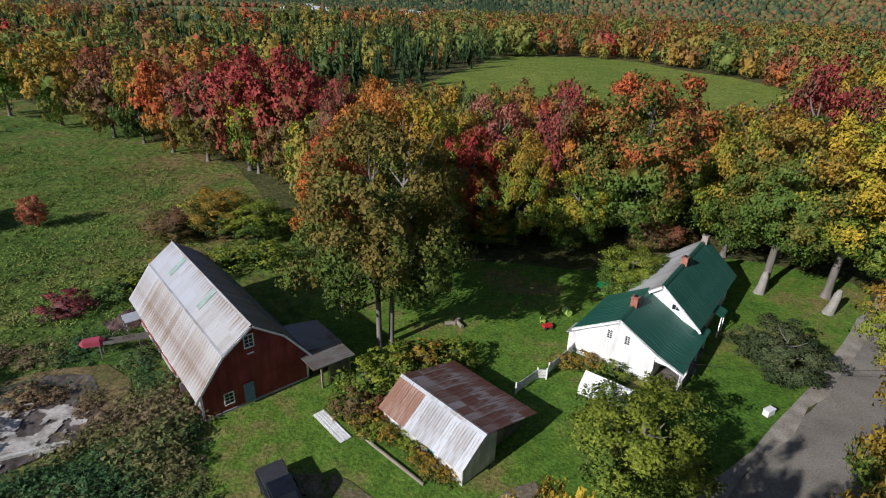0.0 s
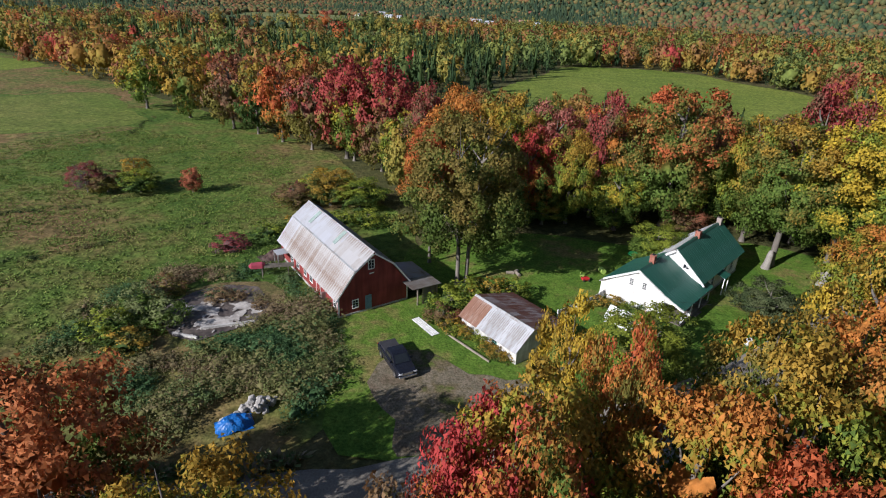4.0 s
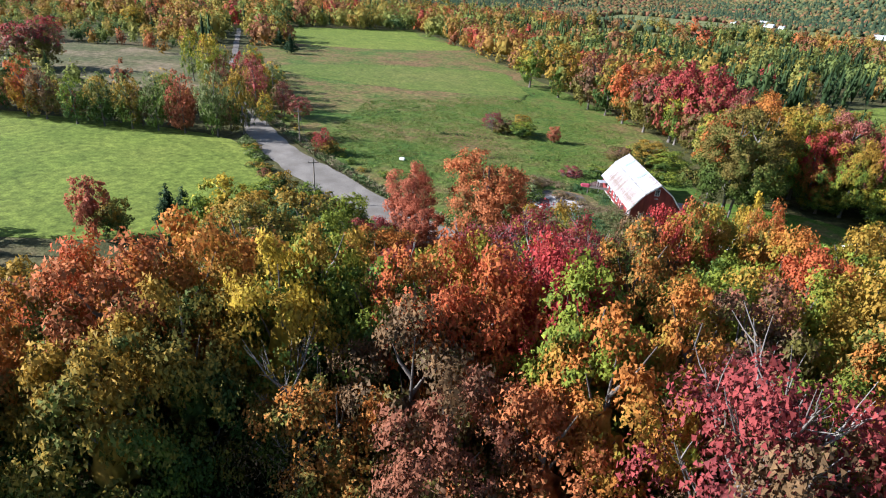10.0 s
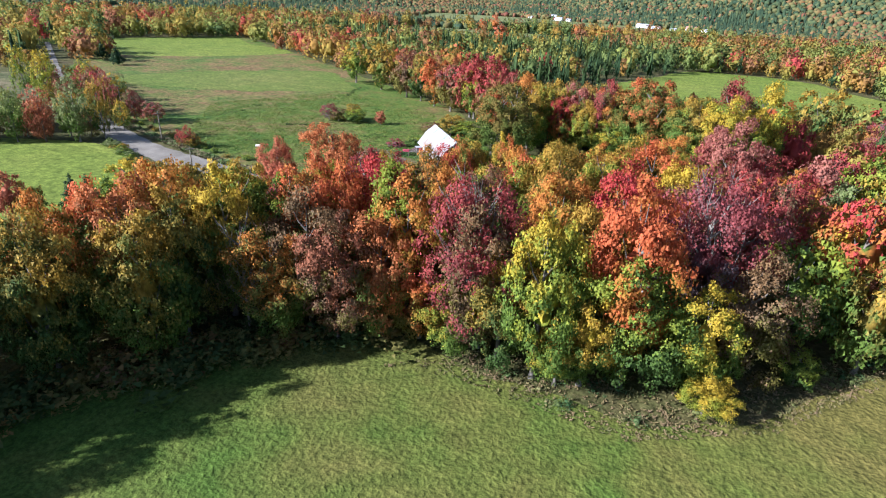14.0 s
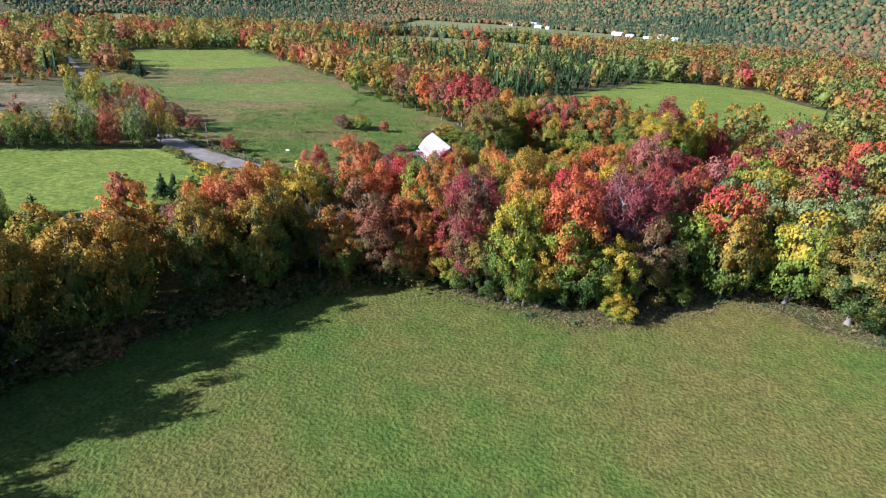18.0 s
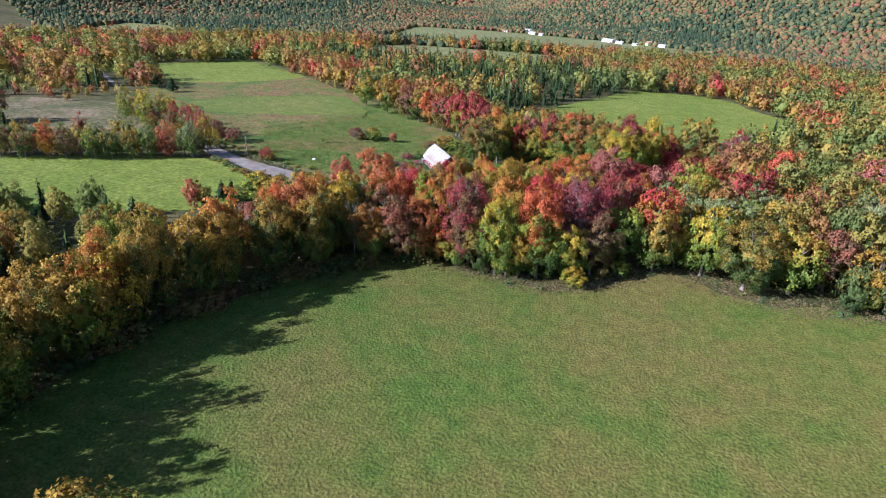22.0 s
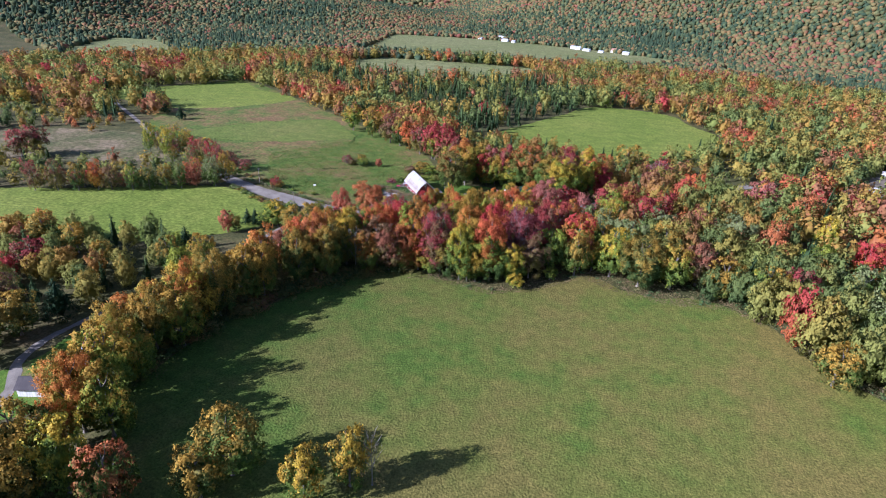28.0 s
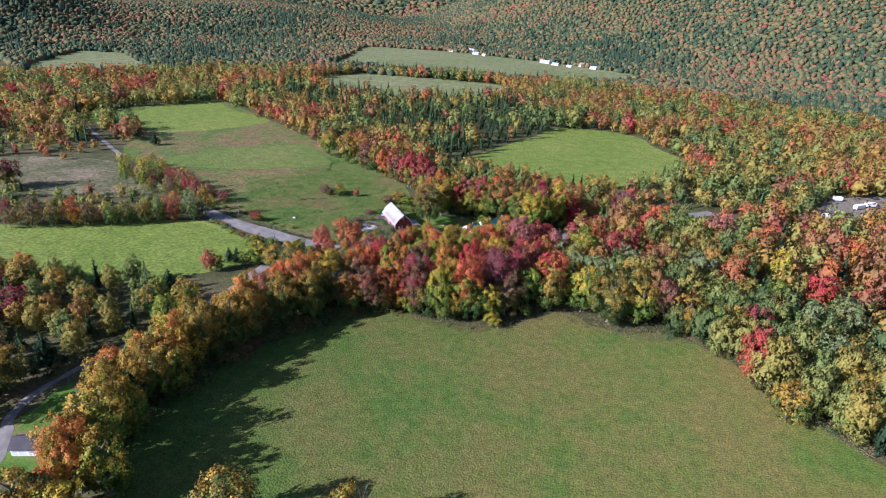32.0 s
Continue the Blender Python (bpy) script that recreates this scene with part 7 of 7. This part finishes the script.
SCRUB = [crown_arrays(720 + i, "round", 9, 5, 190, 0.10, ICO1, 0.66) for i in range(5)]
scrub("tall_weeds", [(-17.5, 31.5), (-27.5, 43), (-26, 34), (-26.5, 28), (-30, 23), (-36, 20), (-30, 14), (-24, 10.5), (-17, 13), (-15.5, 20), (-15.2, 26)], 620, 0.5, 1.9, "tall tangled green and brown weeds beside the barn", 51, [POND, [(-25, 9.5), (-17, 10.5), (-17, 19), (-25, 18)]])
scrub("pit_weeds", [(-42, 40), (-30, 43), (-26, 38.5), (-33, 38.5), (-37.5, 36), (-38, 28), (-34, 22), (-44, 20), (-46, 30)], 240, 0.4, 1.5, "rough weeds round the mud pit", 52, [POND])
scrub("pit_growth", [(-34, 36.5), (-28, 36), (-26.5, 33.5), (-30, 34), (-35, 33)], 30, 0.3, 0.9, "brown weeds growing in the mud pit", 56)
CLUMP_MAT = wood_mat("pasture_clumps", [(0.06, 0.11, 0.025), (0.10, 0.17, 0.03), (0.14, 0.20, 0.04), (0.19, 0.19, 0.055), (0.18, 0.13, 0.06)])
scrub("pasture_weeds", [(-40, 44), (-30, 58), (-36, 75), (-60, 60), (-95, 40), (-110, 32), (-80, 20), (-45, 14), (-44, 28)], 150, 0.12, 0.4, "scattered clumps of weeds in the pasture", 57, mat=CLUMP_MAT)
DITCH_MAT = wood_mat("ditch_growth", [(0.035, 0.055, 0.02), (0.06, 0.085, 0.028), (0.10, 0.11, 0.04), (0.13, 0.10, 0.05)])


def bank(pts, width):
    """The outline of a narrow strip along a bent line."""
    P = [Vector(p) for p in pts]
    left, right = [], []
    for i, p in enumerate(P):
        d = (P[min(i + 1, len(P) - 1)] - P[max(i - 1, 0)]).normalized()
        n = Vector((-d.y, d.x)) * width / 2
        left.append(tuple(p + n))
        right.append(tuple(p - n))
    return left + right[::-1]


for line, w, count, tall, seed in (([(-79.4, 48.4), (-74.7, 52), (-69.5, 55.5), (-62, 63.6)], 1.6, 40, 0.9, 61), ([(-75, 28.5), (-68.7, 31.7), (-63.7, 36.1), (-58.3, 41.5), (-52.6, 47.5), (-47.3, 53.5), (-42.1, 58.6)], 1.6, 80, 0.7, 62),
                                   ([(-104.7, 47.1), (-103.3, 52.8), (-104.5, 70.1)], 1.6, 40, 0.6, 63), ([(-91.2, 99.3), (-94.8, 109.9), (-98.5, 122.3)], 1.8, 40, 0.8, 64), ([(-38.7, 22.9), (-42, 27.1), (-46.5, 34.2)], 0.9, 30, 0.5, 65),
                                   ([(-180.4, 106), (-170.6, 119), (-159.3, 132.9)], 1.2, 30, 0.6, 66)):
    scrub("ditch_weeds", bank(line, w), count, 0.25, tall, "dark rank growth along a pasture ditch", seed, mat=DITCH_MAT)
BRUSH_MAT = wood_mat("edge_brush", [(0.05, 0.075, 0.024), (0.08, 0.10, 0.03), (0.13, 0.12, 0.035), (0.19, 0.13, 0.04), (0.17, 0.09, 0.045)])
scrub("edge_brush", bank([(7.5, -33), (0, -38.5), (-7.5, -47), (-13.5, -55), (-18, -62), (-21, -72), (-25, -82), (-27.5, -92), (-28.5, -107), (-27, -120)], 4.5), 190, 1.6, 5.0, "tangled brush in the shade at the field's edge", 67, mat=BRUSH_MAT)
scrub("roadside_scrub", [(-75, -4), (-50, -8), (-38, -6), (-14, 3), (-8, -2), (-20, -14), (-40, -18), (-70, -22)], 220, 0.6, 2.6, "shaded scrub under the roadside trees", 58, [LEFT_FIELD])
scrub("field_edge_scrub", [(10, -37), (18, -37), (38, -37), (52, -28), (64, -13), (80, -19), (92, -19), (110, -14), (122, -22), (136, -41), (150, -54), (155, -48), (137, -32), (120, -8), (100, -4), (66, -4), (50, -18), (40, -28), (20, -30)], 260, 0.3, 1.3, "brown scrub along the edge of the hay field", 59)
tufts("pasture_tussocks", [(-16, 42), (-27, 50), (-30, 62), (-50, 95), (-100, 110), (-120, 60), (-90, 20), (-60, 14), (-36, 12), (-44, 30), (-30, 44)], 15000, 0.15, 0.24, [(0.085, 0.15, 0.028), (0.15, 0.21, 0.04), (0.20, 0.20, 0.06)], "rough tussocks of pasture grass", 53, spread=1.6, kind="grass")
tufts("field_edge_weeds", [(10, -40), (18, -38), (38, -39), (52, -30), (64, -15), (80, -21), (92, -21), (110, -16), (122, -24), (135, -41), (150, -55), (153, -50), (137, -36), (120, -12), (100, -6), (66, -6), (50, -20), (40, -30), (20, -31)], 4000, 0.16, 0.3, [(0.10, 0.11, 0.04), (0.15, 0.12, 0.05), (0.20, 0.14, 0.08)], "brown weeds along the edge of the hay field", 54)
tufts("verge_weeds", [(-130, 28), (-100, 19.5), (-76, 13.5), (-56, 9.5), (-30, 8), (-14, 12.5), (-16, 10), (-32, 6.5), (-56, 7.5), (-77, 11), (-100, 17), (-128, 25)], 2500, 0.35, 0.6, WEED, "weeds along the road verge", 55)
